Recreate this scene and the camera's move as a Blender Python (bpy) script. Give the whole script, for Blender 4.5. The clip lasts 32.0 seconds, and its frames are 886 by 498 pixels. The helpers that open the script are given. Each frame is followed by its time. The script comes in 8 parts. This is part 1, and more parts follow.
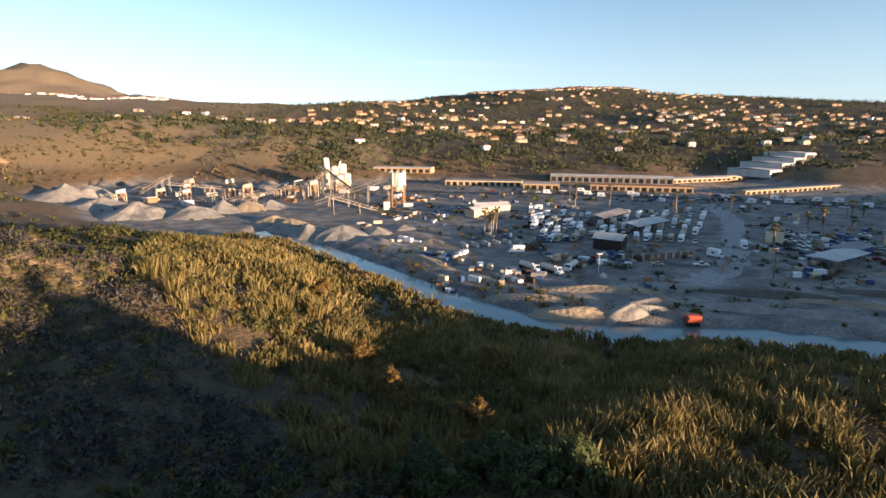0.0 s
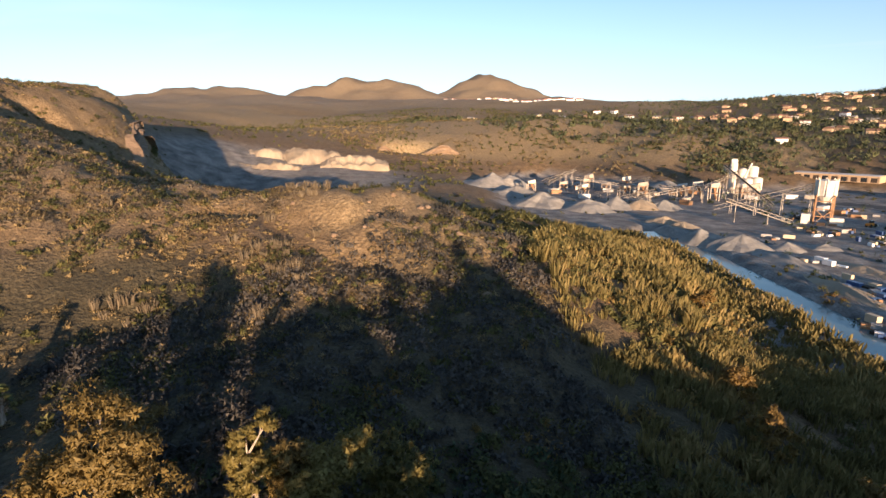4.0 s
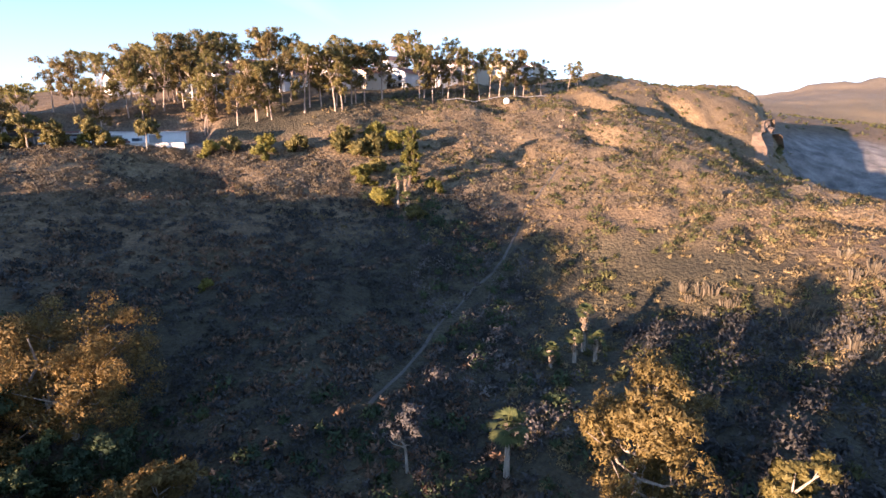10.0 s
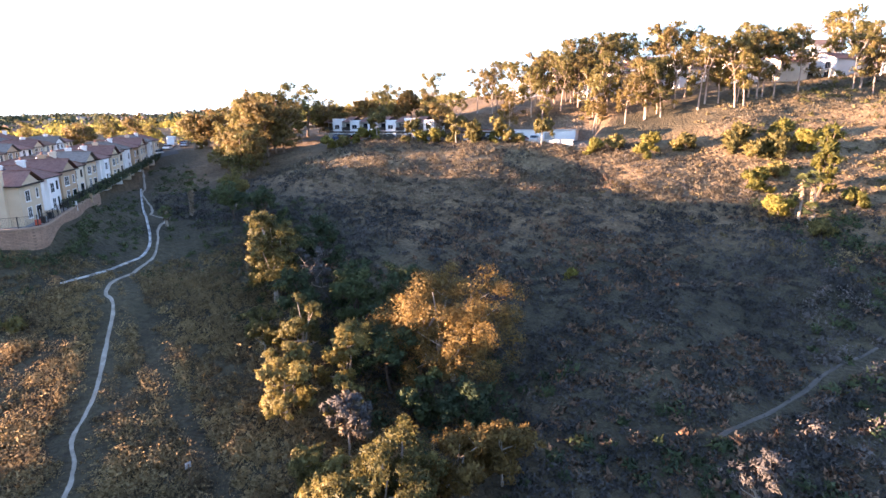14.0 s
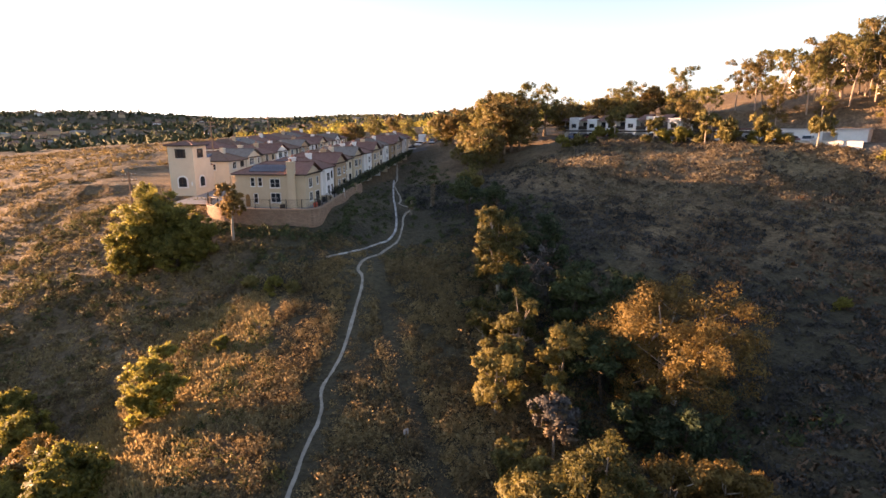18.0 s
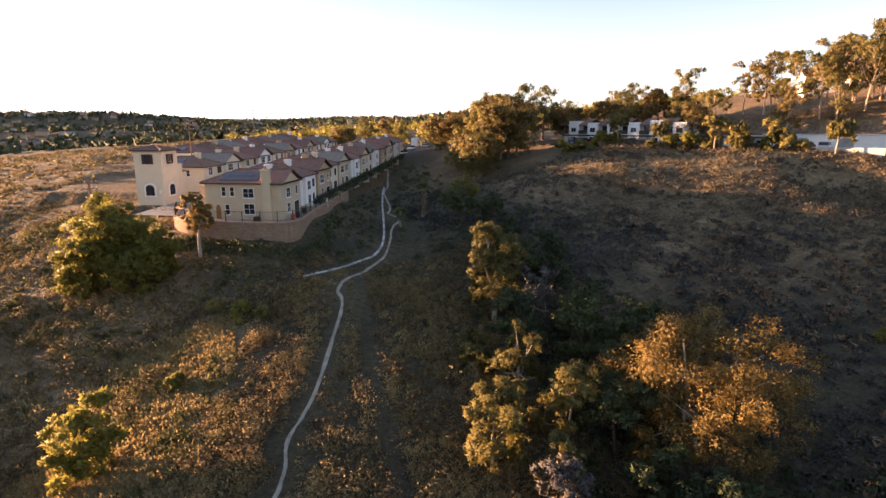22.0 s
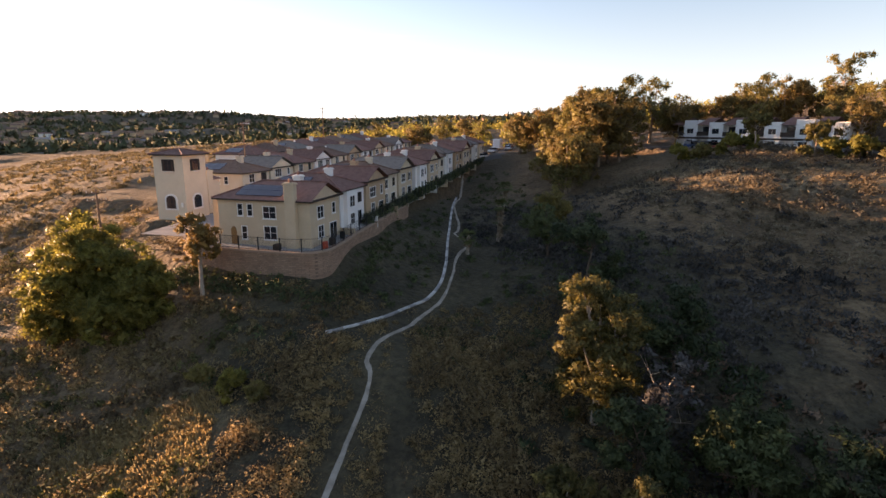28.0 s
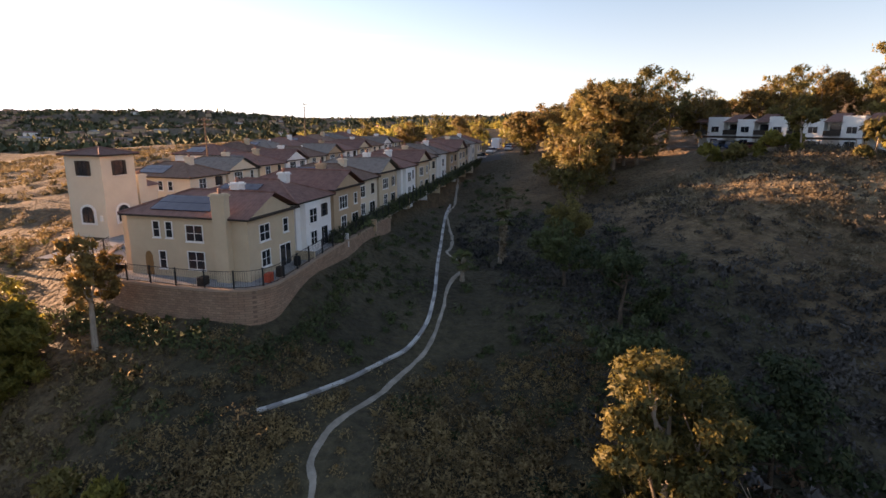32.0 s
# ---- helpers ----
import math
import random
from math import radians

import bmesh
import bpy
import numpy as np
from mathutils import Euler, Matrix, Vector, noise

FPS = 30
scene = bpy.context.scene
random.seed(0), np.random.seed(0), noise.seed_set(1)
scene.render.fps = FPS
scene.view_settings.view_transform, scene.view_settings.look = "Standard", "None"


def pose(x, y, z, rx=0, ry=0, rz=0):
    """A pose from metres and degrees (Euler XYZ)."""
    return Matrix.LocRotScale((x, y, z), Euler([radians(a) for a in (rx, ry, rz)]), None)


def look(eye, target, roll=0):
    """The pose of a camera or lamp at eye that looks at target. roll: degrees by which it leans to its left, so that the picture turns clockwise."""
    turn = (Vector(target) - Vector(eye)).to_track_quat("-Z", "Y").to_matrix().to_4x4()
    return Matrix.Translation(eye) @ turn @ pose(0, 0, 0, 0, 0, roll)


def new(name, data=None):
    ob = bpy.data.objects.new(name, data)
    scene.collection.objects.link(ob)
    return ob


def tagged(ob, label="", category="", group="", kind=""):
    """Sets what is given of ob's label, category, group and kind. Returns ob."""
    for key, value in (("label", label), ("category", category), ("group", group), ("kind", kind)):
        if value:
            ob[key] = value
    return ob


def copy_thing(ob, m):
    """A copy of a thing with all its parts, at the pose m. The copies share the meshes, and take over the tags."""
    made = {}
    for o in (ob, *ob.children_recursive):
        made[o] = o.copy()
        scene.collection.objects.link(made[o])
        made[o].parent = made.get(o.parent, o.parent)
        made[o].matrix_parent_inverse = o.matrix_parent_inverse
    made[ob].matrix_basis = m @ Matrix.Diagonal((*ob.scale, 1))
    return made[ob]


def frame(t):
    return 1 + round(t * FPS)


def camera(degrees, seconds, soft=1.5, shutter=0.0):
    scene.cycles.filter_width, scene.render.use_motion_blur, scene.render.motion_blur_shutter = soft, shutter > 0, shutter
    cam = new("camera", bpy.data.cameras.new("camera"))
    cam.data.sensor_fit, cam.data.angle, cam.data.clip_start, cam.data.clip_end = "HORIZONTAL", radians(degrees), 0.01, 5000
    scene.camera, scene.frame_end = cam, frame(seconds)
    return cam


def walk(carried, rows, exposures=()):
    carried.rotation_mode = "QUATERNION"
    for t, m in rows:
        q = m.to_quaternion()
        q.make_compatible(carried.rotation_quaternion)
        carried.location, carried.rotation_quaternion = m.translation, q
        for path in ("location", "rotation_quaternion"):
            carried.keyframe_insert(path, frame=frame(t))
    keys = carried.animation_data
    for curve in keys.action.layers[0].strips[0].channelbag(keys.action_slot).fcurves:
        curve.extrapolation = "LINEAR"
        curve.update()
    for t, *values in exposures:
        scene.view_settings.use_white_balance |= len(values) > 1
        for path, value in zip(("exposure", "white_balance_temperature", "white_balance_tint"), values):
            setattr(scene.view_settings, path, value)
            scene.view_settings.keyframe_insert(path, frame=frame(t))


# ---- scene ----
cam = camera(78.4, 32.0)
METRES, EYE, TILT, LEAN, TURN = 50.0, 30.0, -12.25, 0.0, 0.0
ROWS = [
    (0.0, 0.0, 0.0, 0.0, -0.0, 0.0, -0.0),
    (0.5, 0.0011, 0.0004, -0.0003, 4.82, -0.08, -1.06),
    (1.0, 0.0029, 0.0008, -0.0003, 9.73, -0.24, -2.13),
    (1.5, 0.0045, 0.0016, -0.0006, 14.62, -0.48, -3.19),
    (2.0, 0.006, 0.0028, -0.0009, 19.51, -0.8, -4.22),
    (2.5, 0.0078, 0.0045, -0.0009, 24.4, -1.21, -5.22),
    (3.0, 0.0091, 0.0063, -0.0008, 29.37, -1.72, -6.18),
    (3.5, 0.01, 0.0088, -0.0003, 34.35, -2.32, -7.07),
    (5.5, 0.0119, 0.0142, 0.0028, 54.64, -5.49, -10.08),
    (6.0, 0.0123, 0.0156, 0.0019, 59.69, -6.42, -10.66),
    (6.5, 0.0122, 0.0179, 0.0014, 64.77, -7.39, -11.14),
    (7.0, 0.0122, 0.0197, 0.0012, 69.44, -8.31, -11.51),
    (7.5, 0.0114, 0.0217, 0.0004, 74.47, -9.32, -11.83),
    (8.0, 0.0109, 0.0236, 0.0004, 79.47, -10.37, -12.04),
    (8.5, 0.01, 0.0258, -0.0001, 84.49, -11.43, -12.19),
    (9.0, 0.0091, 0.028, -0.0012, 89.47, -12.48, -12.24),
    (9.5, 0.008, 0.0302, -0.0038, 94.48, -13.5, -12.2),
    (10.0, 0.0075, 0.0315, -0.0057, 99.44, -14.54, -12.07),
    (10.5, 0.0078, 0.0328, -0.006, 104.38, -15.56, -11.89),
    (11.0, 0.0059, 0.035, -0.0079, 109.38, -16.6, -11.54),
    (11.5, 0.0059, 0.0358, -0.0096, 114.26, -17.54, -11.17),
    (12.0, 0.005, 0.037, -0.0114, 119.08, -18.47, -10.71),
    (12.5, 0.0043, 0.0392, -0.0116, 123.95, -19.38, -10.15),
    (13.0, 0.0032, 0.0395, -0.0108, 128.85, -20.25, -9.52),
    (13.5, 0.0021, 0.0396, -0.0083, 133.63, -21.06, -8.84),
    (14.0, 0.0003, 0.0389, -0.0066, 138.34, -21.77, -8.11),
    (14.5, -0.0008, 0.0392, -0.0049, 142.98, -22.41, -7.33),
    (15.0, -0.0027, 0.0392, -0.0051, 147.63, -22.97, -6.5),
    (15.5, -0.0042, 0.0394, -0.0048, 152.2, -23.45, -5.61),
    (17.5, -0.0082, 0.0372, -0.0064, 162.28, -24.32, -3.65),
    (18.0, -0.009, 0.0368, -0.0077, 162.16, -24.36, -3.7),
    (18.5, -0.0115, 0.032, -0.0086, 162.04, -24.31, -3.78),
    (19.0, -0.0164, 0.0211, -0.0092, 161.95, -24.27, -3.81),
    (19.5, -0.0231, 0.0055, -0.0114, 161.85, -24.23, -3.86),
    (20.0, -0.0313, -0.014, -0.0132, 161.8, -24.25, -3.9),
    (20.5, -0.0408, -0.0366, -0.0158, 161.79, -24.26, -3.92),
    (21.0, -0.0507, -0.0618, -0.0204, 161.77, -24.23, -3.95),
    (21.5, -0.0616, -0.0884, -0.0263, 161.77, -24.17, -3.96),
    (22.0, -0.074, -0.1164, -0.0334, 161.78, -24.12, -4.02),
    (22.5, -0.0872, -0.1458, -0.0392, 161.78, -24.16, -4.02),
    (23.0, -0.1007, -0.1773, -0.0447, 161.78, -24.21, -4.05),
    (23.5, -0.1147, -0.2092, -0.0508, 161.78, -24.19, -4.05),
    (24.0, -0.1287, -0.242, -0.0582, 163.13, -24.26, -3.77),
    (24.5, -0.1431, -0.2754, -0.0646, 165.52, -24.46, -3.29),
    (25.0, -0.1564, -0.3095, -0.0715, 167.74, -24.6, -2.79),
    (25.5, -0.1687, -0.3443, -0.0778, 170.74, -24.77, -2.17),
    (27.5, -0.2136, -0.4887, -0.1091, 170.63, -24.71, -2.33),
    (28.0, -0.2223, -0.5229, -0.1172, 170.6, -24.68, -2.36),
    (28.5, -0.2317, -0.5597, -0.1275, 170.55, -24.62, -2.41),
    (29.0, -0.2418, -0.5972, -0.1366, 170.53, -24.63, -2.45),
    (29.5, -0.2509, -0.6353, -0.1458, 170.54, -24.64, -2.46),
    (30.0, -0.2594, -0.6731, -0.1553, 170.5, -24.62, -2.49),
    (30.5, -0.2678, -0.71, -0.1658, 170.47, -24.57, -2.52),
    (31.0, -0.2765, -0.7466, -0.1763, 170.39, -24.56, -2.55),
    (31.5, -0.2855, -0.784, -0.1862, 170.33, -24.6, -2.57),
    (32.0, -0.2942, -0.8224, -0.1962, 170.32, -24.63, -2.57),
]
# the film's own exposure and white balance along the way
LIGHT = [(0.0, 1.72, 6200, 16), (6.5, 1.5, 5850, 18), (9.0, 2.15, 5650, 26), (11.0, 2.75, 5700, 27), (13.0, 3.35, 5900, 29), (15.0, 3.4, 6500, 32),
         (17.5, 2.6, 7800, 33), (24.0, 2.42, 7900, 33), (28.0, 2.15, 7700, 31), (32.0, 2.1, 7600, 32)]
walk(cam, [(t, pose(0, 0, EYE, TILT, LEAN, TURN) @ pose(METRES * x, METRES * y, METRES * z, 90 + pitch, roll, yaw)) for t, x, y, z, yaw, pitch, roll in ROWS], LIGHT)

# ---- sky and sun: a low, warm sun from beyond the mesa ----
SUN_AZ, SUN_EL = 126.0, 4.3
sun_way = Vector((math.sin(radians(SUN_AZ)) * math.cos(radians(SUN_EL)), math.cos(radians(SUN_AZ)) * math.cos(radians(SUN_EL)), math.sin(radians(SUN_EL))))
world = bpy.data.worlds.new("sky")
world.use_nodes = True
scene.world = world
wn = world.node_tree.nodes
sky = wn.new("ShaderNodeTexSky")
sky.sky_type, sky.sun_disc = "NISHITA", False
sky.sun_elevation, sky.sun_rotation = radians(SUN_EL), radians(SUN_AZ)
sky.air_density, sky.dust_density, sky.ozone_density = 1.0, 0.3, 1.0
pale = wn.new("ShaderNodeHueSaturation")  # thin high haze takes the colour out of the low sky
pale.inputs["Saturation"].default_value = 0.68
tone = wn.new("ShaderNodeMix")
tone.data_type, tone.blend_type = "RGBA", "MULTIPLY"
tone.inputs[0].default_value, tone.inputs[7].default_value = 1.0, (0.68, 1.01, 1.38, 1)
world.node_tree.links.new(sky.outputs[0], pale.inputs["Color"])
world.node_tree.links.new(pale.outputs[0], tone.inputs[6])
# streaks of thin cirrus and a pale haze towards the horizon
wl = world.node_tree.links
heading, split = wn.new("ShaderNodeTexCoord"), wn.new("ShaderNodeSeparateXYZ")
wl.new(heading.outputs["Generated"], split.inputs[0])


def sky_math(op, a, b):
    node = wn.new("ShaderNodeMath")
    node.operation = op
    for k, v in enumerate((a, b)):
        if isinstance(v, (int, float)):
            node.inputs[k].default_value = v
        else:
            wl.new(v, node.inputs[k])
    return node.outputs[0]


high = sky_math("MAXIMUM", split.outputs[2], 0.03)
flat = wn.new("ShaderNodeCombineXYZ")
wl.new(sky_math("DIVIDE", split.outputs[0], high), flat.inputs[0])
wl.new(sky_math("DIVIDE", split.outputs[1], high), flat.inputs[1])
spread_out = wn.new("ShaderNodeMapping")
spread_out.inputs["Rotation"].default_value, spread_out.inputs["Scale"].default_value = (0, 0, radians(28)), (0.10, 0.42, 1)
wl.new(flat.outputs[0], spread_out.inputs[0])
cirrus = wn.new("ShaderNodeTexNoise")
cirrus.inputs["Scale"].default_value, cirrus.inputs["Detail"].default_value, cirrus.inputs["Distortion"].default_value = 1.0, 7, 0.6
wl.new(spread_out.outputs[0], cirrus.inputs["Vector"])
streak = wn.new("ShaderNodeMapRange")
streak.inputs[1].default_value, streak.inputs[2].default_value, streak.inputs[4].default_value = 0.46, 0.74, 0.65
wl.new(cirrus.outputs["Fac"], streak.inputs[0])
haze = wn.new("ShaderNodeMapRange")
haze.inputs[1].default_value, haze.inputs[2].default_value, haze.inputs[3].default_value, haze.inputs[4].default_value = 0.0, 0.3, 0.6, 0.0
wl.new(split.outputs[2], haze.inputs[0])
grey, veil = wn.new("ShaderNodeRGBToBW"), wn.new("ShaderNodeMix")
veil.data_type, veil.blend_type = "RGBA", "MULTIPLY"
veil.inputs[0].default_value, veil.inputs[7].default_value = 1.0, (1.02, 1.2, 1.38, 1)
wl.new(tone.outputs[2], grey.inputs[0])
wl.new(grey.outputs[0], veil.inputs[6])
veiled = wn.new("ShaderNodeMix")
veiled.data_type = "RGBA"
wl.new(sky_math("MAXIMUM", streak.outputs[0], haze.outputs[0]), veiled.inputs[0])
wl.new(tone.outputs[2], veiled.inputs[6])
wl.new(veil.outputs[2], veiled.inputs[7])
wl.new(veiled.outputs[2], wn["Background"].inputs[0])
wn["Background"].inputs[1].default_value = 0.092
sun_data = bpy.data.lights.new("sun", "SUN")
sun_data.energy, sun_data.angle, sun_data.color = 5.0, radians(0.6), (1.0, 0.68, 0.39)
sun = new("sun", sun_data)
sun.matrix_world = look(sun_way * 900, (0, 0, 0))

# ---- materials ----
def shade(name, stops, scale=1.0, rough=0.9, bump=0.0, bump_scale=12.0, metal=0.0, island=0.0, obj=0.0, spec=0.3, detail=6.0, through_light=0.0, stretch=(1, 1, 1)):
    """A noise-driven base colour (stops: position, colour), with fine grain, bump and variation by island or by object."""
    m = bpy.data.materials.new(name)
    m.use_nodes = True
    n, l = m.node_tree.nodes, m.node_tree.links
    b = n["Principled BSDF"]
    geo = n.new("ShaderNodeNewGeometry")
    mp = n.new("ShaderNodeMapping")
    mp.inputs["Scale"].default_value = stretch
    l.new(geo.outputs["Position"], mp.inputs[0])
    tex = n.new("ShaderNodeTexNoise")
    tex.inputs["Scale"].default_value, tex.inputs["Detail"].default_value, tex.inputs["Roughness"].default_value = scale, detail, 0.65
    l.new(mp.outputs[0], tex.inputs["Vector"])
    value = tex.outputs["Fac"]
    for source, amount in ((geo.outputs["Random Per Island"], island), (n.new("ShaderNodeObjectInfo").outputs["Random"], obj)):
        if amount:
            a = n.new("ShaderNodeMath")
            a.operation = "MULTIPLY_ADD"
            l.new(source, a.inputs[0])
            a.inputs[1].default_value = amount
            l.new(value, a.inputs[2])
            s = n.new("ShaderNodeMath")
            s.operation = "SUBTRACT"
            l.new(a.outputs[0], s.inputs[0])
            s.inputs[1].default_value = amount / 2
            value = s.outputs[0]
    ramp = n.new("ShaderNodeValToRGB")
    e = ramp.color_ramp.elements
    while len(e) < len(stops):
        e.new(0.5)
    for el, (p, c) in zip(e, stops):
        el.position, el.color = p, (*c, 1)
    l.new(value, ramp.inputs[0])
    l.new(ramp.outputs[0], b.inputs["Base Color"])
    b.inputs["Roughness"].default_value, b.inputs["Metallic"].default_value = rough, metal
    b.inputs["Specular IOR Level"].default_value = spec
    if bump:
        t2 = n.new("ShaderNodeTexNoise")
        t2.inputs["Scale"].default_value, t2.inputs["Detail"].default_value = bump_scale, 5
        l.new(geo.outputs["Position"], t2.inputs["Vector"])
        bp = n.new("ShaderNodeBump")
        bp.inputs["Strength"].default_value, bp.inputs["Distance"].default_value = bump, 0.6 / bump_scale
        l.new(t2.outputs["Fac"], bp.inputs["Height"])
        l.new(bp.outputs[0], b.inputs["Normal"])
    if through_light:
        tr = n.new("ShaderNodeBsdfTranslucent")
        l.new(ramp.outputs[0], tr.inputs[0])
        mix = n.new("ShaderNodeMixShader")
        mix.inputs[0].default_value = through_light
        l.new(b.outputs[0], mix.inputs[1])
        l.new(tr.outputs[0], mix.inputs[2])
        l.new(mix.outputs[0], n["Material Output"].inputs["Surface"])
    return m


def two(name, a, b, **k):
    return shade(name, [(0.3, a), (0.7, b)], **k)


LEAF_GUM = two("gum_leaf", (0.07, 0.068, 0.022), (0.27, 0.215, 0.066), scale=0.8, island=0.2, obj=0.25, rough=0.6, through_light=0.45)
LEAF_RUST = two("rust_leaf", (0.10, 0.068, 0.022), (0.30, 0.19, 0.055), scale=0.8, island=0.2, rough=0.7, through_light=0.35)
LEAF_OLIVE = two("olive_leaf", (0.08, 0.06, 0.02), (0.245, 0.172, 0.052), scale=0.8, island=0.2, rough=0.65, through_light=0.35)
LEAF_GREEN = two("green_leaf", (0.09, 0.095, 0.024), (0.36, 0.31, 0.072), scale=0.8, island=0.2, obj=0.2, rough=0.55, through_light=0.6)
# pale twigs, darkened in colour for the shade these bare trees stand in
LEAF_PALE = two("pale_twig", (0.045, 0.041, 0.038), (0.11, 0.10, 0.092), scale=1.0, island=0.2)
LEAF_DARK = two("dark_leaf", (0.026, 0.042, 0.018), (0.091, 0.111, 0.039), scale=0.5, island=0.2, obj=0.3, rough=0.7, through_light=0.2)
LEAF_PALM = two("palm_frond", (0.04, 0.055, 0.018), (0.12, 0.125, 0.042), scale=1.0, island=0.2, through_light=0.2)
PALM_SKIRT = two("palm_skirt", (0.15, 0.11, 0.072), (0.27, 0.205, 0.135), scale=3.0, island=0.2)
BARK_GUM = two("gum_bark", (0.20, 0.15, 0.11), (0.42, 0.36, 0.29), scale=2.0, bump=0.4, stretch=(3, 3, 0.6))
BARK_PINK = two("pink_gum_bark", (0.27, 0.19, 0.14), (0.50, 0.39, 0.30), scale=1.0, bump=0.3, stretch=(3, 3, 0.4))
BARK_RED = two("peeling_bark", (0.15, 0.10, 0.07), (0.32, 0.235, 0.165), scale=1.2, bump=0.4, stretch=(3, 3, 0.5))
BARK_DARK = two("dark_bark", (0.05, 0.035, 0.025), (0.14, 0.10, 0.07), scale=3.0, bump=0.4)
SAGE = shade("sage_scrub", [(0.25, (0.05, 0.047, 0.03)), (0.5, (0.135, 0.115, 0.072)), (0.75, (0.29, 0.225, 0.135))], scale=0.16, island=0.2, rough=0.9, through_light=0.28)
BRUSH = shade("golden_brush", [(0.22, (0.065, 0.054, 0.029)), (0.5, (0.205, 0.152, 0.07)), (0.78, (0.41, 0.30, 0.152))], scale=0.13, island=0.2, rough=0.9, through_light=0.28)
# sage darkened for shaded ground: the shade is put into its colour
SHADED_SAGE = shade("shaded_sage", [(0.25, (0.027, 0.027, 0.025)), (0.5, (0.068, 0.063, 0.057)), (0.78, (0.155, 0.135, 0.112))], scale=0.12, island=0.2, rough=0.9, through_light=0.2)
SCRUB_GREEN = shade("green_scrub", [(0.25, (0.036, 0.04, 0.016)), (0.5, (0.098, 0.098, 0.033)), (0.8, (0.23, 0.195, 0.068))], scale=0.3, island=0.2, rough=0.85, through_light=0.35)
HILL_GRASS = shade("pale_hill_grass", [(0.25, (0.095, 0.074, 0.048)), (0.5, (0.18, 0.142, 0.092)), (0.78, (0.30, 0.245, 0.165))], scale=0.2, island=0.2, rough=0.9, through_light=0.4)
REED = shade("giant_reed", [(0.25, (0.065, 0.058, 0.021)), (0.5, (0.169, 0.137, 0.046)), (0.75, (0.338, 0.240, 0.098))], scale=0.06, island=0.2, rough=0.8, through_light=0.25)
RUST_SCRUB = shade("rust_scrub", [(0.25, (0.065, 0.039, 0.023)), (0.5, (0.156, 0.091, 0.052)), (0.8, (0.260, 0.169, 0.104))], scale=0.4, island=0.2, rough=0.9)
TWIG = two("bare_twig", (0.085, 0.072, 0.06), (0.17, 0.145, 0.125), scale=1.0, island=0.2)
GOLD_SAGE = shade("golden_sage", [(0.25, (0.075, 0.053, 0.033)), (0.5, (0.235, 0.165, 0.078)), (0.78, (0.47, 0.33, 0.145))], scale=0.2, island=0.2, rough=0.9, through_light=0.28)
GRASS_DRY = shade("dry_grass", [(0.3, (0.25, 0.175, 0.08)), (0.7, (0.48, 0.355, 0.17))], scale=0.5, island=0.2, rough=0.9, through_light=0.45)
FAR_TREE = shade("far_tree", [(0.25, (0.03, 0.04, 0.022)), (0.5, (0.065, 0.075, 0.035)), (0.8, (0.115, 0.115, 0.05))], scale=0.02, island=0.35, rough=0.9)
STUCCO_TAN = two("tan_stucco", (0.50, 0.39, 0.265), (0.57, 0.45, 0.31), scale=0.7, bump=0.15, bump_scale=30)
STUCCO_CREAM = two("cream_stucco", (0.60, 0.51, 0.38), (0.67, 0.57, 0.43), scale=0.7, bump=0.15, bump_scale=30)
STUCCO_WHITE = two("white_stucco", (0.70, 0.68, 0.65), (0.78, 0.76, 0.72), scale=0.7, bump=0.15, bump_scale=30)
STUCCO_BROWN = two("brown_stucco", (0.40, 0.28, 0.175), (0.47, 0.335, 0.215), scale=0.7, bump=0.15, bump_scale=30)
TRIM = two("white_trim", (0.70, 0.68, 0.64), (0.78, 0.76, 0.72), scale=2)
DARK_WOOD = two("dark_shutter", (0.03, 0.022, 0.018), (0.06, 0.045, 0.035), scale=4)
DOOR_WOOD = two("door_wood", (0.22, 0.11, 0.04), (0.32, 0.17, 0.07), scale=3, stretch=(4, 4, 0.6))
IRON = two("black_iron", (0.012, 0.012, 0.013), (0.025, 0.025, 0.025), scale=4, rough=0.5)
SOLAR = two("solar_cell", (0.008, 0.012, 0.03), (0.014, 0.02, 0.05), scale=2, rough=0.15, spec=0.6)
CONCRETE = two("pale_concrete", (0.42, 0.40, 0.37), (0.62, 0.60, 0.56), scale=0.8, bump=0.2)
CONC_GREY = two("grey_concrete", (0.22, 0.21, 0.2), (0.38, 0.36, 0.34), scale=0.6, bump=0.2)
BLOCK = two("split_face_block", (0.25, 0.165, 0.115), (0.36, 0.25, 0.18), scale=1.2, obj=0.5, bump=0.7, bump_scale=9)
ASPHALT = two("asphalt", (0.04, 0.04, 0.042), (0.08, 0.078, 0.075), scale=0.15, bump=0.2)
TRAIL_DIRT = two("trail_dirt", (0.21, 0.18, 0.14), (0.42, 0.365, 0.295), scale=0.8, bump=0.5, bump_scale=4)
# trail dirt again, its colour lowered to hold the slope's shade
SHADE_TONED_DIRT = two("shade_toned_dirt", (0.075, 0.064, 0.052), (0.13, 0.112, 0.092), scale=0.6, bump=0.5, bump_scale=4)
GRAVEL = two("crushed_gravel", (0.17, 0.16, 0.145), (0.31, 0.29, 0.26), scale=0.25, bump=0.5, bump_scale=3)
SPOIL = two("pale_spoil", (0.21, 0.165, 0.115), (0.37, 0.30, 0.215), scale=0.05, bump=0.6, bump_scale=0.6)
STEEL = two("weathered_steel", (0.30, 0.26, 0.21), (0.46, 0.40, 0.33), scale=0.5, rough=0.6, bump=0.1)
RUST_STEEL = two("rusty_steel", (0.20, 0.10, 0.05), (0.36, 0.22, 0.12), scale=0.8, rough=0.8)
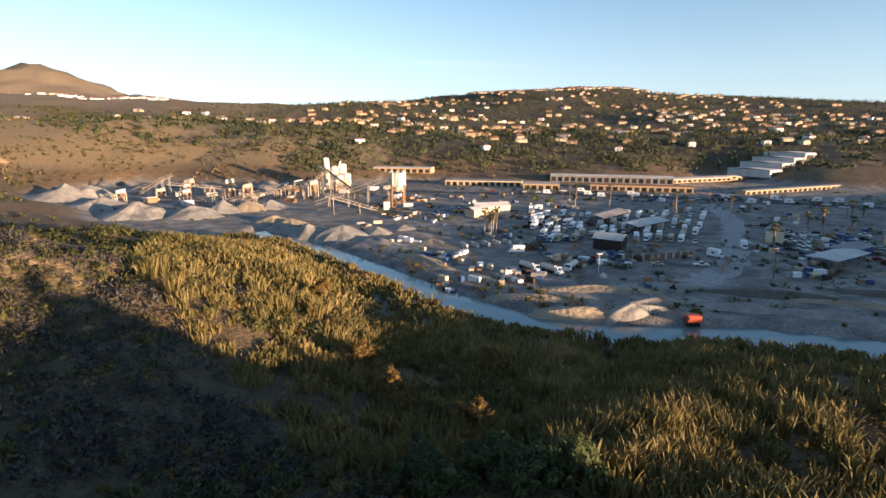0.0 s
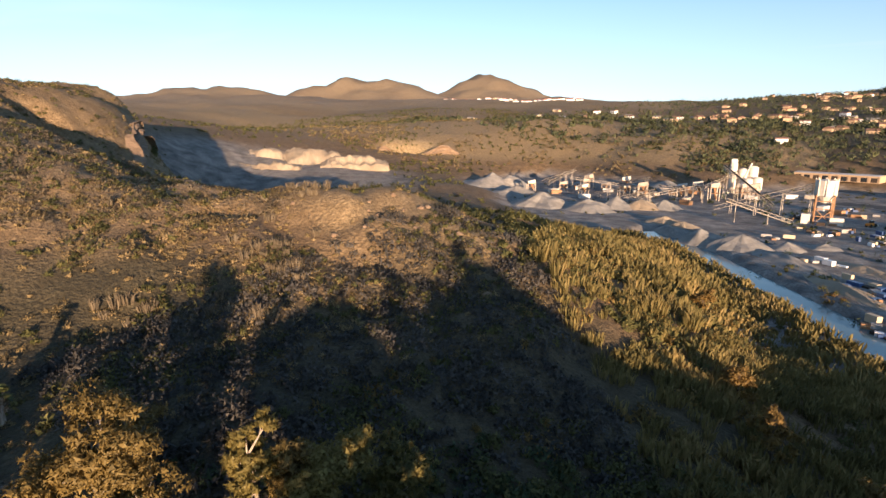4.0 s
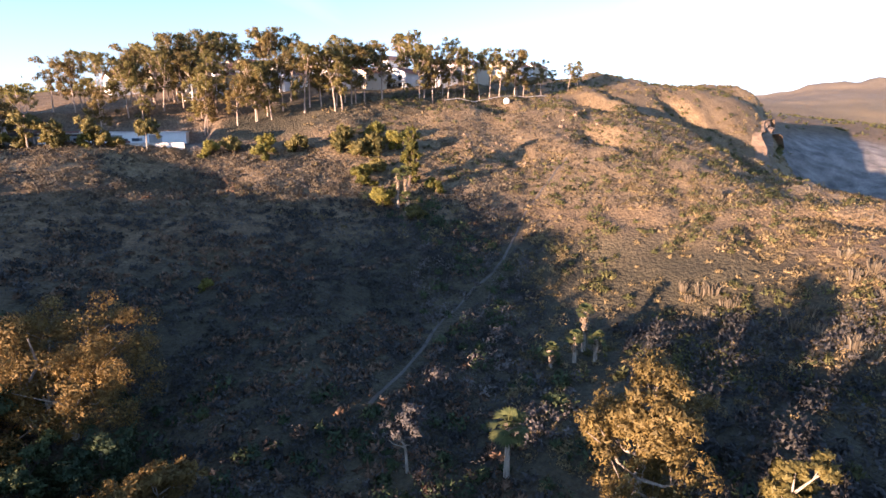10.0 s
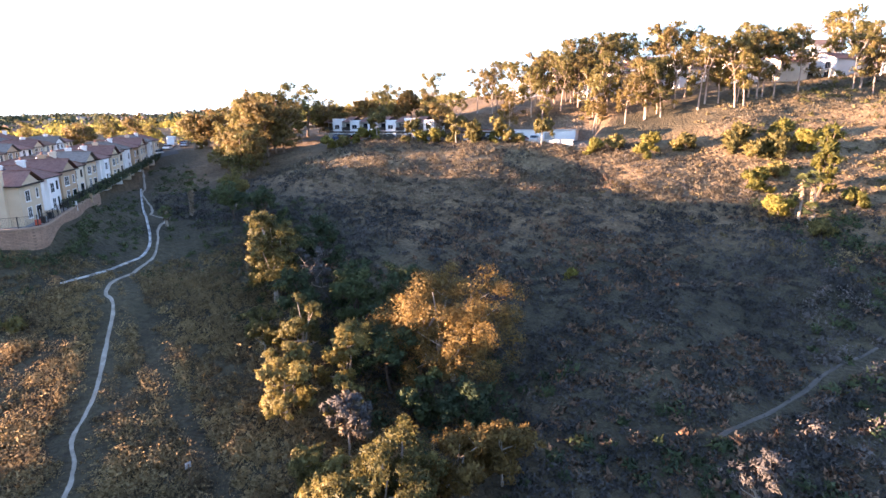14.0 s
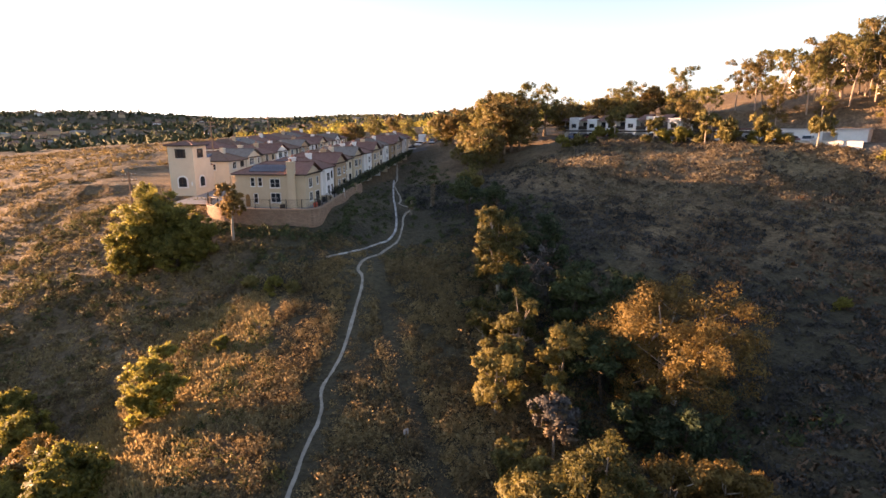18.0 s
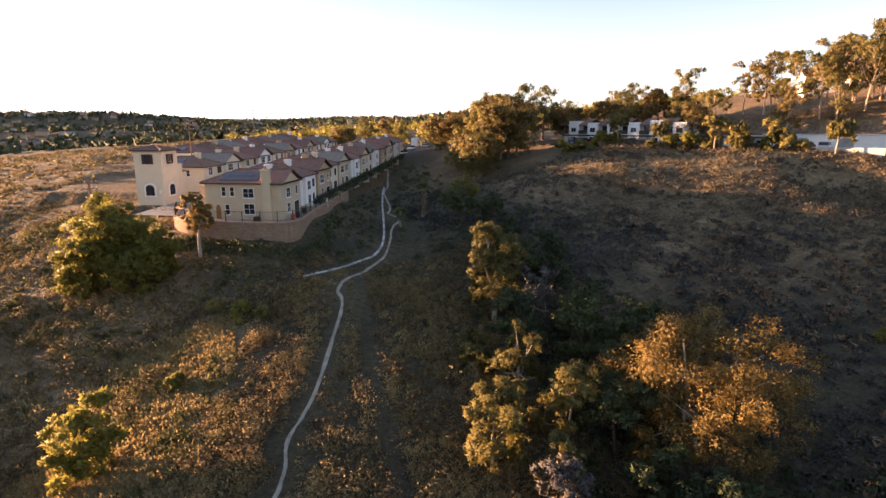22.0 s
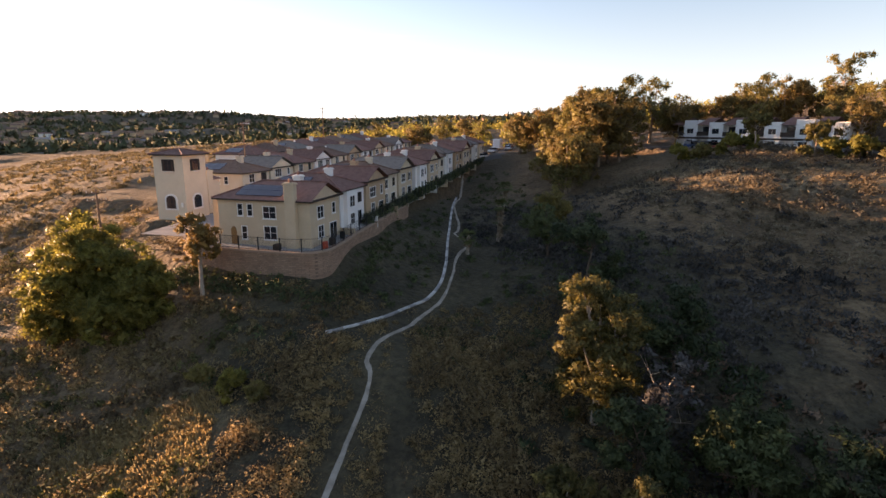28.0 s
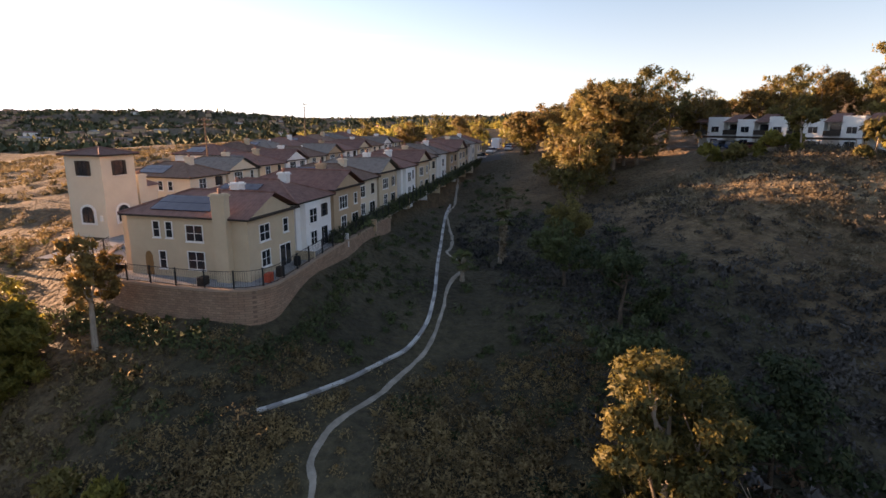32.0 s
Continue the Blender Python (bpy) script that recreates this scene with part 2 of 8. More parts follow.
SILO = two("pale_silo", (0.52, 0.47, 0.40), (0.66, 0.61, 0.53), scale=0.4, rough=0.6)
RED_PAINT = two("red_paint", (0.42, 0.06, 0.03), (0.55, 0.10, 0.05), scale=2, rough=0.5)
ORANGE_PAINT = two("orange_paint", (0.55, 0.2, 0.03), (0.65, 0.28, 0.05), scale=2, rough=0.5)
ROOF_GREY = two("grey_roof", (0.20, 0.19, 0.18), (0.33, 0.31, 0.29), scale=0.2, stretch=(1, 1, 1))
ROOF_PALE = two("pale_roof", (0.42, 0.40, 0.38), (0.60, 0.58, 0.55), scale=0.15)
TYRE = two("tyre", (0.012, 0.012, 0.012), (0.025, 0.025, 0.025), scale=4)
CHROME = two("wheel_metal", (0.35, 0.35, 0.36), (0.5, 0.5, 0.5), scale=4, rough=0.35, metal=0.8)
WATER = two("river_water", (0.10, 0.15, 0.16), (0.18, 0.235, 0.235), scale=0.03, rough=0.12, spec=0.5, bump=0.04, bump_scale=1.5)
POLE_WOOD = two("pole_wood", (0.12, 0.075, 0.05), (0.22, 0.145, 0.1), scale=2, stretch=(4, 4, 0.4))
ROCK = two("orange_rock", (0.14, 0.095, 0.062), (0.27, 0.19, 0.125), scale=0.3, bump=0.8, bump_scale=0.8)
ROCK_GREY = two("grey_rock", (0.2, 0.18, 0.16), (0.38, 0.34, 0.29), scale=0.4, bump=0.7, bump_scale=1.5)


def tile_roof(name, a, b):
    """Clay barrel tiles: rounded columns and stepped courses in relief over a mottled terracotta."""
    m = two(name, a, b, scale=1.8, obj=0.25, rough=0.85)
    n, l = m.node_tree.nodes, m.node_tree.links
    tc = n.new("ShaderNodeTexCoord")
    w = n.new("ShaderNodeTexWave")
    w.bands_direction, w.inputs["Scale"].default_value = "X", 1.05
    w2 = n.new("ShaderNodeTexWave")
    w2.bands_direction, w2.wave_profile, w2.inputs["Scale"].default_value = "Y", "SAW", 0.85
    add = n.new("ShaderNodeMath")
    for tex, k in ((w, 0), (w2, 1)):
        l.new(tc.outputs["UV"], tex.inputs["Vector"])
        l.new(tex.outputs["Fac"], add.inputs[k])
    bp = n.new("ShaderNodeBump")
    bp.inputs["Strength"].default_value, bp.inputs["Distance"].default_value = 0.8, 0.05
    l.new(add.outputs[0], bp.inputs["Height"])
    l.new(bp.outputs[0], n["Principled BSDF"].inputs["Normal"])
    return m


TILE_RED = tile_roof("red_clay_tile", (0.15, 0.075, 0.06), (0.27, 0.14, 0.112))
TILE_BROWN = tile_roof("brown_clay_tile", (0.13, 0.07, 0.05), (0.24, 0.15, 0.11))
TILE_GREY = tile_roof("grey_clay_tile", (0.13, 0.10, 0.085), (0.25, 0.21, 0.18))

GLASS = bpy.data.materials.new("window_glass")
GLASS.use_nodes = True
gb = GLASS.node_tree.nodes["Principled BSDF"]
gb.inputs["Base Color"].default_value, gb.inputs["Roughness"].default_value = (0.02, 0.024, 0.03, 1), 0.06
gb.inputs["Specular IOR Level"].default_value = 0.7


def paint(name, c, rough=0.35):
    return two(name, tuple(0.88 * v for v in c), c, scale=1.5, rough=rough)


CAR_PAINTS = [paint("white_paint", (0.78, 0.78, 0.77)), paint("silver_paint", (0.45, 0.46, 0.48)), paint("black_paint", (0.02, 0.02, 0.022)),
              paint("blue_paint", (0.05, 0.09, 0.2)), paint("dark_red_paint", (0.22, 0.03, 0.03)), paint("grey_paint", (0.16, 0.165, 0.17)), paint("tan_paint", (0.4, 0.34, 0.25))]
WHITE_PAINT = CAR_PAINTS[0]

# ---- mesh helpers ----
def fast_mesh(name, verts, faces, smooth=False, normals=None):
    """A mesh from arrays: verts (n, 3), faces (m, k) with k corners each; with normals, leaves share the rounding of their clump."""
    verts, faces = np.asarray(verts, dtype=np.float32), np.asarray(faces, dtype=np.int32)
    me = bpy.data.meshes.new(name)
    k = faces.shape[1]
    me.vertices.add(len(verts))
    me.vertices.foreach_set("co", verts.ravel())
    me.loops.add(faces.size)
    me.loops.foreach_set("vertex_index", faces.ravel())
    me.polygons.add(len(faces))
    me.polygons.foreach_set("loop_start", np.arange(0, faces.size, k, dtype=np.int32))
    if smooth or normals is not None:
        me.polygons.foreach_set("use_smooth", np.ones(len(faces), dtype=bool))
    me.update(calc_edges=True)
    if normals is not None:
        me.attributes.new("custom_normal", "FLOAT_VECTOR", "POINT").data.foreach_set("vector", np.asarray(normals, dtype=np.float32).ravel())
    return me


class Geo:
    """Collects boxes, prisms, tubes and plates that become one mesh."""

    def __init__(self):
        self.v, self.f = [], []

    def add(self, pts, faces):
        k = len(self.v)
        self.v += [tuple(p) for p in pts]
        self.f += [tuple(k + i for i in f) for f in faces]
        return self

    def box(self, x0, x1, y0, y1, z0, z1, b=0.0):
        """A box; with b its upright and top edges are cut by b."""
        if b:
            ring = lambda d, z: [(x0 + d, y0, z), (x1 - d, y0, z), (x1, y0 + d, z), (x1, y1 - d, z), (x1 - d, y1, z), (x0 + d, y1, z), (x0, y1 - d, z), (x0, y0 + d, z)]
            top = [(min(max(x, x0 + b), x1 - b), min(max(y, y0 + b), y1 - b), z1) for x, y, _ in ring(b, 0)]
            return self.add(ring(b, z0) + ring(b, z1 - b) + top, [tuple(range(7, -1, -1)), tuple(range(16, 24))] + [(i + 8 * k, (i + 1) % 8 + 8 * k, (i + 1) % 8 + 8 * k + 8, i + 8 * k + 8) for i in range(8) for k in (0, 1)])
        return self.add([(x0, y0, z0), (x1, y0, z0), (x1, y1, z0), (x0, y1, z0), (x0, y0, z1), (x1, y0, z1), (x1, y1, z1), (x0, y1, z1)],
                        [(3, 2, 1, 0), (4, 5, 6, 7), (0, 1, 5, 4), (1, 2, 6, 5), (2, 3, 7, 6), (3, 0, 4, 7)])

    def prism(self, outline, axis, a, b):
        """An outline of (p, q) pulled along an axis (0: x, 1: y, 2: z) from a to b."""
        n = len(outline)
        put = [lambda p, q, s: (s, p, q), lambda p, q, s: (p, s, q), lambda p, q, s: (p, q, s)][axis]
        return self.add([put(p, q, a) for p, q in outline] + [put(p, q, b) for p, q in outline],
                        [tuple(range(n - 1, -1, -1)), tuple(range(n, 2 * n))] + [(i, (i + 1) % n, (i + 1) % n + n, i + n) for i in range(n)])

    def tube(self, path, radii, n=6):
        """A tapered tube along points."""
        path = [Vector(p) for p in path]
        k = len(self.v)
        for i, p in enumerate(path):
            way = (path[min(i + 1, len(path) - 1)] - path[max(i - 1, 0)]).normalized()
            side = way.orthogonal().normalized()
            up = way.cross(side)
            for j in range(n):
                a = 2 * math.pi * j / n
                self.v.append(tuple(p + (side * math.cos(a) + up * math.sin(a)) * radii[i]))
        for i in range(len(path) - 1):
            for j in range(n):
                self.f.append((k + i * n + j, k + i * n + (j + 1) % n, k + (i + 1) * n + (j + 1) % n, k + (i + 1) * n + j))
        self.f += [tuple(k + j for j in range(n - 1, -1, -1)), tuple(k + (len(path) - 1) * n + j for j in range(n))]
        return self

    def mesh(self, name):
        me = bpy.data.meshes.new(name)
        me.from_pydata(self.v, [], self.f)
        me.update()
        return me


def part(name, shape, material, parent=None, label=""):
    """Links a Geo, a bmesh or a mesh as one object under a thing or a part."""
    if isinstance(shape, Geo):
        shape = shape.mesh(name)
    elif isinstance(shape, bmesh.types.BMesh):
        bm, shape = shape, bpy.data.meshes.new(name)
        bm.to_mesh(shape)
        bm.free()
    if not shape.materials:
        shape.materials.append(material)
    ob = new(name, shape)
    ob.parent = parent
    return tagged(ob, label)


def thing(name, m, label, category, group="", kind=""):
    """An Empty at a thing's base."""
    ob = new(name)
    ob.empty_display_size = 0.2
    ob.matrix_world = m
    return tagged(ob, label, category, group, kind)


def lattice(x, y, seed):
    """Repeatable random numbers in 0..1 on whole-number places."""
    h = (x.astype(np.int64) * 374761393 + y.astype(np.int64) * 668265263 + seed * 1442695041) & 0xFFFFFFFF
    h = ((h ^ (h >> 13)) * 1274126177) & 0xFFFFFFFF
    return ((h ^ (h >> 16)) & 0xFFFF) / 65535.0


def fuzz(x, y, seed=0, octaves=4, gain=0.5):
    """Smooth fractal noise about 0, within about one either way."""
    x, y = np.asarray(x, float), np.asarray(y, float)
    total, amp = np.zeros(np.broadcast(x, y).shape), 1.0
    for o in range(octaves):
        xi, yi = np.floor(x), np.floor(y)
        fx, fy = x - xi, y - yi
        fx, fy = fx * fx * (3 - 2 * fx), fy * fy * (3 - 2 * fy)
        a, b = lattice(xi, yi, seed + o), lattice(xi + 1, yi, seed + o)
        c, d = lattice(xi, yi + 1, seed + o), lattice(xi + 1, yi + 1, seed + o)
        total += amp * 2 * ((a + (b - a) * fx) * (1 - fy) + (c + (d - c) * fx) * fy - 0.5)
        x, y, amp = x * 2.03 + 17.3, y * 2.03 - 9.1, amp * gain
    return total


def ease(a, b, x):
    t = np.clip((x - a) / (b - a), 0, 1)
    return t * t * (3 - 2 * t)


def near_line(x, y, pts):
    """Distance to a polyline of (x, y, ...) and how far along it (0..1 a piece, summed)."""
    best, along = np.full(np.shape(x), 1e9), np.zeros(np.shape(x))
    for i in range(len(pts) - 1):
        ax, ay, bx, by = pts[i][0], pts[i][1], pts[i + 1][0], pts[i + 1][1]
        t = np.clip(((x - ax) * (bx - ax) + (y - ay) * (by - ay)) / ((bx - ax) ** 2 + (by - ay) ** 2), 0, 1)
        d = np.hypot(x - ax - t * (bx - ax), y - ay - t * (by - ay))
        along = np.where(d < best, i + t, along)
        best = np.minimum(best, d)
    return best, along


def inside(x, y, poly):
    """Which places lie inside an outline."""
    r = np.zeros(np.shape(x), bool)
    for i in range(len(poly)):
        (ax, ay), (bx, by) = poly[i - 1][:2], poly[i][:2]
        r ^= ((ay > y) != (by > y)) & (x < (bx - ax) * (y - ay) / (by - ay + 1e-9) + ax)
    return r


# ---- the land: valley lines, crests and terraces, joined into one smooth sheet ----
GULLY = [(-36, -92, 13), (-34, -62, 7.5), (-37, -39, 1), (-40, -15, 0), (-37, 11, 0), (-28, 26, -1), (-18, 44, -4), (-8, 66, -9), (4, 90, -14), (14, 110, -18.5)]
TRAIL = [(0, -37, 2), (-2, -46, 3), (-5, -51, 3.8), (-8, -62, 6.6), (-11.5, -70, 9.4), (-17, -79, 10.2), (-22, -88, 10.8), (-28, -101, 12.6), (-26.5, -112, 13.4), (-31, -125, 14), (-33, -141, 15.3), (-42, -165, 18.5), (-54, -185, 22.5)]
SPUR = [(3, -68, 5.9), (8, -54, 3.0), (12, -42, 1.6), (18, -28, 0), (24, 0, -5)]
SPUR_SIDE = [(8.5, -68, 4.4), (13, -56, 1.8), (18, -58, 0.2), (17, -44, 0.2), (22, -47, -1.0), (13.5, -64, 3.0)]
# the crest near x = 80 is unseen, raised to shade canyon and knoll
EAST = [(30, -72, 2.8), (47, -122, 12), (46, -150, 16.5), (67, -195, 17.5), (58, -88, 1), (80, -110, 0), (78, -95, 0), (78, -82, 4), (78, -60, 12.5), (78, -39, 12.5), (80, -22, 19.5), (82, -8, 6.5), (84, 4, -5), (85, 13, -11), (86, 22, -12), (92, 40, -11), (95, 75, -12), (55, -250, 19), (16, -330, 23), (110, -135, 0), (150, -155, 0), (120, -40, 5), (150, -60, -2), (130, 0, -12), (45, -35, -5), (35, -50, -1), (100, -175, 9), (52, 0, -7)]
# unseen ridge added to keep the low sun off the yard
YARD_SHADE_RIDGE = [(190, 85, -2), (225, 105, 2), (270, 140, 3), (330, 190, 2), (150, 60, -12), (210, 20, -12), (280, 60, -6), (400, 240, 6)]
MESA = [(-7, -93, 16.5), (-20, -125, 17.4), (-34, -160, 18.8), (-48, -192, 20.5), (8, -100, 16.5), (14, -130, 17.4), (0, -170, 19), (22, -112, 16), (30, -140, 18), (-16, -200, 20.5), (20, -190, 20.5), (-60, -230, 23)]
WEST_SLOPE = [(-44, -25, 2.2), (-64, -27, 5), (-64, -12, 1.8), (-82, -46, 11), (-66, -67, 12), (-50, -60, 9), (-98, -76, 18), (-84, -92, 21), (-62, -100, 19.5), (-48, -98, 15.5), (-94, -78, 20), (-112, -85, 25.5), (-100, -108, 25.5), (-88, -131, 25.5), (-75, -120, 23), (-66, -140, 22), (-64, -170, 24), (-110, -55, 18)]
WEST_GULLY = [(-114, -29, 13.5), (-97, -8, 7), (-80, -8, 3.5), (-64, -3, 2), (-54, 4, 1)]
WEST_HILL = [(-130, -40, 23), (-139, -74, 31), (-168, -46, 36), (-188, -21, 38), (-150, 10, 20), (-169, 11, 28), (-256, 43, 47), (-295, 54, 51), (-180, -62, 43), (-150, -110, 37), (-130, -129, 33), (-205, -40, 45), (-240, -90, 52), (-200, -160, 45), (-120, -170, 29), (-320, -40, 55), (-300, -250, 50)]
KNOLL = [(-91, 78, 18), (-104, 66, 16), (-117, 55, 15), (-129, 40, 18), (-76, 86, 15), (-62, 85, 8.5), (-37, 65, 1), (-62, 59, 4.5), (-77, 36, 4.5), (-99, 35, 11), (-54, 26, 2.5), (-50, 87, 4), (-31, 72, -3), (-140, 25, 20), (-150, 40, 22), (-200, 50, 31), (-106, 158, 1), (-87, 168, -4), (-57, 139, -6), (-70, 110, 5)]
REED_SLOPE = [(0, 42, -2.5), (25, 55, -7), (40, 75, -11), (2, 85, -13.5), (-15, 95, -10), (-22, 110, -11), (57, 75, -11), (30, 100, -17), (60, 105, -17), (31, 37, -5), (75, 95, -15), (-30, 150, -14), (-45, 185, -15), (0, 115, -17)]
SHORE = [(102, 116, -20.5), (85, 123, -20.5), (37, 125, -20.5), (13, 139, -20.5), (-1, 152, -20.5), (-16, 176, -20.5), (-42, 211, -20.5), (-61, 235, -20.5), (-95, 262, -20)]
YARD = [(-180, 312, -19), (-88, 447, -19), (-30, 348, -19), (-49, 267, -19), (40, 180, -19), (105, 447, -19), (327, 427, -19), (280, 565, -19), (165, 197, -19), (77, 152, -19), (125, 145, -19), (-284, 494, -19), (-20, 540, -19), (250, 300, -19), (-60, 255, -19.5), (-110, 280, -18.5), (-287, 405, -17), (420, 380, -19), (0, 230, -19), (150, 130, -20)]
PIT = [(-377, 184, -16), (-330, 170, -15), (-300, 215, -14), (-357, 239, -8), (-150, 90, 8), (-175, 120, 0), (-230, 160, -8), (-284, 95, 40), (-330, 80, 46), (-433, 289, 2), (-367, 309, -2), (-200, 240, -8), (-250, 300, -8), (-420, 150, 30), (-480, 170, 38), (-240, 70, 33), (-256, 86, 38), (-266, 101, 33), (-264, 116, 8), (-262, 124, -8), (-229, 124, -4), (-300, 112, 42), (-302, 130, 0), (-340, 120, 40), (-345, 142, -6), (-216, 64, 20)]
HILLS = [(-442, 477, 14), (-380, 647, 41), (-334, 615, 25), (-192, 621, 22), (-250, 560, 0), (-625, 905, 63), (-860, 511, 32), (-183, 983, 47), (10, 600, 4), (-34, 1400, 75), (193, 879, 28), (221, 540, -8), (208, 575, -1), (426, 1334, 72), (426, 677, 16), (386, 813, 24), (368, 510, -8), (560, 620, 10), (700, 300, 0), (-600, 200, 50), (-900, -100, 80), (-600, -300, 60)]
SKYLINE = [(-1263, 2273, 150), (-792, 2052, 128), (-294, 2180, 118), (-128, 1996, 134), (132, 1996, 162), (300, 2020, 172), (444, 2053, 186), (633, 2002, 184), (763, 1740, 126), (792, 1274, 68), (924, 1181, 66), (-1002, 1496, 124), (510, -1409, 52), (198, -1486, 50), (-207, -1485, 50), (-265, -860, 44), (275, -750, 12), (170, -574, 8), (-100, -600, 25), (300, -400, 10)]
BEYOND = [(-3900, 0, 150), (-3900, 3500, 150), (0, 4200, 120), (3900, 3000, 90), (3900, 0, 60), (3000, -3000, 60), (0, -4000, 60), (-3500, -3000, 100), (1800, 1000, 60), (1500, -600, 30)]

AX_U, AX_V = Vector((-0.40, -0.9165, 0)), Vector((0.9165, -0.40, 0))  # along the street of houses, and across it
CORNER = Vector((-6.7, -87.6, 0))
KP_A, KP_B = Vector((-113, -83, 0)), Vector((0.45, -0.893, 0))  # the car park's edge and its direction
KP_N = Vector((-0.893, -0.45, 0))


def uv_of(x, y):
    dx, dy = x - CORNER.x, y - CORNER.y
    return dx * AX_U.x + dy * AX_U.y, dx * AX_V.x + dy * AX_V.y


def at_uv(u, v, z=0.0):
    p = CORNER + AX_U * u + AX_V * v
    return Vector((p.x, p.y, z))


def pad_z(u):
    return 16.5 + 0.034 * np.maximum(u, 0)


def bump_on(x, y, cx, cy, h, r, turn=0.0, squash=1.0):
    c, s = math.cos(radians(turn)), math.sin(radians(turn))
    dx, dy = (x - cx) * c + (y - cy) * s, (-(x - cx) * s + (y - cy) * c) / squash
    return h * np.exp(-(dx * dx + dy * dy) / (r * r))


SPINES = (GULLY, TRAIL, SPUR, SPUR_SIDE, EAST, YARD_SHADE_RIDGE, MESA, WEST_SLOPE, WEST_GULLY, WEST_HILL, KNOLL, REED_SLOPE, SHORE, YARD, PIT, HILLS, SKYLINE, BEYOND)
knots = np.array([p for line in SPINES for p in line], float)
soft2 = 25.0
kern = np.sqrt((knots[:, None, 0] - knots[None, :, 0]) ** 2 + (knots[:, None, 1] - knots[None, :, 1]) ** 2 + soft2)
big = np.block([[kern, np.ones((len(knots), 1))], [np.ones((1, len(knots))), np.zeros((1, 1))]])
weights = np.linalg.solve(big, np.append(knots[:, 2], 0.0))

GRID, GA, GB, GX, GY = 430, 62.0, 4.95, -30.0, -25.0
line_u = np.sinh(GB * np.linspace(-1, 1, GRID)) * GA
land_x, land_y = np.meshgrid(line_u + GX, line_u + GY)
land_z = np.full(land_x.shape, weights[-1])
for (kx, ky, _), w in zip(knots, weights):
    land_z += w * np.sqrt((land_x - kx) ** 2 + (land_y - ky) ** 2 + soft2)
away = np.hypot(land_x, land_y)
yard_flat = ease(1.0, 6.0, near_line(land_x, land_y, SHORE)[0]) * (land_z < -12) * (land_y > 120)
land_z = np.where(yard_flat > 0, np.where(land_z < -12, land_z + yard_flat * ease(-12, -17, land_z) * (-19 - land_z), land_z), land_z)
rugged = ease(-18, -8, land_z)
land_z += rugged * ((0.3 + 0.3 * ease(50, 90, away)) * fuzz(land_x / 9, land_y / 9, 3, 3) + 1.1 * fuzz(land_x / 31, land_y / 31, 9, 2) * ease(40, 120, away) + 9 * fuzz(land_x / 260, land_y / 260, 5, 4) * ease(350, 1200, away))
land_z += (1 - rugged) * 0.15 * fuzz(land_x / 6, land_y / 6, 23, 3)
SCARS = [(-205, 22, 4.5, 13, 20, 0.6), (-172, 20, 2.8, 9, 30, 0.6), (-150, -3, 2.2, 8, 10, 0.7), (-238, 60, 5, 16, 30, 0.5)]
knob = np.exp(-((land_x + 88) / 55) ** 2 - ((land_y - 72) / 48) ** 2)
land_z -= 3.2 * knob * np.clip(1 - 3.2 * np.abs(fuzz(land_x / 24, land_y / 24, 61, 2)), 0, 1)  # washed-out rills
hill_side = ease(-125, -150, land_x) * ease(-60, -35, land_y) * (1 - ease(95, 125, land_y)) * (1 - ease(330, 380, -land_x))
rib = 1 - 2.2 * np.abs(fuzz(land_x / 42 + 0.35 * land_y / 42, land_y / 30, 63, 2))
land_z += hill_side * (1.5 * np.clip(rib, -0.8, 1) + 1.2 * fuzz(land_x / 11, land_y / 11, 64, 3))
# slumped scars with sharp upper edges
for cx, cy, h, r, turn, sq in SCARS:
    c, q = math.cos(radians(turn)), math.sin(radians(turn))
    dx, dy = (land_x - cx) * c + (land_y - cy) * q, (-(land_x - cx) * q + (land_y - cy) * c) / sq
    land_z -= h * (1 - ease(0.6, 1.0, np.hypot(dx, dy) / r + 0.18 * fuzz(land_x / 8, land_y / 8, 65, 3)))
# far mountains
for cx, cy, h, r, turn, sq in ((-2000, 1030, 70, 420, 25, 0.6), (-2360, 1880, 126, 240, 35, 0.8), (-2080, 2130, 118, 260, 30, 0.9), (-2230, 3130, 205, 500, 30, 0.7), (-1700, 3000, 40, 500, 20, 0.6)):
    land_z += bump_on(land_x, land_y, cx, cy, h, r, turn, sq) * (1 + 0.22 * fuzz(land_x / 200, land_y / 200, 31, 5, 0.65) - 0.22 * np.abs(fuzz(land_x / 330, land_y / 330, 32, 4, 0.6)))
land_z -= bump_on(land_x, land_y, -92, 6, 2.0, 17, -15, 0.7) + bump_on(land_x, land_y, -78, 14, 2.6, 20, -25, 0.75)
# spoil heaps, quarry face, the river bed
# an amphitheatre cut into the far hill, terraces of the pit
land_z -= bump_on(land_x, land_y, -432, 452, 27, 25, 40, 0.7)
river = near_line(land_x, land_y, [(125, 117), (105, 121), (80, 130), (45, 132), (22, 141), (5, 158), (-14, 183), (-40, 216), (-62, 244), (-95, 275)])[0]
land_z -= 3.2 * (1 - ease(3.5, 8.5, river))
# terraces: the houses' pad, the car park
lu, lv = uv_of(land_x, land_y)
on_pad = (lu > -0.5) & (lu < 140) & (lv > -0.2) & (lv < 58) & ~((lv > 14) & (lu < 8)) & ~((lv > 31) & (lu < 22))
land_z = np.where(on_pad, pad_z(lu), land_z)
kx, ky = land_x - KP_A.x, land_y - KP_A.y
ks, kn = kx * KP_B.x + ky * KP_B.y, kx * KP_N.x + ky * KP_N.y
on_park = ease(-12, -8, ks) * (1 - ease(74, 82, ks)) * ease(-0.6, 0.4, kn) * (1 - ease(23, 31, kn))
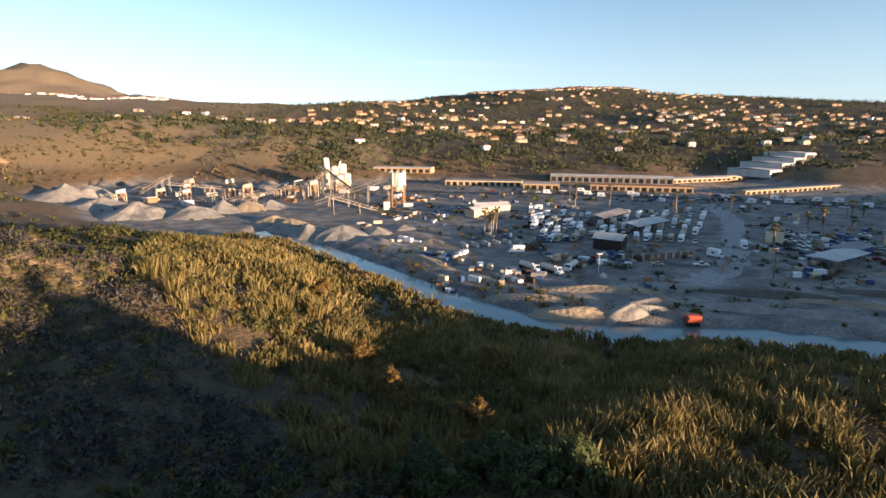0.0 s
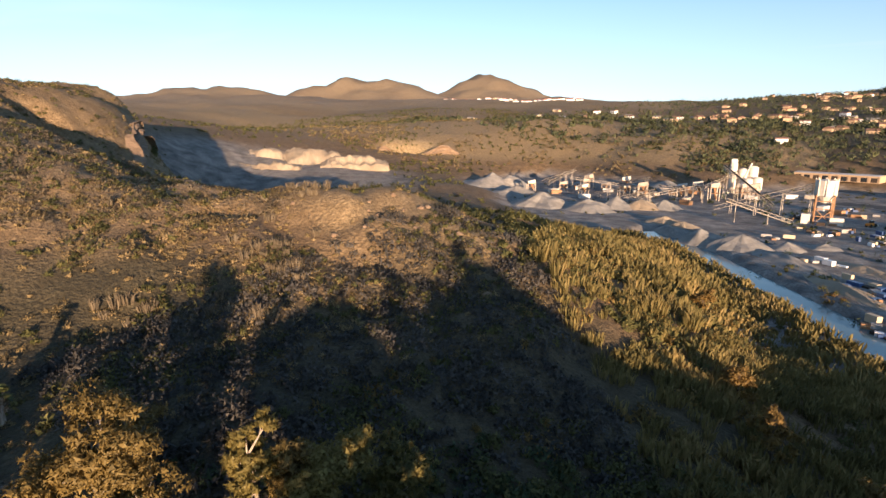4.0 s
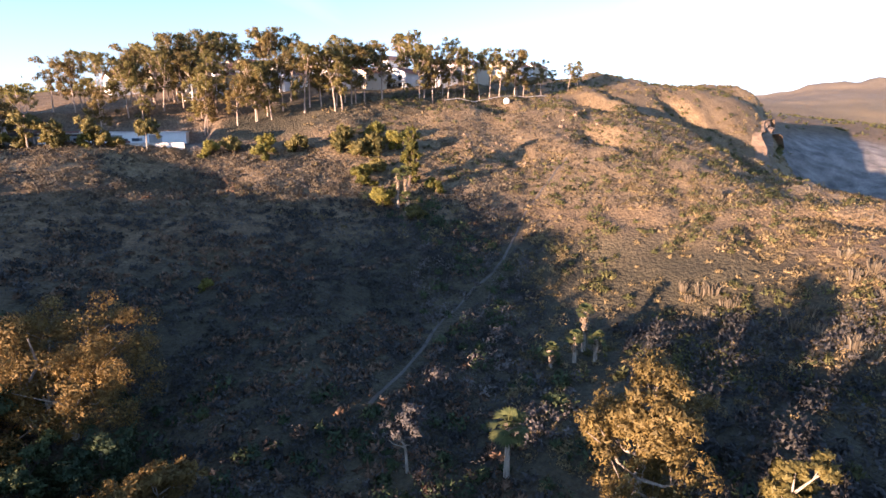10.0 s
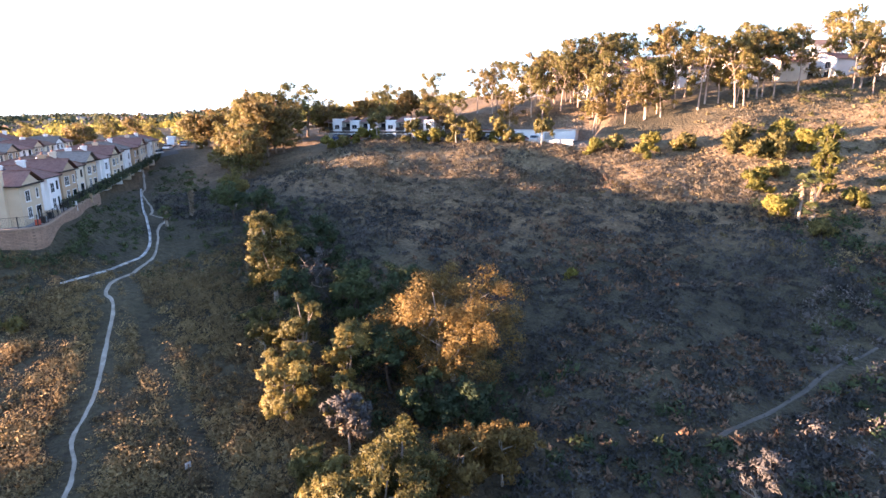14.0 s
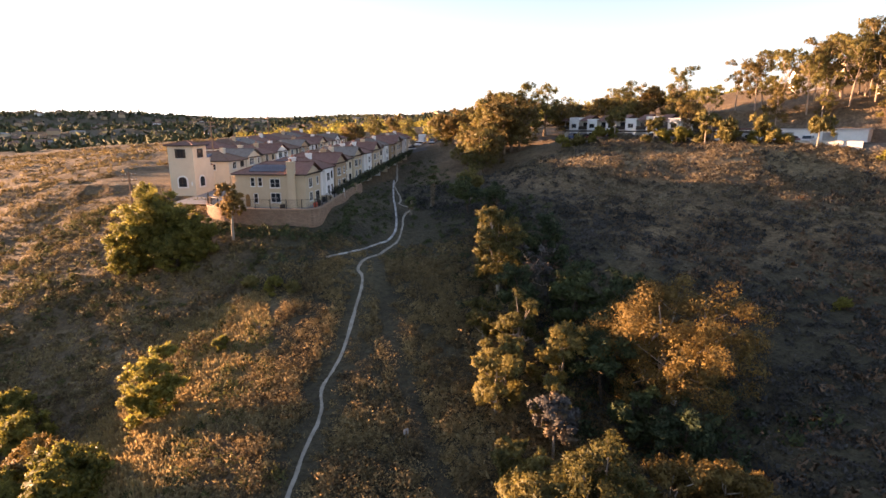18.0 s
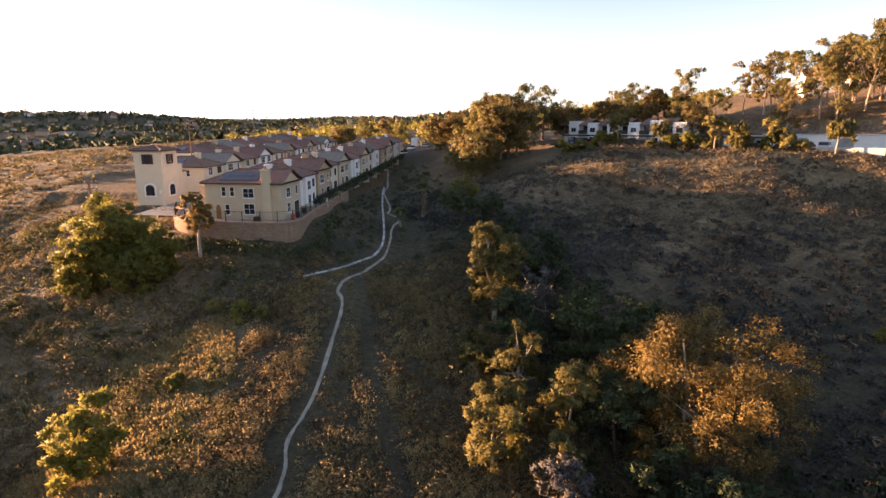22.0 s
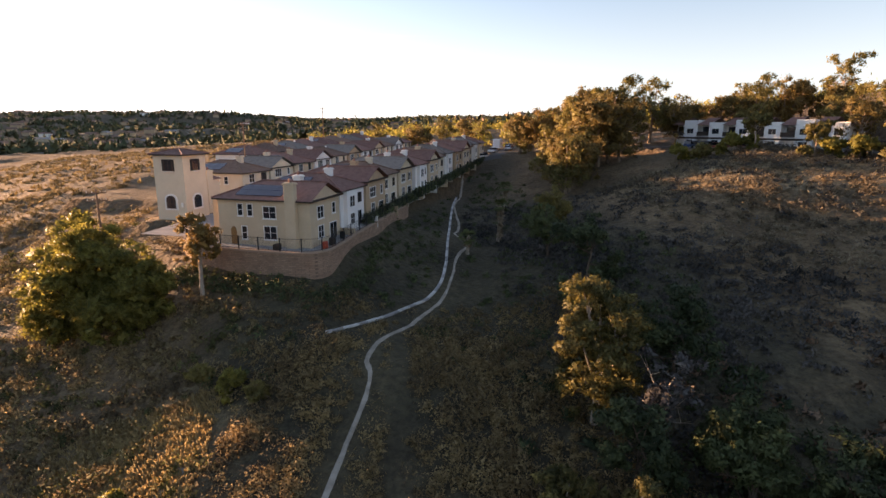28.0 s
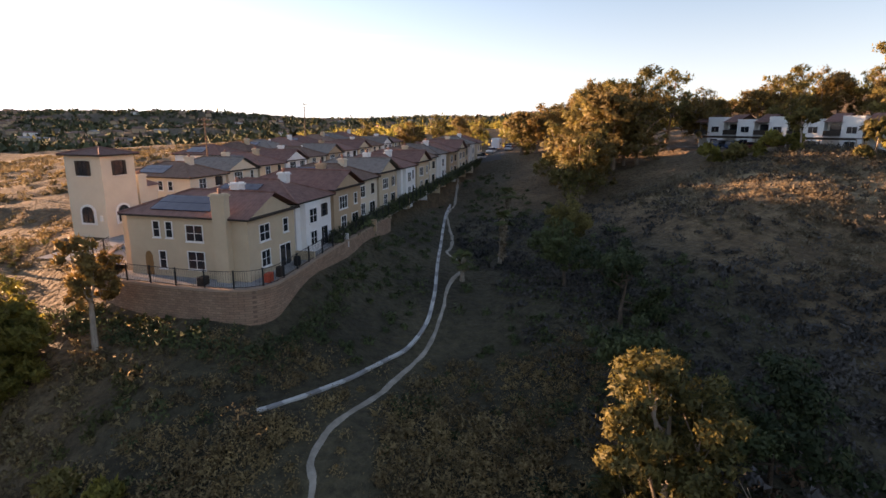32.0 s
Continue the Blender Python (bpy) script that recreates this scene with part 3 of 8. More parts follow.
land_z += on_park * (25.5 - land_z)


def gz(x, y):
    """The land's height."""
    fx = (np.arcsinh((np.asarray(x, float) - GX) / GA) / GB + 1) / 2 * (GRID - 1)
    fy = (np.arcsinh((np.asarray(y, float) - GY) / GA) / GB + 1) / 2 * (GRID - 1)
    fx, fy = np.clip(fx, 0, GRID - 1.001), np.clip(fy, 0, GRID - 1.001)
    i, j = fx.astype(int), fy.astype(int)
    # true place inside the cell
    tx = (x - (line_u[i] + GX)) / (line_u[i + 1] - line_u[i])
    ty = (y - (line_u[j] + GY)) / (line_u[j + 1] - line_u[j])
    return (land_z[j, i] * (1 - tx) + land_z[j, i + 1] * tx) * (1 - ty) + (land_z[j + 1, i] * (1 - tx) + land_z[j + 1, i + 1] * tx) * ty


def g1(x, y):
    return float(gz(np.array([float(x)]), np.array([float(y)]))[0])


idx = np.arange(GRID * GRID).reshape(GRID, GRID)
land_faces = np.stack([idx[:-1, :-1], idx[:-1, 1:], idx[1:, 1:], idx[1:, :-1]], -1).reshape(-1, 4)
land_mesh = fast_mesh("ground", np.stack([land_x, land_y, land_z], -1).reshape(-1, 3), land_faces, True)
# what covers the ground, by place: bare pale yard (and haze), green turf (and painted shade), orange earth
yard_and_haze = np.clip((1 - ease(-17.5, -14, land_z + 1.2 * fuzz(land_x / 15, land_y / 15, 41, 3))) * (land_y > 118) * (land_y < 640 + 60 * fuzz(land_x / 90, land_y / 90, 44, 2)), 0, 1)
pit_cover = (1 - ease(90, 150, np.hypot(land_x + 372, land_y - 225))) * (1 - ease(18, 30, land_z)) * 0.9
yard_and_haze = np.maximum(yard_and_haze, pit_cover)
yard_and_haze = np.maximum(yard_and_haze, on_park * 0.6)
bare = np.maximum(0.45 - 0.45 * ease(8, 30, np.hypot((land_x + 84) / 1.3, land_y - 80) + 8 * fuzz(land_x / 12, land_y / 12, 51, 3)), 0.8 - 0.8 * ease(2.5, 7, near_line(land_x - 2.0, land_y, SPUR[:4])[0] + 1.5 * fuzz(land_x / 5, land_y / 5, 52, 3)))
bare = np.maximum(bare, 0.8 * (1 - ease(4, 16, np.hypot(land_x + 76, (land_y + 108)) + 5 * fuzz(land_x / 9, land_y / 9, 53, 3))))
bare = np.maximum(bare, 1 - ease(25, 50, np.hypot(land_x + 440, land_y - 465) + 10 * fuzz(land_x / 30, land_y / 30, 54, 3)))
bare = np.maximum(bare, (0.42 + 0.2 * fuzz(land_x / 160, land_y / 160, 66, 4)) * ease(520, 900, away) * (land_x < -380))
# distance haze on the far mountains, painted as a share of yard grey
yard_and_haze = np.maximum(yard_and_haze, 0.25 * ease(1250, 1700, away) * (land_x < -900))
turf_and_shade = np.maximum(1 - ease(4, 9, near_line(land_x, land_y, [(-140, -70), (-168, -50), (-186, -30)])[0] - 4), 0.85 * ease(560, 680, land_y) * ease(-420, -150, land_x))
turf_and_shade = np.maximum(turf_and_shade, 0.75 * (lv < -2) * ease(-16, -9, lv) * (lu > -12) * (lu < 110))
bare = np.maximum(bare, 0.45 * (1 - ease(4, 13, near_line(land_x, land_y, [(-66, -116), (-84, -104), (-98, -84)])[0] + 4 * fuzz(land_x / 8, land_y / 8, 57, 3))))
bare = np.maximum(bare, 0.26 * ease(10, 15, land_z) * ease(-95, -112, land_x) * (land_x > -420) * ease(-80, -55, land_y) * (land_y < 110))
turf_and_shade = np.maximum(turf_and_shade, 0.6 * (land_y < -420))
# shaded western floor and foreground: shade laid on as dark soil
turf_and_shade = np.maximum(turf_and_shade, 0.92 * ease(-120, -100, land_x) * (1 - ease(-44, -28, land_x)) * ease(-75, -55, land_y) * (1 - ease(35, 60, land_y)) * (1 - ease(8, 13, land_z)))
turf_and_shade = np.maximum(turf_and_shade, 0.75 * ease(-75, -60, land_x) * (1 - ease(15, 40, land_x)) * ease(15, 30, land_y) * (1 - ease(75, 95, land_y)))
bare = np.maximum(bare, 0.6 * ease(-8, 2, land_z) * ease(420, 480, land_y) * (land_y < 720) * (land_x < -60) * (land_x > -1200))
# gully bed and trail slope darkened the same way for their shade
turf_and_shade = np.maximum(turf_and_shade, 0.8 * (1 - ease(8, 16, near_line(land_x, land_y, GULLY[:6])[0])))
turf_and_shade = np.maximum(turf_and_shade, 0.85 * ease(-34, -28, land_x) * (1 - ease(0, 5, land_x)) * ease(-90, -75, land_y) * (1 - ease(-30, -20, land_y)))
turf_and_shade = np.maximum(turf_and_shade, 0.3 * ease(-8, 2, land_z) * ease(420, 480, land_y) * (land_x < -60) * (land_x > -1200))
bare = np.maximum(bare, 0.5 * knob * ease(0.15, 0.6, fuzz(land_x / 15, land_y / 15, 62, 3)) * ease(4, 9, land_z))
bare = np.maximum(bare, ease(-10, 0, land_z) * (np.hypot(land_x + 285, land_y - 105) < 90) * ease(86, 100, land_y) * 0.45)
# shaded bank below the houses, darkened in the soil colour
turf_and_shade = np.maximum(turf_and_shade, 0.95 * ease(-58, -48, land_x) * (1 - ease(-4, 2, land_x)) * ease(-140, -125, land_y) * (1 - ease(-66, -56, land_y)) * (1 - ease(15, 18, land_z)))
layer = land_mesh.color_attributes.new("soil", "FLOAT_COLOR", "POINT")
layer.data.foreach_set("color", np.stack([yard_and_haze, bare, np.clip(turf_and_shade, 0, 1), np.ones_like(bare)], -1).astype(np.float32).ravel())


def land_material():
    m = shade("scrub_soil", [(0.25, (0.075, 0.052, 0.03)), (0.5, (0.145, 0.10, 0.055)), (0.75, (0.23, 0.165, 0.095))], scale=0.22, bump=0.9, bump_scale=1.6, detail=9)
    n, l = m.node_tree.nodes, m.node_tree.links
    b = n["Principled BSDF"]
    base = b.inputs["Base Color"].links[0].from_socket
    relief = b.inputs["Normal"].links[0].from_node
    relief.inputs["Strength"].default_value, relief.inputs["Distance"].default_value = 1.0, 0.6
    at = n.new("ShaderNodeAttribute")
    at.attribute_name = "soil"
    sep = n.new("ShaderNodeSeparateColor")
    l.new(at.outputs["Color"], sep.inputs[0])
    geo = n.new("ShaderNodeNewGeometry")
    # channel 2 darkens turf and shaded ground alike; channel 0 greys yard and hazy mountains
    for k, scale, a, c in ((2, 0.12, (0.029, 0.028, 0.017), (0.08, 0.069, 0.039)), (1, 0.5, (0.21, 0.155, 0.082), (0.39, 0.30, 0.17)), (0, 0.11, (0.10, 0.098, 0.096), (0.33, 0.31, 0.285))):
        t = n.new("ShaderNodeTexNoise")
        t.inputs["Scale"].default_value, t.inputs["Detail"].default_value = scale, 8
        l.new(geo.outputs["Position"], t.inputs["Vector"])
        r = n.new("ShaderNodeValToRGB")
        r.color_ramp.elements[0].position, r.color_ramp.elements[1].position = 0.3, 0.7
        r.color_ramp.elements[0].color, r.color_ramp.elements[1].color = (*a, 1), (*c, 1)
        l.new(t.outputs["Fac"], r.inputs[0])
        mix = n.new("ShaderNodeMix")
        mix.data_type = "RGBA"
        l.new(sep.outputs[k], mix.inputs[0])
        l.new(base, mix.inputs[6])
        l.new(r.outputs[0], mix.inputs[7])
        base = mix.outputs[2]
    fine = n.new("ShaderNodeTexNoise")
    fine.inputs["Scale"].default_value, fine.inputs["Detail"].default_value, fine.inputs["Roughness"].default_value = 1.4, 7, 0.75
    l.new(geo.outputs["Position"], fine.inputs["Vector"])
    fr = n.new("ShaderNodeValToRGB")
    fr.color_ramp.elements[0].position, fr.color_ramp.elements[1].position = 0.36, 0.64
    fr.color_ramp.elements[0].color, fr.color_ramp.elements[1].color = (0.45, 0.42, 0.4, 1), (1.35, 1.3, 1.25, 1)
    l.new(fine.outputs["Fac"], fr.inputs[0])
    mul = n.new("ShaderNodeMix")
    mul.data_type, mul.blend_type = "RGBA", "MULTIPLY"
    mul.inputs[0].default_value = 0.85
    l.new(base, mul.inputs[6])
    l.new(fr.outputs[0], mul.inputs[7])
    l.new(mul.outputs[2], b.inputs["Base Color"])
    return m


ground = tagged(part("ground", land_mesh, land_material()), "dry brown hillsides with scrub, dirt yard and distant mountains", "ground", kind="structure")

# ---- water, path and concrete ditch ----
rng = np.random.default_rng(7)


def ribbon(pts, width, lift, step=1.0, ragged=0.2, seed=1, thick=0.0):
    """A strip draped on the land along a line of (x, y), with uneven edges."""
    line = [Vector((p[0], p[1])) for p in pts]
    path = []
    for i in range(len(line) - 1):
        a, b = line[max(i - 1, 0)], line[i]
        c, d = line[i + 1], line[min(i + 2, len(line) - 1)]
        for k in range(max(2, int((c - b).length / step))):
            t = k / max(2, int((c - b).length / step))
            path.append(0.5 * (2 * b + (c - a) * t + (2 * a - 5 * b + 4 * c - d) * t * t + (3 * b - a - 3 * c + d) * t ** 3))
    path.append(line[-1])
    xs, ys = np.array([p.x for p in path]), np.array([p.y for p in path])
    tx, ty = np.gradient(xs), np.gradient(ys)
    ln = np.hypot(tx, ty) + 1e-6
    nx, ny = -ty / ln, tx / ln
    rows = []
    for k, s in enumerate((-1, -0.5, 0, 0.5, 1)):
        off = s * width / 2 * (1 + ragged * fuzz(np.arange(len(xs)) / 3.0, np.full(len(xs), k * 7.7), seed, 3))
        px, py = xs + nx * off, ys + ny * off
        rows.append(np.stack([px, py, gz(px, py) + lift * (1 if abs(s) < 1 else -0.5)], -1))
    n = len(xs)
    v = np.concatenate(rows)
    f = [(k * n + i, k * n + i + 1, (k + 1) * n + i + 1, (k + 1) * n + i) for k in range(4) for i in range(n - 1)]
    return fast_mesh("strip", v, np.array(f)[:, ::-1], True), np.stack([xs, ys], -1)


DITCH = [(-34, -143), (-28.6, -120.5), (-25, -103.5), (-23.2, -95), (-21.6, -89.8), (-19, -85.3), (-15.8, -82), (-13.2, -79.7), (-10, -77.4), (-8.4, -76.7)]
PATH = [(-39, -160), (-35, -143.5), (-31, -130), (-29.2, -116), (-27.3, -110), (-28.4, -104.5), (-25.2, -97.6), (-23, -90.4), (-20, -84.1), (-15.8, -78.2), (-13.3, -74.8), (-12.1, -72.2), (-12.2, -69), (-9.4, -61), (-7.1, -54.6), (-4.6, -50), (-4.0, -46), (-2.2, -41.2), (-0.9, -37.5), (1.5, -30), (5, -20)]
me, path_line = ribbon(PATH, 0.46, 0.06, 0.6, 0.5, 11)
tagged(part("trail", me, TRAIL_DIRT), "pale trodden dirt footpath through the scrub", "path", kind="structure")
me, _ = ribbon([(8.6, -44.5), (7.4, -48), (6.2, -53), (4.4, -59), (1.5, -64.5)], 0.7, 0.06, 0.6, 0.6, 14)
tagged(part("trail", me, GRAVEL), "stony washed-out side path on a bare spur", "path", kind="structure")
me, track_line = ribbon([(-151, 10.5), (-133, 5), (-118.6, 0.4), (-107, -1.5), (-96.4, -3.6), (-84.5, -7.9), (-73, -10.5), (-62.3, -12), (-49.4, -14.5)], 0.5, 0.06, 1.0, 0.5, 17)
tagged(part("trail", me, SHADE_TONED_DIRT), "straight narrow dirt track, darkened for the shaded slope", "path", kind="structure")

# the ditch: cast channel lengths laid end to end
ditch = thing("drainage_ditch", pose(-23, -95, g1(-23, -95)), "pale concrete drainage ditch running down beside the footpath", "ditch")
_, ditch_line = ribbon(DITCH, 0.8, 0.05, 0.9)
for i in range(len(ditch_line) - 1):
    a, b = ditch_line[i], ditch_line[i + 1]
    d = b - a
    L = float(np.hypot(*d))
    if L < 0.05:
        continue
    s = np.array([-d[1], d[0]]) / L
    g, sec = Geo(), [(-0.19, 0.13), (-0.14, 0.15), (-0.05, 0.05), (0.05, 0.05), (0.14, 0.15), (0.19, 0.13), (0.17, -0.2), (-0.17, -0.2)]
    pts = []
    for p, k in ((a + d * 0.015, 0), (b - d * 0.015, 1)):
        z = g1(*p)
        pts += [(p[0] + s[0] * o, p[1] + s[1] * o, z + h) for o, h in sec]
    g.add(pts, [tuple(range(8)), tuple(range(15, 7, -1))] + [(j, j + 8, (j + 1) % 8 + 8, (j + 1) % 8) for j in range(8)])
    o = part("channel_length", g, CONCRETE if (i * 7) % 10 > 3 else CONC_GREY, ditch)
    o.matrix_parent_inverse = ditch.matrix_world.inverted()

RIVER = [(125, 117), (105, 121), (80, 130), (45, 132), (22, 141), (5, 158), (-14, 183), (-40, 216), (-62, 244), (-95, 275)]
g = Geo()
for i, (x, y) in enumerate(RIVER):
    a, b = Vector(RIVER[max(i - 1, 0)]), Vector(RIVER[min(i + 1, len(RIVER) - 1)])
    n = Vector((-(b - a).y, (b - a).x)).normalized() * 12
    g.v += [(x + n.x, y + n.y, -20.75), (x - n.x, y - n.y, -20.75)]
g.f = [(2 * i, 2 * i + 1, 2 * i + 3, 2 * i + 2) for i in range(len(RIVER) - 1)]
tagged(part("water", g, WATER), "still pale green-grey river water", "water", kind="structure")


# ---- plants ----
def tufts(cx, cy, cz, r, h, leaves, size, seed, spread=0.75, low=-0.05):
    """Leaf triangles on domes: one dome at each place; returns vertices and faces."""
    g = np.random.default_rng(seed)
    n = len(cx)
    k = np.repeat(np.arange(n), leaves)
    m = len(k)
    a, z = g.uniform(0, 2 * np.pi, m), g.uniform(low, 1, m)
    q = np.sqrt(np.clip(1 - z * z, 0, 1))
    way = np.stack([q * np.cos(a), q * np.sin(a), z], -1)
    lump = 1 + 0.32 * fuzz(a * 1.3 + k * 3.1, z * 2.2 + k * 1.7, seed, 2)
    depth = g.uniform(0.55, 1.0, m) * lump
    p = np.stack([cx[k] + way[:, 0] * r[k] * depth, cy[k] + way[:, 1] * r[k] * depth, cz[k] + way[:, 2] * h[k] * depth], -1)
    side = np.cross(way, g.normal(size=(m, 3)))
    side /= np.linalg.norm(side, axis=1, keepdims=True) + 1e-6
    over = np.cross(way, side)
    s = (size * g.uniform(0.6, 1.4, m))[:, None]
    tip = p + (over * 0.8 + way * spread * 0.45 + g.normal(size=(m, 3)) * 0.3 + np.array([0, 0, 0.1])) * s * 1.35
    v = np.stack([p - side * s * 0.5, p + side * s * 0.5, tip], 1).reshape(-1, 3)
    round_way = way + 0.3 * g.normal(size=(m, 3)) + np.array([0, 0, 0.1])
    round_way /= np.linalg.norm(round_way, axis=1, keepdims=True) + 1e-6
    return v, np.arange(m * 3).reshape(-1, 3), np.repeat(round_way, 3, 0)


def reeds(cx, cy, cz, r, h, blades, width, seed):
    """Leaning upright blades in clumps, each bent once."""
    g = np.random.default_rng(seed)
    k = np.repeat(np.arange(len(cx)), blades)
    m = len(k)
    a, d = g.uniform(0, 2 * np.pi, m), np.sqrt(g.uniform(0, 1, m))
    b = np.stack([cx[k] + np.cos(a) * r[k] * d, cy[k] + np.sin(a) * r[k] * d, cz[k] - 0.1], -1)
    top = h[k] * g.uniform(0.6, 1.1, m)
    lean = np.stack([np.cos(a) * d * 0.25 + g.normal(size=m) * 0.1, np.sin(a) * d * 0.25 + g.normal(size=m) * 0.1, np.ones(m)], -1)
    t = g.uniform(0, np.pi, m)
    side = np.stack([np.cos(t), np.sin(t), np.zeros(m)], -1) * (width * g.uniform(0.6, 1.4, m))[:, None]
    mid, tip = b + lean * top[:, None] * 0.7, b + lean * top[:, None] + np.stack([g.normal(size=m), g.normal(size=m), -0.3 * np.ones(m)], -1) * (0.12 * top)[:, None]
    v = np.stack([b - side * 0.5, b + side * 0.5, mid + side, mid - side, tip], 1).reshape(-1, 3)
    i = np.arange(m)[:, None] * 5
    f = np.concatenate([i + np.array([[0, 1, 2]]), i + np.array([[0, 2, 3]]), i + np.array([[3, 2, 4]])])
    return v, f


def scatter(n, x0, x1, y0, y1, keep, seed):
    g = np.random.default_rng(seed)
    x, y = g.uniform(x0, x1, n), g.uniform(y0, y1, n)
    w = keep(x, y)
    ok = g.uniform(0, 1, n) < w
    return x[ok], y[ok]


def clear(x, y):
    """0 on paths, terraces, ditch and yard; 1 where plants may grow."""
    u, v = uv_of(x, y)
    on = (u > -3.2) & (v > -2.6) & (v < 60) & (u < 145) & ~((v > 14.5) & (u < 7)) & ~((v > 32) & (u < 21))
    s, n = (x - KP_A.x) * KP_B.x + (y - KP_A.y) * KP_B.y, (x - KP_A.x) * KP_N.x + (y - KP_A.y) * KP_N.y
    on |= (s > -11) & (s < 78) & (n > -0.5) & (n < 27)
    on |= near_line(x, y, PATH)[0] < 1.0
    on |= near_line(x, y, DITCH)[0] < 1.1
    on |= (near_line(x, y, [(-151, 10.5), (-96, -3.6), (-62, -12), (-49, -14.5)])[0] < 1.0)
    return np.where(on, 0.0, 1.0)


def patchy(x, y, seed, size=9.0, cut=0.0, soft=0.5):
    return ease(cut - soft, cut + soft, fuzz(x / size, y / size, seed, 3))


def plants(name, v, f, material, label, category, normals=None):
    return tagged(part(name, fast_mesh(name, v, f, normals=normals), material), label, category, kind="stuff")


def bushes(name, x, y, r, squat, leaves, size, seed, material, label, category="scrub"):
    g = np.random.default_rng(seed + 100)
    rr = r * (0.45 + 1.25 * g.uniform(0, 1, len(x)) ** 2.2)
    hh, zz = rr * squat * g.uniform(0.8, 1.3, len(x)), gz(x, y) - 0.08 * rr
    v, _, nv = tufts(x, y, zz, rr, hh, max(10, int(leaves * 0.75)), size, seed)
    core, _, nc = tufts(x, y, zz, rr * 0.66, hh * 0.72, max(6, leaves // 5), size * 1.5, seed + 500)
    v = np.concatenate([v, core])
    return plants(name, v, np.arange(len(v)).reshape(-1, 3), material, label, category, np.concatenate([nv, nc]))


REED_AREA = [(-60, 100), (-22, 62), (-12, 48), (4, 52), (30, 40), (60, 40), (100, 70), (108, 112), (84, 121), (37, 123), (12, 137), (-3, 151), (-18, 174), (-44, 208), (-62, 232), (-95, 250), (-120, 230), (-90, 170)]
COVE = lambda x, y: inside(x, y, REED_AREA)

# the slope of sage beside the footpath and down to the gully
x, y = scatter(4700, -34, 8, -84, -26, lambda x, y: clear(x, y) * (0.35 + 0.65 * patchy(x, y, 71, 5)) * (near_line(x, y, SPUR[:4])[0] > 4.5) * (x < 16 + (y + 30) * 0.36) * (near_line(x, y, [(-15.5, -75), (-13.5, -60), (-12.5, -40), (-12, -28)])[0] > 1.1), 1)
bushes("sage_scrub", x, y, 0.85, 0.9, 80, 0.105, 1, GOLD_SAGE, "grey-brown sagebrush clumps on the slope by the footpath")
x, y = scatter(2300, -27, 3, -76, -26, lambda x, y: clear(x, y) * (near_line(x, y, SPUR[:4])[0] > 4.5) * (0.15 + 0.85 * patchy(x, y, 72, 6, -0.05)) * (near_line(x, y, PATH)[0] > 2.2) * (near_line(x, y, [(-15.5, -75), (-13.5, -60), (-12.5, -40), (-12, -28)])[0] > 1.0), 2)
bushes("buckwheat_scrub", x, y, 1.0, 1.5, 100, 0.12, 2, GOLD_SAGE, "rusty golden buckwheat bushes between the sage")
x, y = scatter(1100, 3, 32, -84, -56, lambda x, y: clear(x, y) * (0.25 + 0.75 * patchy(x, y, 151, 5)) * (near_line(x, y, SPUR[:3])[0] > 3.0), 46)
bushes("sage_mounds", x, y, 0.85, 1.1, 80, 0.14, 46, GOLD_SAGE, "rounded golden sage mounds below the tower")
# the sunny spur and slope below the mesa
x, y = scatter(7200, -2, 62, -150, -30, lambda x, y: clear(x, y) * (0.25 + 0.75 * patchy(x, y, 73, 8)) * (near_line(x, y, SPUR[:3])[0] > 4.8) * np.where((near_line(x, y, SPUR[:3])[0] < 9) & (x > 14 - 0.42 * (y + 42) * -1 - 9), 0.12, 1.0), 3)
bushes("golden_scrub", x, y, 0.72, 0.95, 52, 0.15, 3, BRUSH, "golden dry brush on the sunny slope")
x, y = scatter(2600, 0, 62, -112, -30, lambda x, y: clear(x, y) * (0.08 + 0.92 * patchy(x, y, 74, 9, 0.1)) * (near_line(x, y, SPUR[:3])[0] > 1.6), 4)
bushes("green_scrub", x, y, 0.95, 0.95, 84, 0.17, 4, SCRUB_GREEN, "olive green laurel sumac bushes")
x, y = scatter(2600, 20, 130, -330, -140, lambda x, y: clear(x, y) * (0.3 + 0.7 * patchy(x, y, 75, 14)), 5)
bushes("mesa_scrub", x, y, 1.1, 0.6, 22, 0.4, 5, BRUSH, "low golden scrub on the mesa top")
# the banks between trail and houses
x, y = scatter(1500, -50, 2, -165, -72, lambda x, y: clear(x, y) * (0.3 + 0.6 * patchy(x, y, 76, 6, 0.1)) * (near_line(x, y, PATH)[0] > 1.4), 6)
bushes("bank_scrub", x, y, 0.75, 0.8, 70, 0.16, 6, LEAF_DARK, "sparse green shrubs on the grassy bank below the houses")
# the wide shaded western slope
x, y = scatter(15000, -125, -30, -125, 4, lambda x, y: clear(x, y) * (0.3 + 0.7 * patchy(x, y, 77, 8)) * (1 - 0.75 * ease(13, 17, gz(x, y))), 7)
bushes("slope_sage", x, y, 1.12, 0.62, 40, 0.2, 7, SHADED_SAGE, "grey sage and dry weeds, darkened for the shaded slope")
x, y = scatter(1600, -110, -36, -70, 2, lambda x, y: clear(x, y) * patchy(x, y, 78, 13, 0.15), 8)
bushes("rust_scrub", x, y, 0.95, 0.55, 42, 0.26, 8, RUST_SCRUB, "rust-red dried buckwheat patches on the slope")
x, y = scatter(5600, -125, -56, -125, -40, lambda x, y: clear(x, y) * ease(13, 17, gz(x, y)) * (0.3 + 0.7 * patchy(x, y, 79, 7)), 9)
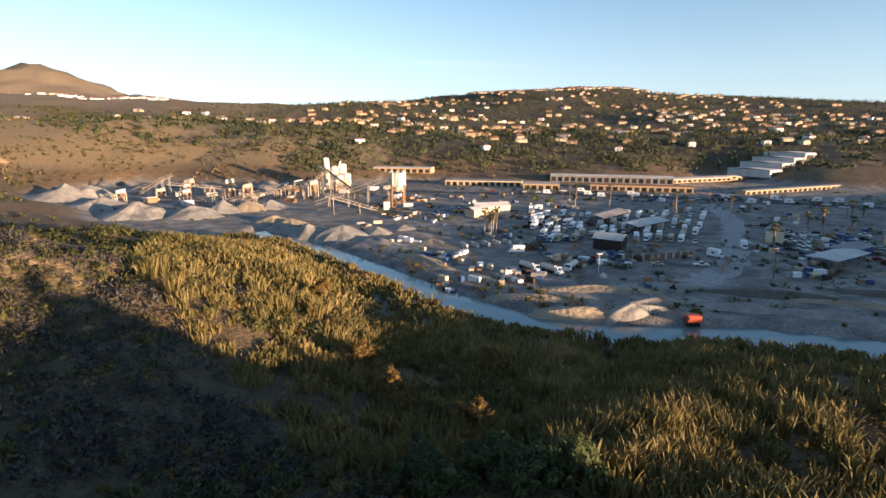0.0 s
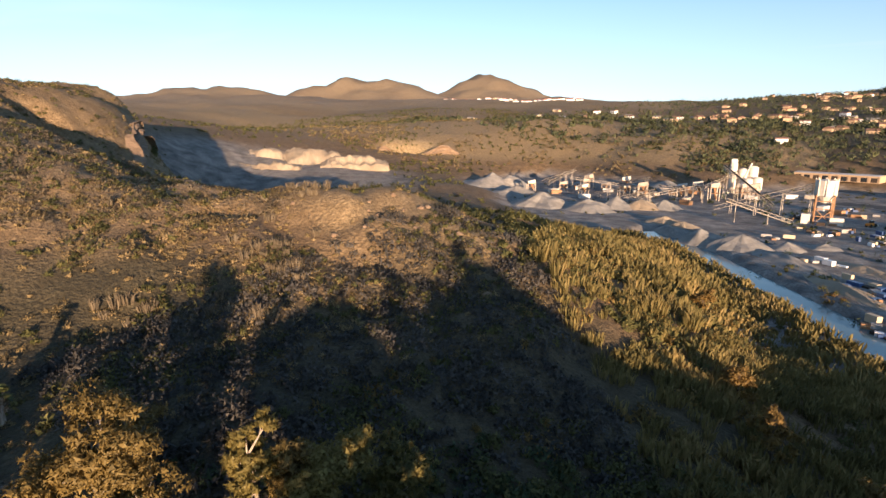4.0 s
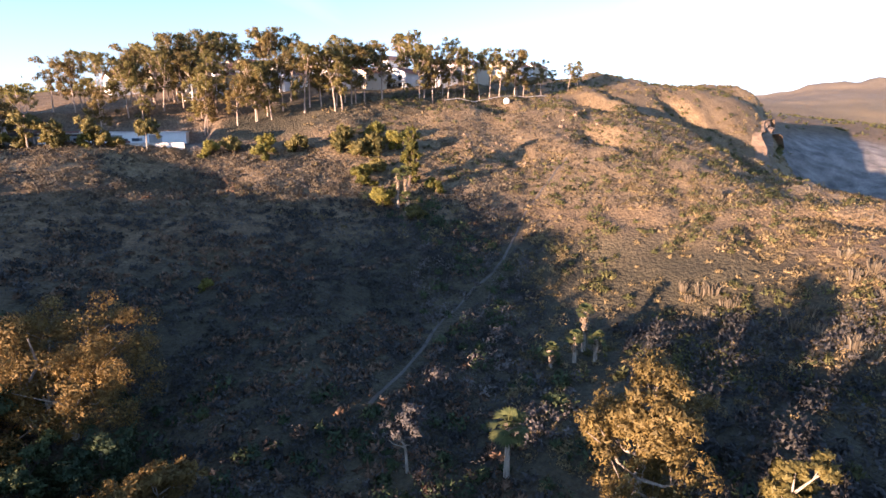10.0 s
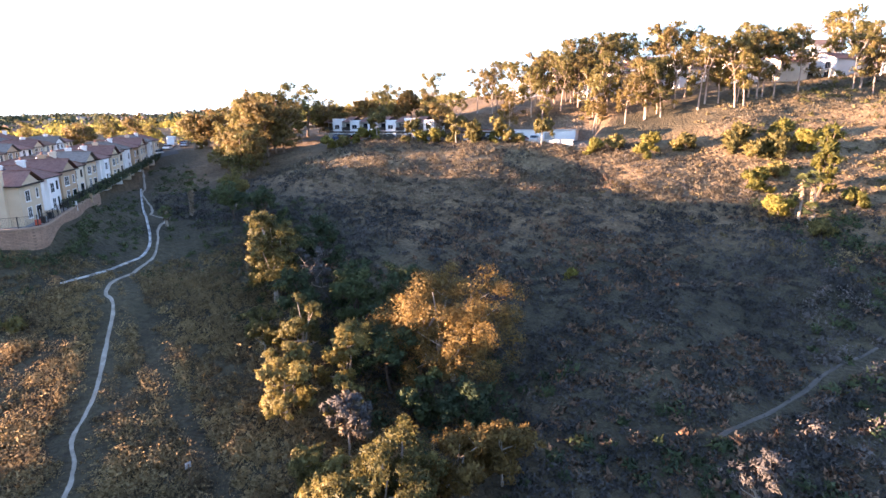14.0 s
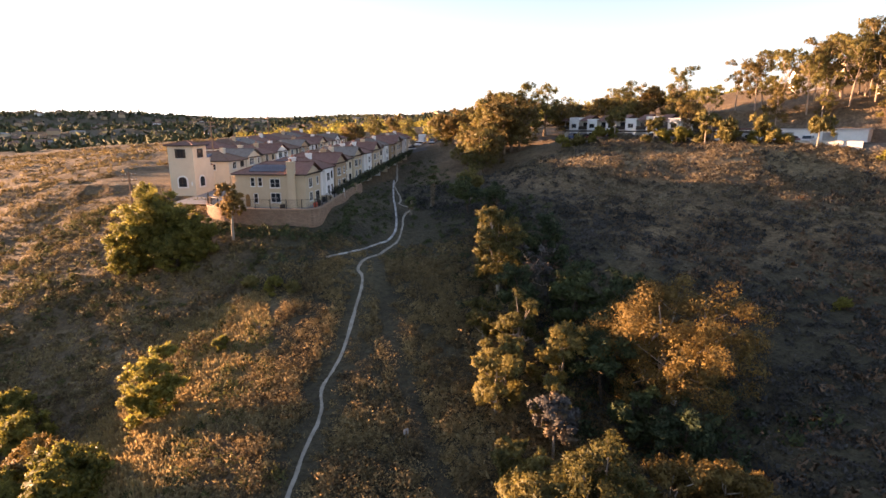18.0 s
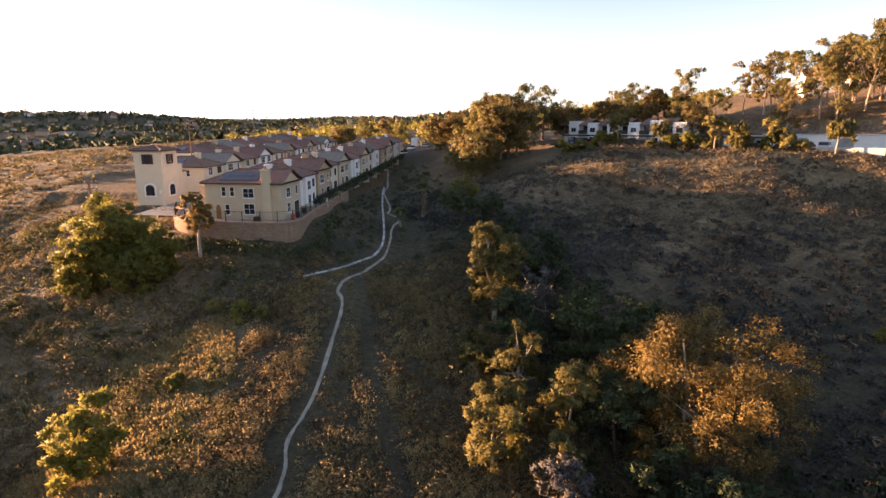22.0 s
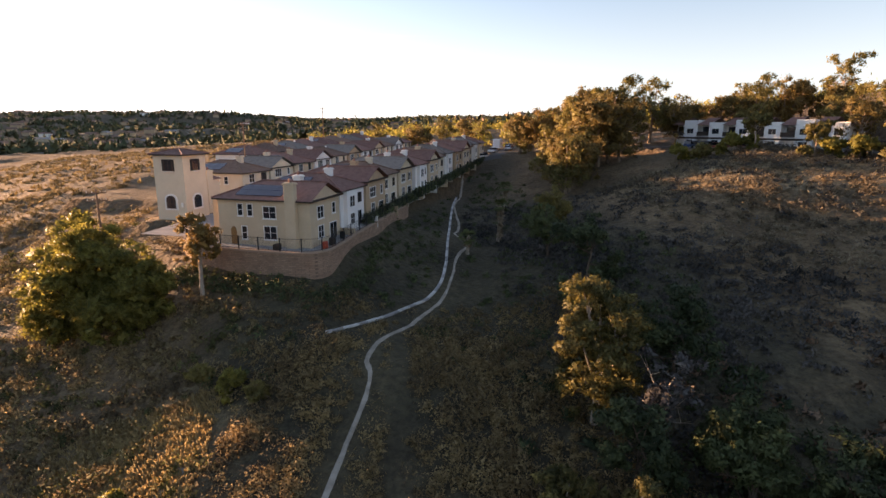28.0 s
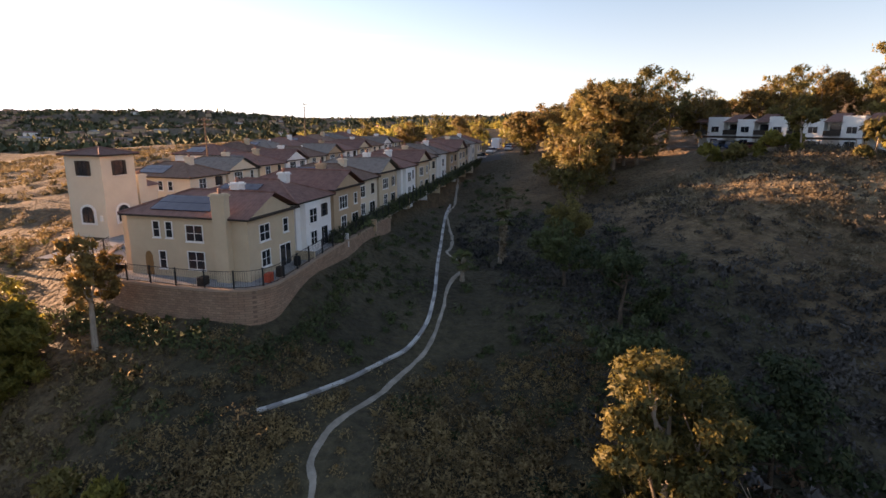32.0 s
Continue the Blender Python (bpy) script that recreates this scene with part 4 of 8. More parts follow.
bushes("pale_scrub", x, y, 0.95, 0.75, 48, 0.19, 9, HILL_GRASS, "pale golden bushes along the upper slope")
# gully thicket
x, y = scatter(900, -60, -18, -70, 45, lambda x, y: clear(x, y) * (near_line(x, y, GULLY)[0] < 11) * (0.4 + 0.6 * patchy(x, y, 80, 7)), 10)
bushes("gully_thicket", x, y, 1.25, 0.95, 120, 0.24, 10, LEAF_DARK, "dark leafy thicket along the gully", "bushes")
x, y = scatter(260, -125, -50, -35, 10, lambda x, y: clear(x, y) * (near_line(x, y, WEST_GULLY)[0] < 7), 11)
bushes("gully_thicket", x, y, 1.5, 1.1, 120, 0.25, 11, LEAF_DARK, "dark bushes in the side gully", "bushes")
x, y = scatter(150, -100, -45, -25, 8, lambda x, y: clear(x, y) * (near_line(x, y, WEST_GULLY)[0] < 9), 12)
bushes("bare_thicket", x, y, 1.3, 1.2, 130, 0.2, 12, TWIG, "bare pale winter shrubs in the side gully", "bushes")
# the western hill and the knoll
x, y = scatter(9000, -330, -95, -60, 130, lambda x, y: clear(x, y) * (0.05 + 0.6 * patchy(x, y, 81, 16, 0.15, 0.3)) * ease(-2, 6, gz(x, y)), 13)
bushes("hill_scrub", x, y, 1.15, 0.55, 40, 0.27, 13, BRUSH, "tawny dry scrub on the sunny hill")
x, y = scatter(3000, -310, -128, -45, 115, lambda x, y: clear(x, y) * ease(4, 10, gz(x, y)) * (0.1 + 0.9 * patchy(x, y, 150, 20, 0.1, 0.35)), 35)
bushes("hill_chaparral", x, y, 1.35, 0.7, 44, 0.3, 35, SCRUB_GREEN, "dusty olive chaparral bushes dotting the hill")
x, y = scatter(6500, -205, -95, -55, 75, lambda x, y: clear(x, y) * ease(11, 15, gz(x, y)) * (0.35 + 0.65 * patchy(x, y, 103, 7)), 33)
bushes("hill_grass", x, y, 1.3, 0.3, 34, 0.24, 33, HILL_GRASS, "pale dry grass hummocks on the sunny hill", "grass")
x, y = scatter(5600, -130, -40, 0, 130, lambda x, y: (0.25 + 0.75 * patchy(x, y, 82, 9)) * (1 - 0.75 * (np.hypot(x + 84, y - 80) < 16)) * (0.35 + 0.65 * ease(0.35, -0.1, fuzz(x / 15, y / 15, 62, 3))) * ~COVE(x, y), 14)
bushes("knoll_scrub", x, y, 0.95, 0.6, 56, 0.2, 14, BRUSH, "golden brush and dry stalks on the rounded knoll")
x, y = scatter(2400, -135, -30, 5, 150, lambda x, y: patchy(x, y, 83, 13, 0.12, 0.25) * ~COVE(x, y), 15)
bushes("knoll_green_scrub", x, y, 1.35, 0.9, 60, 0.26, 15, SCRUB_GREEN, "olive green bushes on the knoll's flank")
x, y = scatter(200, -120, -64, 24, 85, lambda x, y: patchy(x, y, 84, 14, 0.2, 0.3), 16)
g0 = np.random.default_rng(5)
v, f = reeds(x, y, gz(x, y), g0.uniform(0.4, 1.1, len(x)), g0.uniform(1.2, 2.4, len(x)), 46, 0.07, 16)
plants("pampas_grass", v, f, HILL_GRASS, "pale upright clumps of dry pampas grass", "grass")
# shade-side flank down to the river thicket
x, y = scatter(2600, -150, -20, 85, 260, lambda x, y: ease(-18, -13, gz(x, y)) * (0.3 + 0.7 * patchy(x, y, 85, 13)) * (1 - ease(2, 14, gz(x, y))), 17)
bushes("river_thicket", x, y, 1.9, 1.0, 60, 0.45, 17, SCRUB_GREEN, "olive and golden willow thicket above the river", "bushes")
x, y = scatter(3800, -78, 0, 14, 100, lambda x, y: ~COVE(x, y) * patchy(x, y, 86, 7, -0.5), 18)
bushes("shade_thicket", x, y, 1.3, 0.85, 44, 0.27, 18, SHADED_SAGE, "grey brush darkened for shade at the foot of the knoll", "bushes")
# giant reed: dense canes in long banks
x, y = scatter(15000, -120, 110, 40, 250, lambda x, y: COVE(x, y) * (0.3 + 0.75 * ease(-0.35, 0.25, fuzz((x * 0.6 + y * 0.8) / 30, (y * 0.6 - x * 0.8) / 9, 87, 3))), 19)
rr = g0.uniform(0.7, 1.5, len(x))
far = np.hypot(x, y) > 120
for sel, blades, width in ((~far, 34, 0.11), (far, 14, 0.22)):
    v, f = reeds(x[sel], y[sel], gz(x[sel], y[sel]), rr[sel], (2.2 + 2.0 * ease(-0.3, 0.5, fuzz(x / 18, y / 18, 88, 2)))[sel] * g0.uniform(0.75, 1.15, sel.sum()), blades, width, 19 + blades)
    plants("giant_reed", v, f, REED, "tall golden-green giant reed canes crowding the river bank", "reeds")
x, y = scatter(1100, -60, 100, 42, 200, lambda x, y: COVE(x, y) * patchy(x, y, 89, 14, 0.1), 20)
bushes("willow_scrub", x, y, 1.6, 1.15, 110, 0.3, 20, LEAF_RUST, "orange-brown willow bushes among the reeds", "bushes")
x, y = scatter(900, -45, 75, 27, 62, lambda x, y: (0.45 + 0.55 * patchy(x, y, 93, 8)) * (y < 58 - 0.1 * np.abs(x)), 26)
bushes("foreground_thicket", x, y, 1.5, 0.95, 110, 0.26, 26, SCRUB_GREEN, "dark shaded thicket above the reeds", "bushes")
x, y = scatter(500, -45, 75, 27, 75, lambda x, y: patchy(x, y, 94, 9, 0.15), 27)
bushes("foreground_scrub", x, y, 1.3, 0.9, 100, 0.24, 27, LEAF_RUST, "russet shrubs mixed into the shaded thicket", "bushes")
x, y = scatter(1500, -110, 105, 45, 240, lambda x, y: COVE(x, y) * patchy(x, y, 95, 16, 0.0, 0.3), 28)
bushes("willow_thicket", x, y, 2.0, 1.1, 90, 0.3, 28, SCRUB_GREEN, "olive willow thicket breaking up the reeds", "bushes")
# dry grass tufts near the way
x, y = scatter(14000, 0, 22, -72, -34, lambda x, y: clear(x, y) * (1 - ease(4, 9, near_line(x - 2.5, y, SPUR[:4])[0])) * (near_line(x, y, PATH)[0] > 1.0), 21)
v, f = reeds(x, y, gz(x, y), g0.uniform(0.1, 0.3, len(x)), g0.uniform(0.3, 0.7, len(x)), 6, 0.06, 21)
plants("dry_grass", v, f, GRASS_DRY, "dry straw-coloured grass tufts", "grass")
# far hills of chaparral, and the woods of the suburbs
x, y = scatter(17000, -900, -90, 100, 1000, lambda x, y: ease(-15, -8, gz(x, y)) * (0.06 + 0.6 * patchy(x, y, 90, 60, 0.0, 0.3)) * (np.hypot(x + 372, y - 225) > 110), 22)
bushes("chaparral", x, y, 2.2, 0.7, 14, 1.0, 22, SCRUB_GREEN, "dark chaparral dots on the far hills", "scrub")
x, y = scatter(13000, -900, 1250, 560, 2300, lambda x, y: ease(-13, -4, gz(x, y)) * (0.35 + 0.65 * patchy(x, y, 91, 110, -0.15)) * ease(-430, -120, x + 0.12 * y) , 23)
bushes("suburb_trees", x, y, 5.2, 1.5, 26, 1.35, 23, FAR_TREE, "dark garden trees covering the far suburb", "trees")
x, y = scatter(3600, -160, 700, 525, 900, lambda x, y: (0.15 + 0.85 * patchy(x, y, 96, 40, 0.0, 0.3)) * ease(-14, -6, gz(x, y)), 29)
bushes("suburb_trees", x, y, 4.4, 1.6, 40, 1.1, 29, FAR_TREE, "dark trees behind the roadside stores", "trees")
x, y = scatter(1300, -60, 130, 125, 250, lambda x, y: (near_line(x, y, RIVER)[0] > 9) * (near_line(x, y, RIVER)[0] < 22) * (gz(x, y) < -17) * (y > 118) * patchy(x, y, 104, 9, 0.1, 0.3), 34)
bushes("bank_brush", x, y, 1.5, 0.9, 70, 0.3, 34, SCRUB_GREEN, "olive and golden brush along the river bank", "bushes")
x, y = scatter(900, -620, -100, 600, 800, lambda x, y: patchy(x, y, 98, 40, 0.1, 0.3), 31)
bushes("suburb_trees", x, y, 5.0, 1.2, 40, 1.5, 31, FAR_TREE, "dark trees along the foot of the far hill", "trees")
x, y = scatter(4200, -700, -90, 400, 760, lambda x, y: ease(-15, -8, gz(x, y)) * patchy(x, y, 99, 45, 0.0, 0.35), 32)
bushes("chaparral", x, y, 2.0, 0.7, 14, 0.9, 32, BRUSH, "tawny brush on the far hill", "scrub")
x, y = scatter(1500, -80, 330, 150, 445, lambda x, y: patchy(x, y, 97, 22, 0.28, 0.16), 30)
bushes("yard_brush", x, y, 2.1, 1.0, 60, 0.36, 30, LEAF_DARK, "dark weeds and brush between the parked vehicles", "bushes")
x, y = scatter(9000, -900, 900, -1700, -420, lambda x, y: (0.25 + 0.75 * patchy(x, y, 92, 90, -0.1)), 24)
bushes("suburb_trees", x, y, 4.8, 1.2, 18, 2.6, 24, FAR_TREE, "dark garden trees over the southern suburb", "trees")
x, y = scatter(700, -260, 60, -420, -205, lambda x, y: clear(x, y) * (x + 60 < -0.35 * (y + 200)) , 25)
bushes("street_trees", x, y, 3.4, 1.4, 60, 0.9, 25, LEAF_GREEN, "garden and street trees beyond the end of the canyon", "trees")


# ---- trees ----
def crown(clumps, leaves, size, seed, droop=0.25, fill=1.0):
    """Leaves in many uneven clumps: (x, y, z, r) each."""
    c = np.array(clumps)
    v, _, nv = tufts(c[:, 0], c[:, 1], c[:, 2], c[:, 3], c[:, 3] * 0.8, leaves, size, seed, 0.6, -0.9)
    v = v.reshape(-1, 3, 3)
    v[:, 2, 2] -= droop * size * 1.5
    inner, _, ni = tufts(c[:, 0], c[:, 1], c[:, 2], c[:, 3] * 0.72, c[:, 3] * 0.58, max(4, int(leaves * 0.25 * fill)), size * 1.7, seed + 1, 0.2, -0.9)
    v = np.concatenate([v.reshape(-1, 3), inner])
    whole = v - c[:, :3].mean(0)  # each clump is shaded as part of the whole crown too
    whole /= np.linalg.norm(whole, axis=1, keepdims=True) + 1e-6
    n = np.concatenate([nv, ni]) * 0.75 + whole * 0.45
    return v, np.arange(len(v)).reshape(-1, 3), n / (np.linalg.norm(n, axis=1, keepdims=True) + 1e-6)


def make_tree(name, h, spread, seed, leaf, bark, label, lean=0.05, bare=0.35, clumps=34, leaves=70, size=0.26, tall=0.5, m=None, slim=1.0, category="tree", group="", lobes=8, skirt=0, fill=1.0):
    """A tapered trunk, forking limbs and a crown of leaf clumps at the limbs' ends, with gaps between them."""
    g = np.random.default_rng(seed)
    wood = Geo()
    top = Vector((lean * h * g.normal(), lean * h * g.normal(), h * 0.72))
    fork = Vector((top.x * 0.3, top.y * 0.3, h * bare))
    r0 = h * 0.021 * slim
    wood.tube([(0, 0, -0.4), (top.x * 0.1, top.y * 0.1, h * bare * 0.5), tuple(fork), tuple((fork + top) / 2 + Vector((g.normal() * 0.2, g.normal() * 0.2, 0))), tuple(top)], [r0 * 1.25, r0, r0 * 0.8, r0 * 0.5, r0 * 0.2], 7)
    ends = [(*top, 1.0)]
    for i in range(lobes):
        a = 2 * math.pi * (i + g.uniform(-0.3, 0.3)) / lobes
        k = g.uniform(0, 0.75)
        start = fork.lerp(top, k)
        reach = spread * g.uniform(0.55, 1.0) * (1 - 0.35 * k)
        end = Vector((start.x + math.cos(a) * reach, start.y + math.sin(a) * reach, min(h * 0.93, start.z + h * g.uniform(-0.12, 0.3) * tall * 2)))
        mid = (start + end) / 2 + Vector((0, 0, -0.06 * h * g.uniform(0, 1)))
        wood.tube([tuple(start), tuple(mid), tuple(end)], [r0 * 0.5, r0 * 0.33, r0 * 0.12], 5)
        ends.append((*end, 0.9))
        for j in range(2):
            e2 = mid.lerp(end, g.uniform(0.2, 0.8)) + Vector((g.normal() * 0.2 * spread, g.normal() * 0.2 * spread, h * g.uniform(0.03, 0.16)))
            wood.tube([tuple(mid.lerp(end, 0.3)), tuple(e2)], [r0 * 0.25, r0 * 0.08], 4)
            ends.append((*e2, 0.8))
    balls = []
    for i in range(clumps * 2):
        e = ends[i % len(ends)]
        lobe = spread * 0.42 * e[3]
        way = Vector((g.normal(), g.normal(), g.normal() * 0.8 + 0.25)).normalized() * lobe * g.uniform(0.45, 1.0)
        r = spread * g.uniform(0.13, 0.25)
        balls.append((e[0] + way.x, e[1] + way.y, min(max(e[2] + way.z * 0.9, h * bare * 0.55), h - r * 0.6), r))
    for i in range(skirt):  # foliage hanging down to the ground round the whole crown
        a, q = g.uniform(0, 2 * math.pi), g.uniform(0.04, 0.75)
        reach = spread * (0.62 + 0.45 * math.sin(math.pi * q)) * g.uniform(0.7, 1.0)
        balls.append((math.cos(a) * reach, math.sin(a) * reach, h * q, spread * g.uniform(0.14, 0.24)))
    t = thing(name, m or pose(0, 0, 0), label, category, group)
    part("trunk", wood, bark, t)
    v, f, nv = crown(balls, leaves, size, seed, fill=fill)
    part("crown", fast_mesh("crown", v, f, normals=nv), leaf, t)
    return t


def stand(x, y, turn=0.0, size=1.0, sink=0.0, high=1.0):
    return pose(x, y, g1(x, y) - sink, 0, 0, turn) @ Matrix.Diagonal((size, size, size * high, 1))


GUM = "gum tree with orange-lit olive leaves and a pale trunk"
# the big broad gum in the gully
make_tree("gum_tree", 14.6, 7.4, 3, LEAF_RUST, BARK_GUM, "broad rounded gum tree with rust-gold leaves in the gully", bare=0.1, clumps=74, leaves=260, size=0.12, lobes=17, tall=0.55, skirt=34, m=stand(-39.3, -39.6, 20))
for n, (x, y, h, sp, seed, leaf) in enumerate([(-33, -31, 7.5, 2.8, 17, LEAF_DARK), (-36, -47, 8.5, 3.0, 20, LEAF_DARK), (-29, -56, 8, 2.8, 30, LEAF_DARK), (-33.5, -66, 9, 3.2, 36, LEAF_DARK), (-26, -49.5, 10.2, 2.8, 4, LEAF_GUM), (-20.3, -42.5, 8.0, 3.0, 5, LEAF_GUM), (-22.5, -44.5, 7.0, 2.4, 6, LEAF_GUM), (-24.2, -38, 7.2, 2.0, 7, LEAF_GUM), (-21.5, -27.5, 8.4, 4.0, 8, LEAF_GUM), (-19.2, -24.6, 8.4, 4.0, 247, LEAF_GUM), (-16.6, -27.6, 7.4, 3.4, 248, LEAF_GUM), (-18.8, -29.2, 5.5, 2.2, 18, LEAF_GUM), (-27.0, -25.6, 6.6, 2.8, 9, LEAF_RUST), (-30.5, -24.4, 6.2, 2.6, 19, LEAF_RUST), (-35, -52, 9.0, 3.2, 11, LEAF_DARK), (-37, -56, 8.0, 3.0, 12, LEAF_DARK), (-34, -74, 8.0, 3.2, 13, LEAF_DARK), (-38, -84, 9.0, 3.4, 14, LEAF_DARK), (-31, -36, 6.0, 2.2, 15, LEAF_DARK), (-30.5, -47, 6.0, 2.6, 16, LEAF_DARK), (-28, -43.5, 9.0, 2.9, 203, LEAF_GUM), (-32, -42, 9.0, 3.0, 208, LEAF_DARK), (-23.5, -53.5, 6.5, 2.2, 209, LEAF_GUM), (-38, -66, 9, 3.0, 210, LEAF_DARK), (-40, -49, 9.5, 3.2, 211, LEAF_DARK), (-36.5, -93, 8.5, 3.0, 214, LEAF_DARK), (-41, -103, 9, 3.2, 215, LEAF_GUM), (-17.8, -33.5, 4.6, 1.9, 216, LEAF_GUM)]):
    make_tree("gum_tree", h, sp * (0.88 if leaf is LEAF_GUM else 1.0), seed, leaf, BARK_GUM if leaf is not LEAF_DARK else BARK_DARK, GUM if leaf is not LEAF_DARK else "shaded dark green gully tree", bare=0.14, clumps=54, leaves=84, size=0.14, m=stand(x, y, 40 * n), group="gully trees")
make_tree("round_gum", 13.4, 3.3, 10, LEAF_GUM, BARK_GUM, "tall round-headed gum with gold-green leaves over the gully", bare=0.2, clumps=110, leaves=80, size=0.16, m=stand(-29.7, -63.4, 40), lobes=14, tall=0.6, skirt=50)
# the gully grove goes on unseen under the turning point, added to cast shade westward
for n, (x, y, h, sp, seed) in enumerate([(-6, 22, 11, 3.4, 225), (2, 23, 11, 3.4, 226), (7, 18, 12, 3.6, 227)]):
    make_tree("gum_tree", h, sp, seed, LEAF_DARK, BARK_GUM, "dark gum tree of the unseen grove added to cast shade", bare=0.14, clumps=40, leaves=40, size=0.26, m=stand(x, y, 40 * n), group="gully trees")
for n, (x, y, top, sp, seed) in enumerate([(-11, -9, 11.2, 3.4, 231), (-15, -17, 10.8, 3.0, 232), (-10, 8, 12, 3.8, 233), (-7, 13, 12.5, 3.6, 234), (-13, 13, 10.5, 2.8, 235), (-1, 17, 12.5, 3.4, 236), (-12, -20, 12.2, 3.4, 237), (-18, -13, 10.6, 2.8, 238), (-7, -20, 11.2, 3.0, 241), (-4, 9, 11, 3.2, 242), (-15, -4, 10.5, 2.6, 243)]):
    make_tree("gum_tree", top - g1(x, y), sp, seed, LEAF_DARK, BARK_GUM, "dark gum tree of the unseen grove added to cast shade", bare=0.1, clumps=40, leaves=34, size=0.3, m=stand(x, y, 40 * n), group="gully trees")
# below the turning point
for n, (x, y, h, sp, seed) in enumerate([(-38.9, 10.0, 15.2, 5.2, 21), (-35.3, 20.4, 9.6, 1.7, 22), (-29.4, 22.8, 9.4, 3.4, 23), (-32, 22.5, 8.2, 2.2, 25), (-26.4, 27.4, 9.4, 2.6, 24), (6.5, 47.5, 5.4, 3.6, 26), (12.9, 50.3, 5.0, 3.2, 27), (-1.5, 45, 5.0, 3.0, 29)]):
    make_tree("gum_tree", h, sp * (0.86 if n == 0 else 1.15), seed, (LEAF_OLIVE if n in (0, 3) else LEAF_GUM) if n < 5 else LEAF_DARK, BARK_GUM, "olive gum tree standing on the gully slope" if n < 5 else "dark spreading tree above the reeds", bare=0.12, clumps=105 if n == 0 else 70, leaves=90, size=0.16, lobes=13 if n == 0 else 8, m=stand(x, y, 60 * n), group="slope trees")
for n, (x, y, h, sp, seed) in enumerate([(-7, 71.5, 7.5, 2.6, 31), (3.9, 62, 6.0, 2.4, 32), (-13.9, 86.5, 6.5, 2.6, 33), (9, 96, 6, 2.4, 34), (-30, 128, 6, 2.6, 35)]):
    make_tree("willow_tree", h, sp, seed, LEAF_RUST, BARK_DARK, "rust-orange willow with thin bare twigs among the reeds", bare=0.2, clumps=34, leaves=44, size=0.2, m=stand(x, y, 50 * n), group="willows")
# the group beside the houses, and the sunny spur
for n, (x, y, h, sp, seed, leaf) in enumerate([(16.4, -85.4, 12.6, 3.9, 41, LEAF_GREEN), (12.9, -84.6, 10.8, 3.7, 42, LEAF_GREEN), (9.8, -83.2, 7.6, 3.0, 43, LEAF_GREEN), (18.6, -85.5, 8.4, 3.2, 44, LEAF_GREEN), (12.2, -82.0, 7.0, 3.0, 51, LEAF_GREEN)]):
    make_tree("pepper_tree", h, sp, seed, leaf, BARK_DARK, "tall dense yellow-green pepper tree below the tower", bare=0.06, clumps=76, leaves=80, size=0.2, fill=0.7, m=stand(x, y, 70 * n), lobes=11, skirt=56, group="trees below the tower")
make_tree("slender_gum", 10.4, 2.1, 45, LEAF_RUST, BARK_GUM, "slender young gum with golden leaves beside the retaining wall", bare=0.3, clumps=60, leaves=80, size=0.15, m=stand(4.6, -85.2))
for n, (x, y, h, sp, seed, leaf) in enumerate([(11.2, -52.4, 7.6, 2.3, 46, LEAF_GREEN), (15.2, -41.2, 6.4, 2.5, 47, LEAF_GREEN), (19.5, -46.5, 5.6, 2.6, 48, LEAF_RUST), (20.5, -43.0, 5.0, 2.2, 49, LEAF_GREEN), (23, -55, 4.0, 2.2, 50, LEAF_GREEN), (26, -60, 3.6, 2.2, 52, LEAF_GREEN)]):
    make_tree("spur_tree", h, sp, seed, leaf, BARK_DARK, "yellow-green leafy tree on the sunny spur", bare=0.05, clumps=64, leaves=60, size=0.18, m=stand(x, y, 33 * n), lobes=8, skirt=40, group="trees on the spur")
# bare and dead trees
for x, y, h, seed in ((-40.7, -8.4, 6.4, 61), (-22.8, -35.6, 6.0, 62), (-33, -60, 8, 63)):
    make_tree("bare_tree", h, h * 0.36, seed, LEAF_PALE, BARK_GUM, "pale bare tree with a haze of fine twigs", bare=0.35, clumps=26, leaves=60, size=0.16, m=stand(x, y), lobes=9)
make_tree("dead_tree", 6.2, 1.5, 64, PALM_SKIRT, BARK_DARK, "dead brown tree with withered leaves", bare=0.2, clumps=30, leaves=90, size=0.18, m=stand(-23.8, -36.4))


# eucalyptus on the western hill: six grown forms, each set many times
def grove(name, forms, spots, label, group):
    for n, (x, y, s) in enumerate(spots):
        copy_thing(forms[n % len(forms)], stand(x, y, 47 * n, s, 0.3))
    for f in forms:
        for o in (*f.children_recursive, f):
            bpy.data.objects.remove(o)


def form(name, h, sp, seed, leaf, label, group, bark=BARK_RED, **k):
    t = make_tree(name, h, sp, seed, leaf, bark, label, group=group, **k)
    return t


def row_of(a, b, n, jitter, seed, smin=0.8, smax=1.15):
    g = np.random.default_rng(seed)
    return [(a[0] + (b[0] - a[0]) * t + g.normal() * jitter, a[1] + (b[1] - a[1]) * t + g.normal() * jitter, g.uniform(smin, smax)) for t in np.linspace(0, 1, n)]


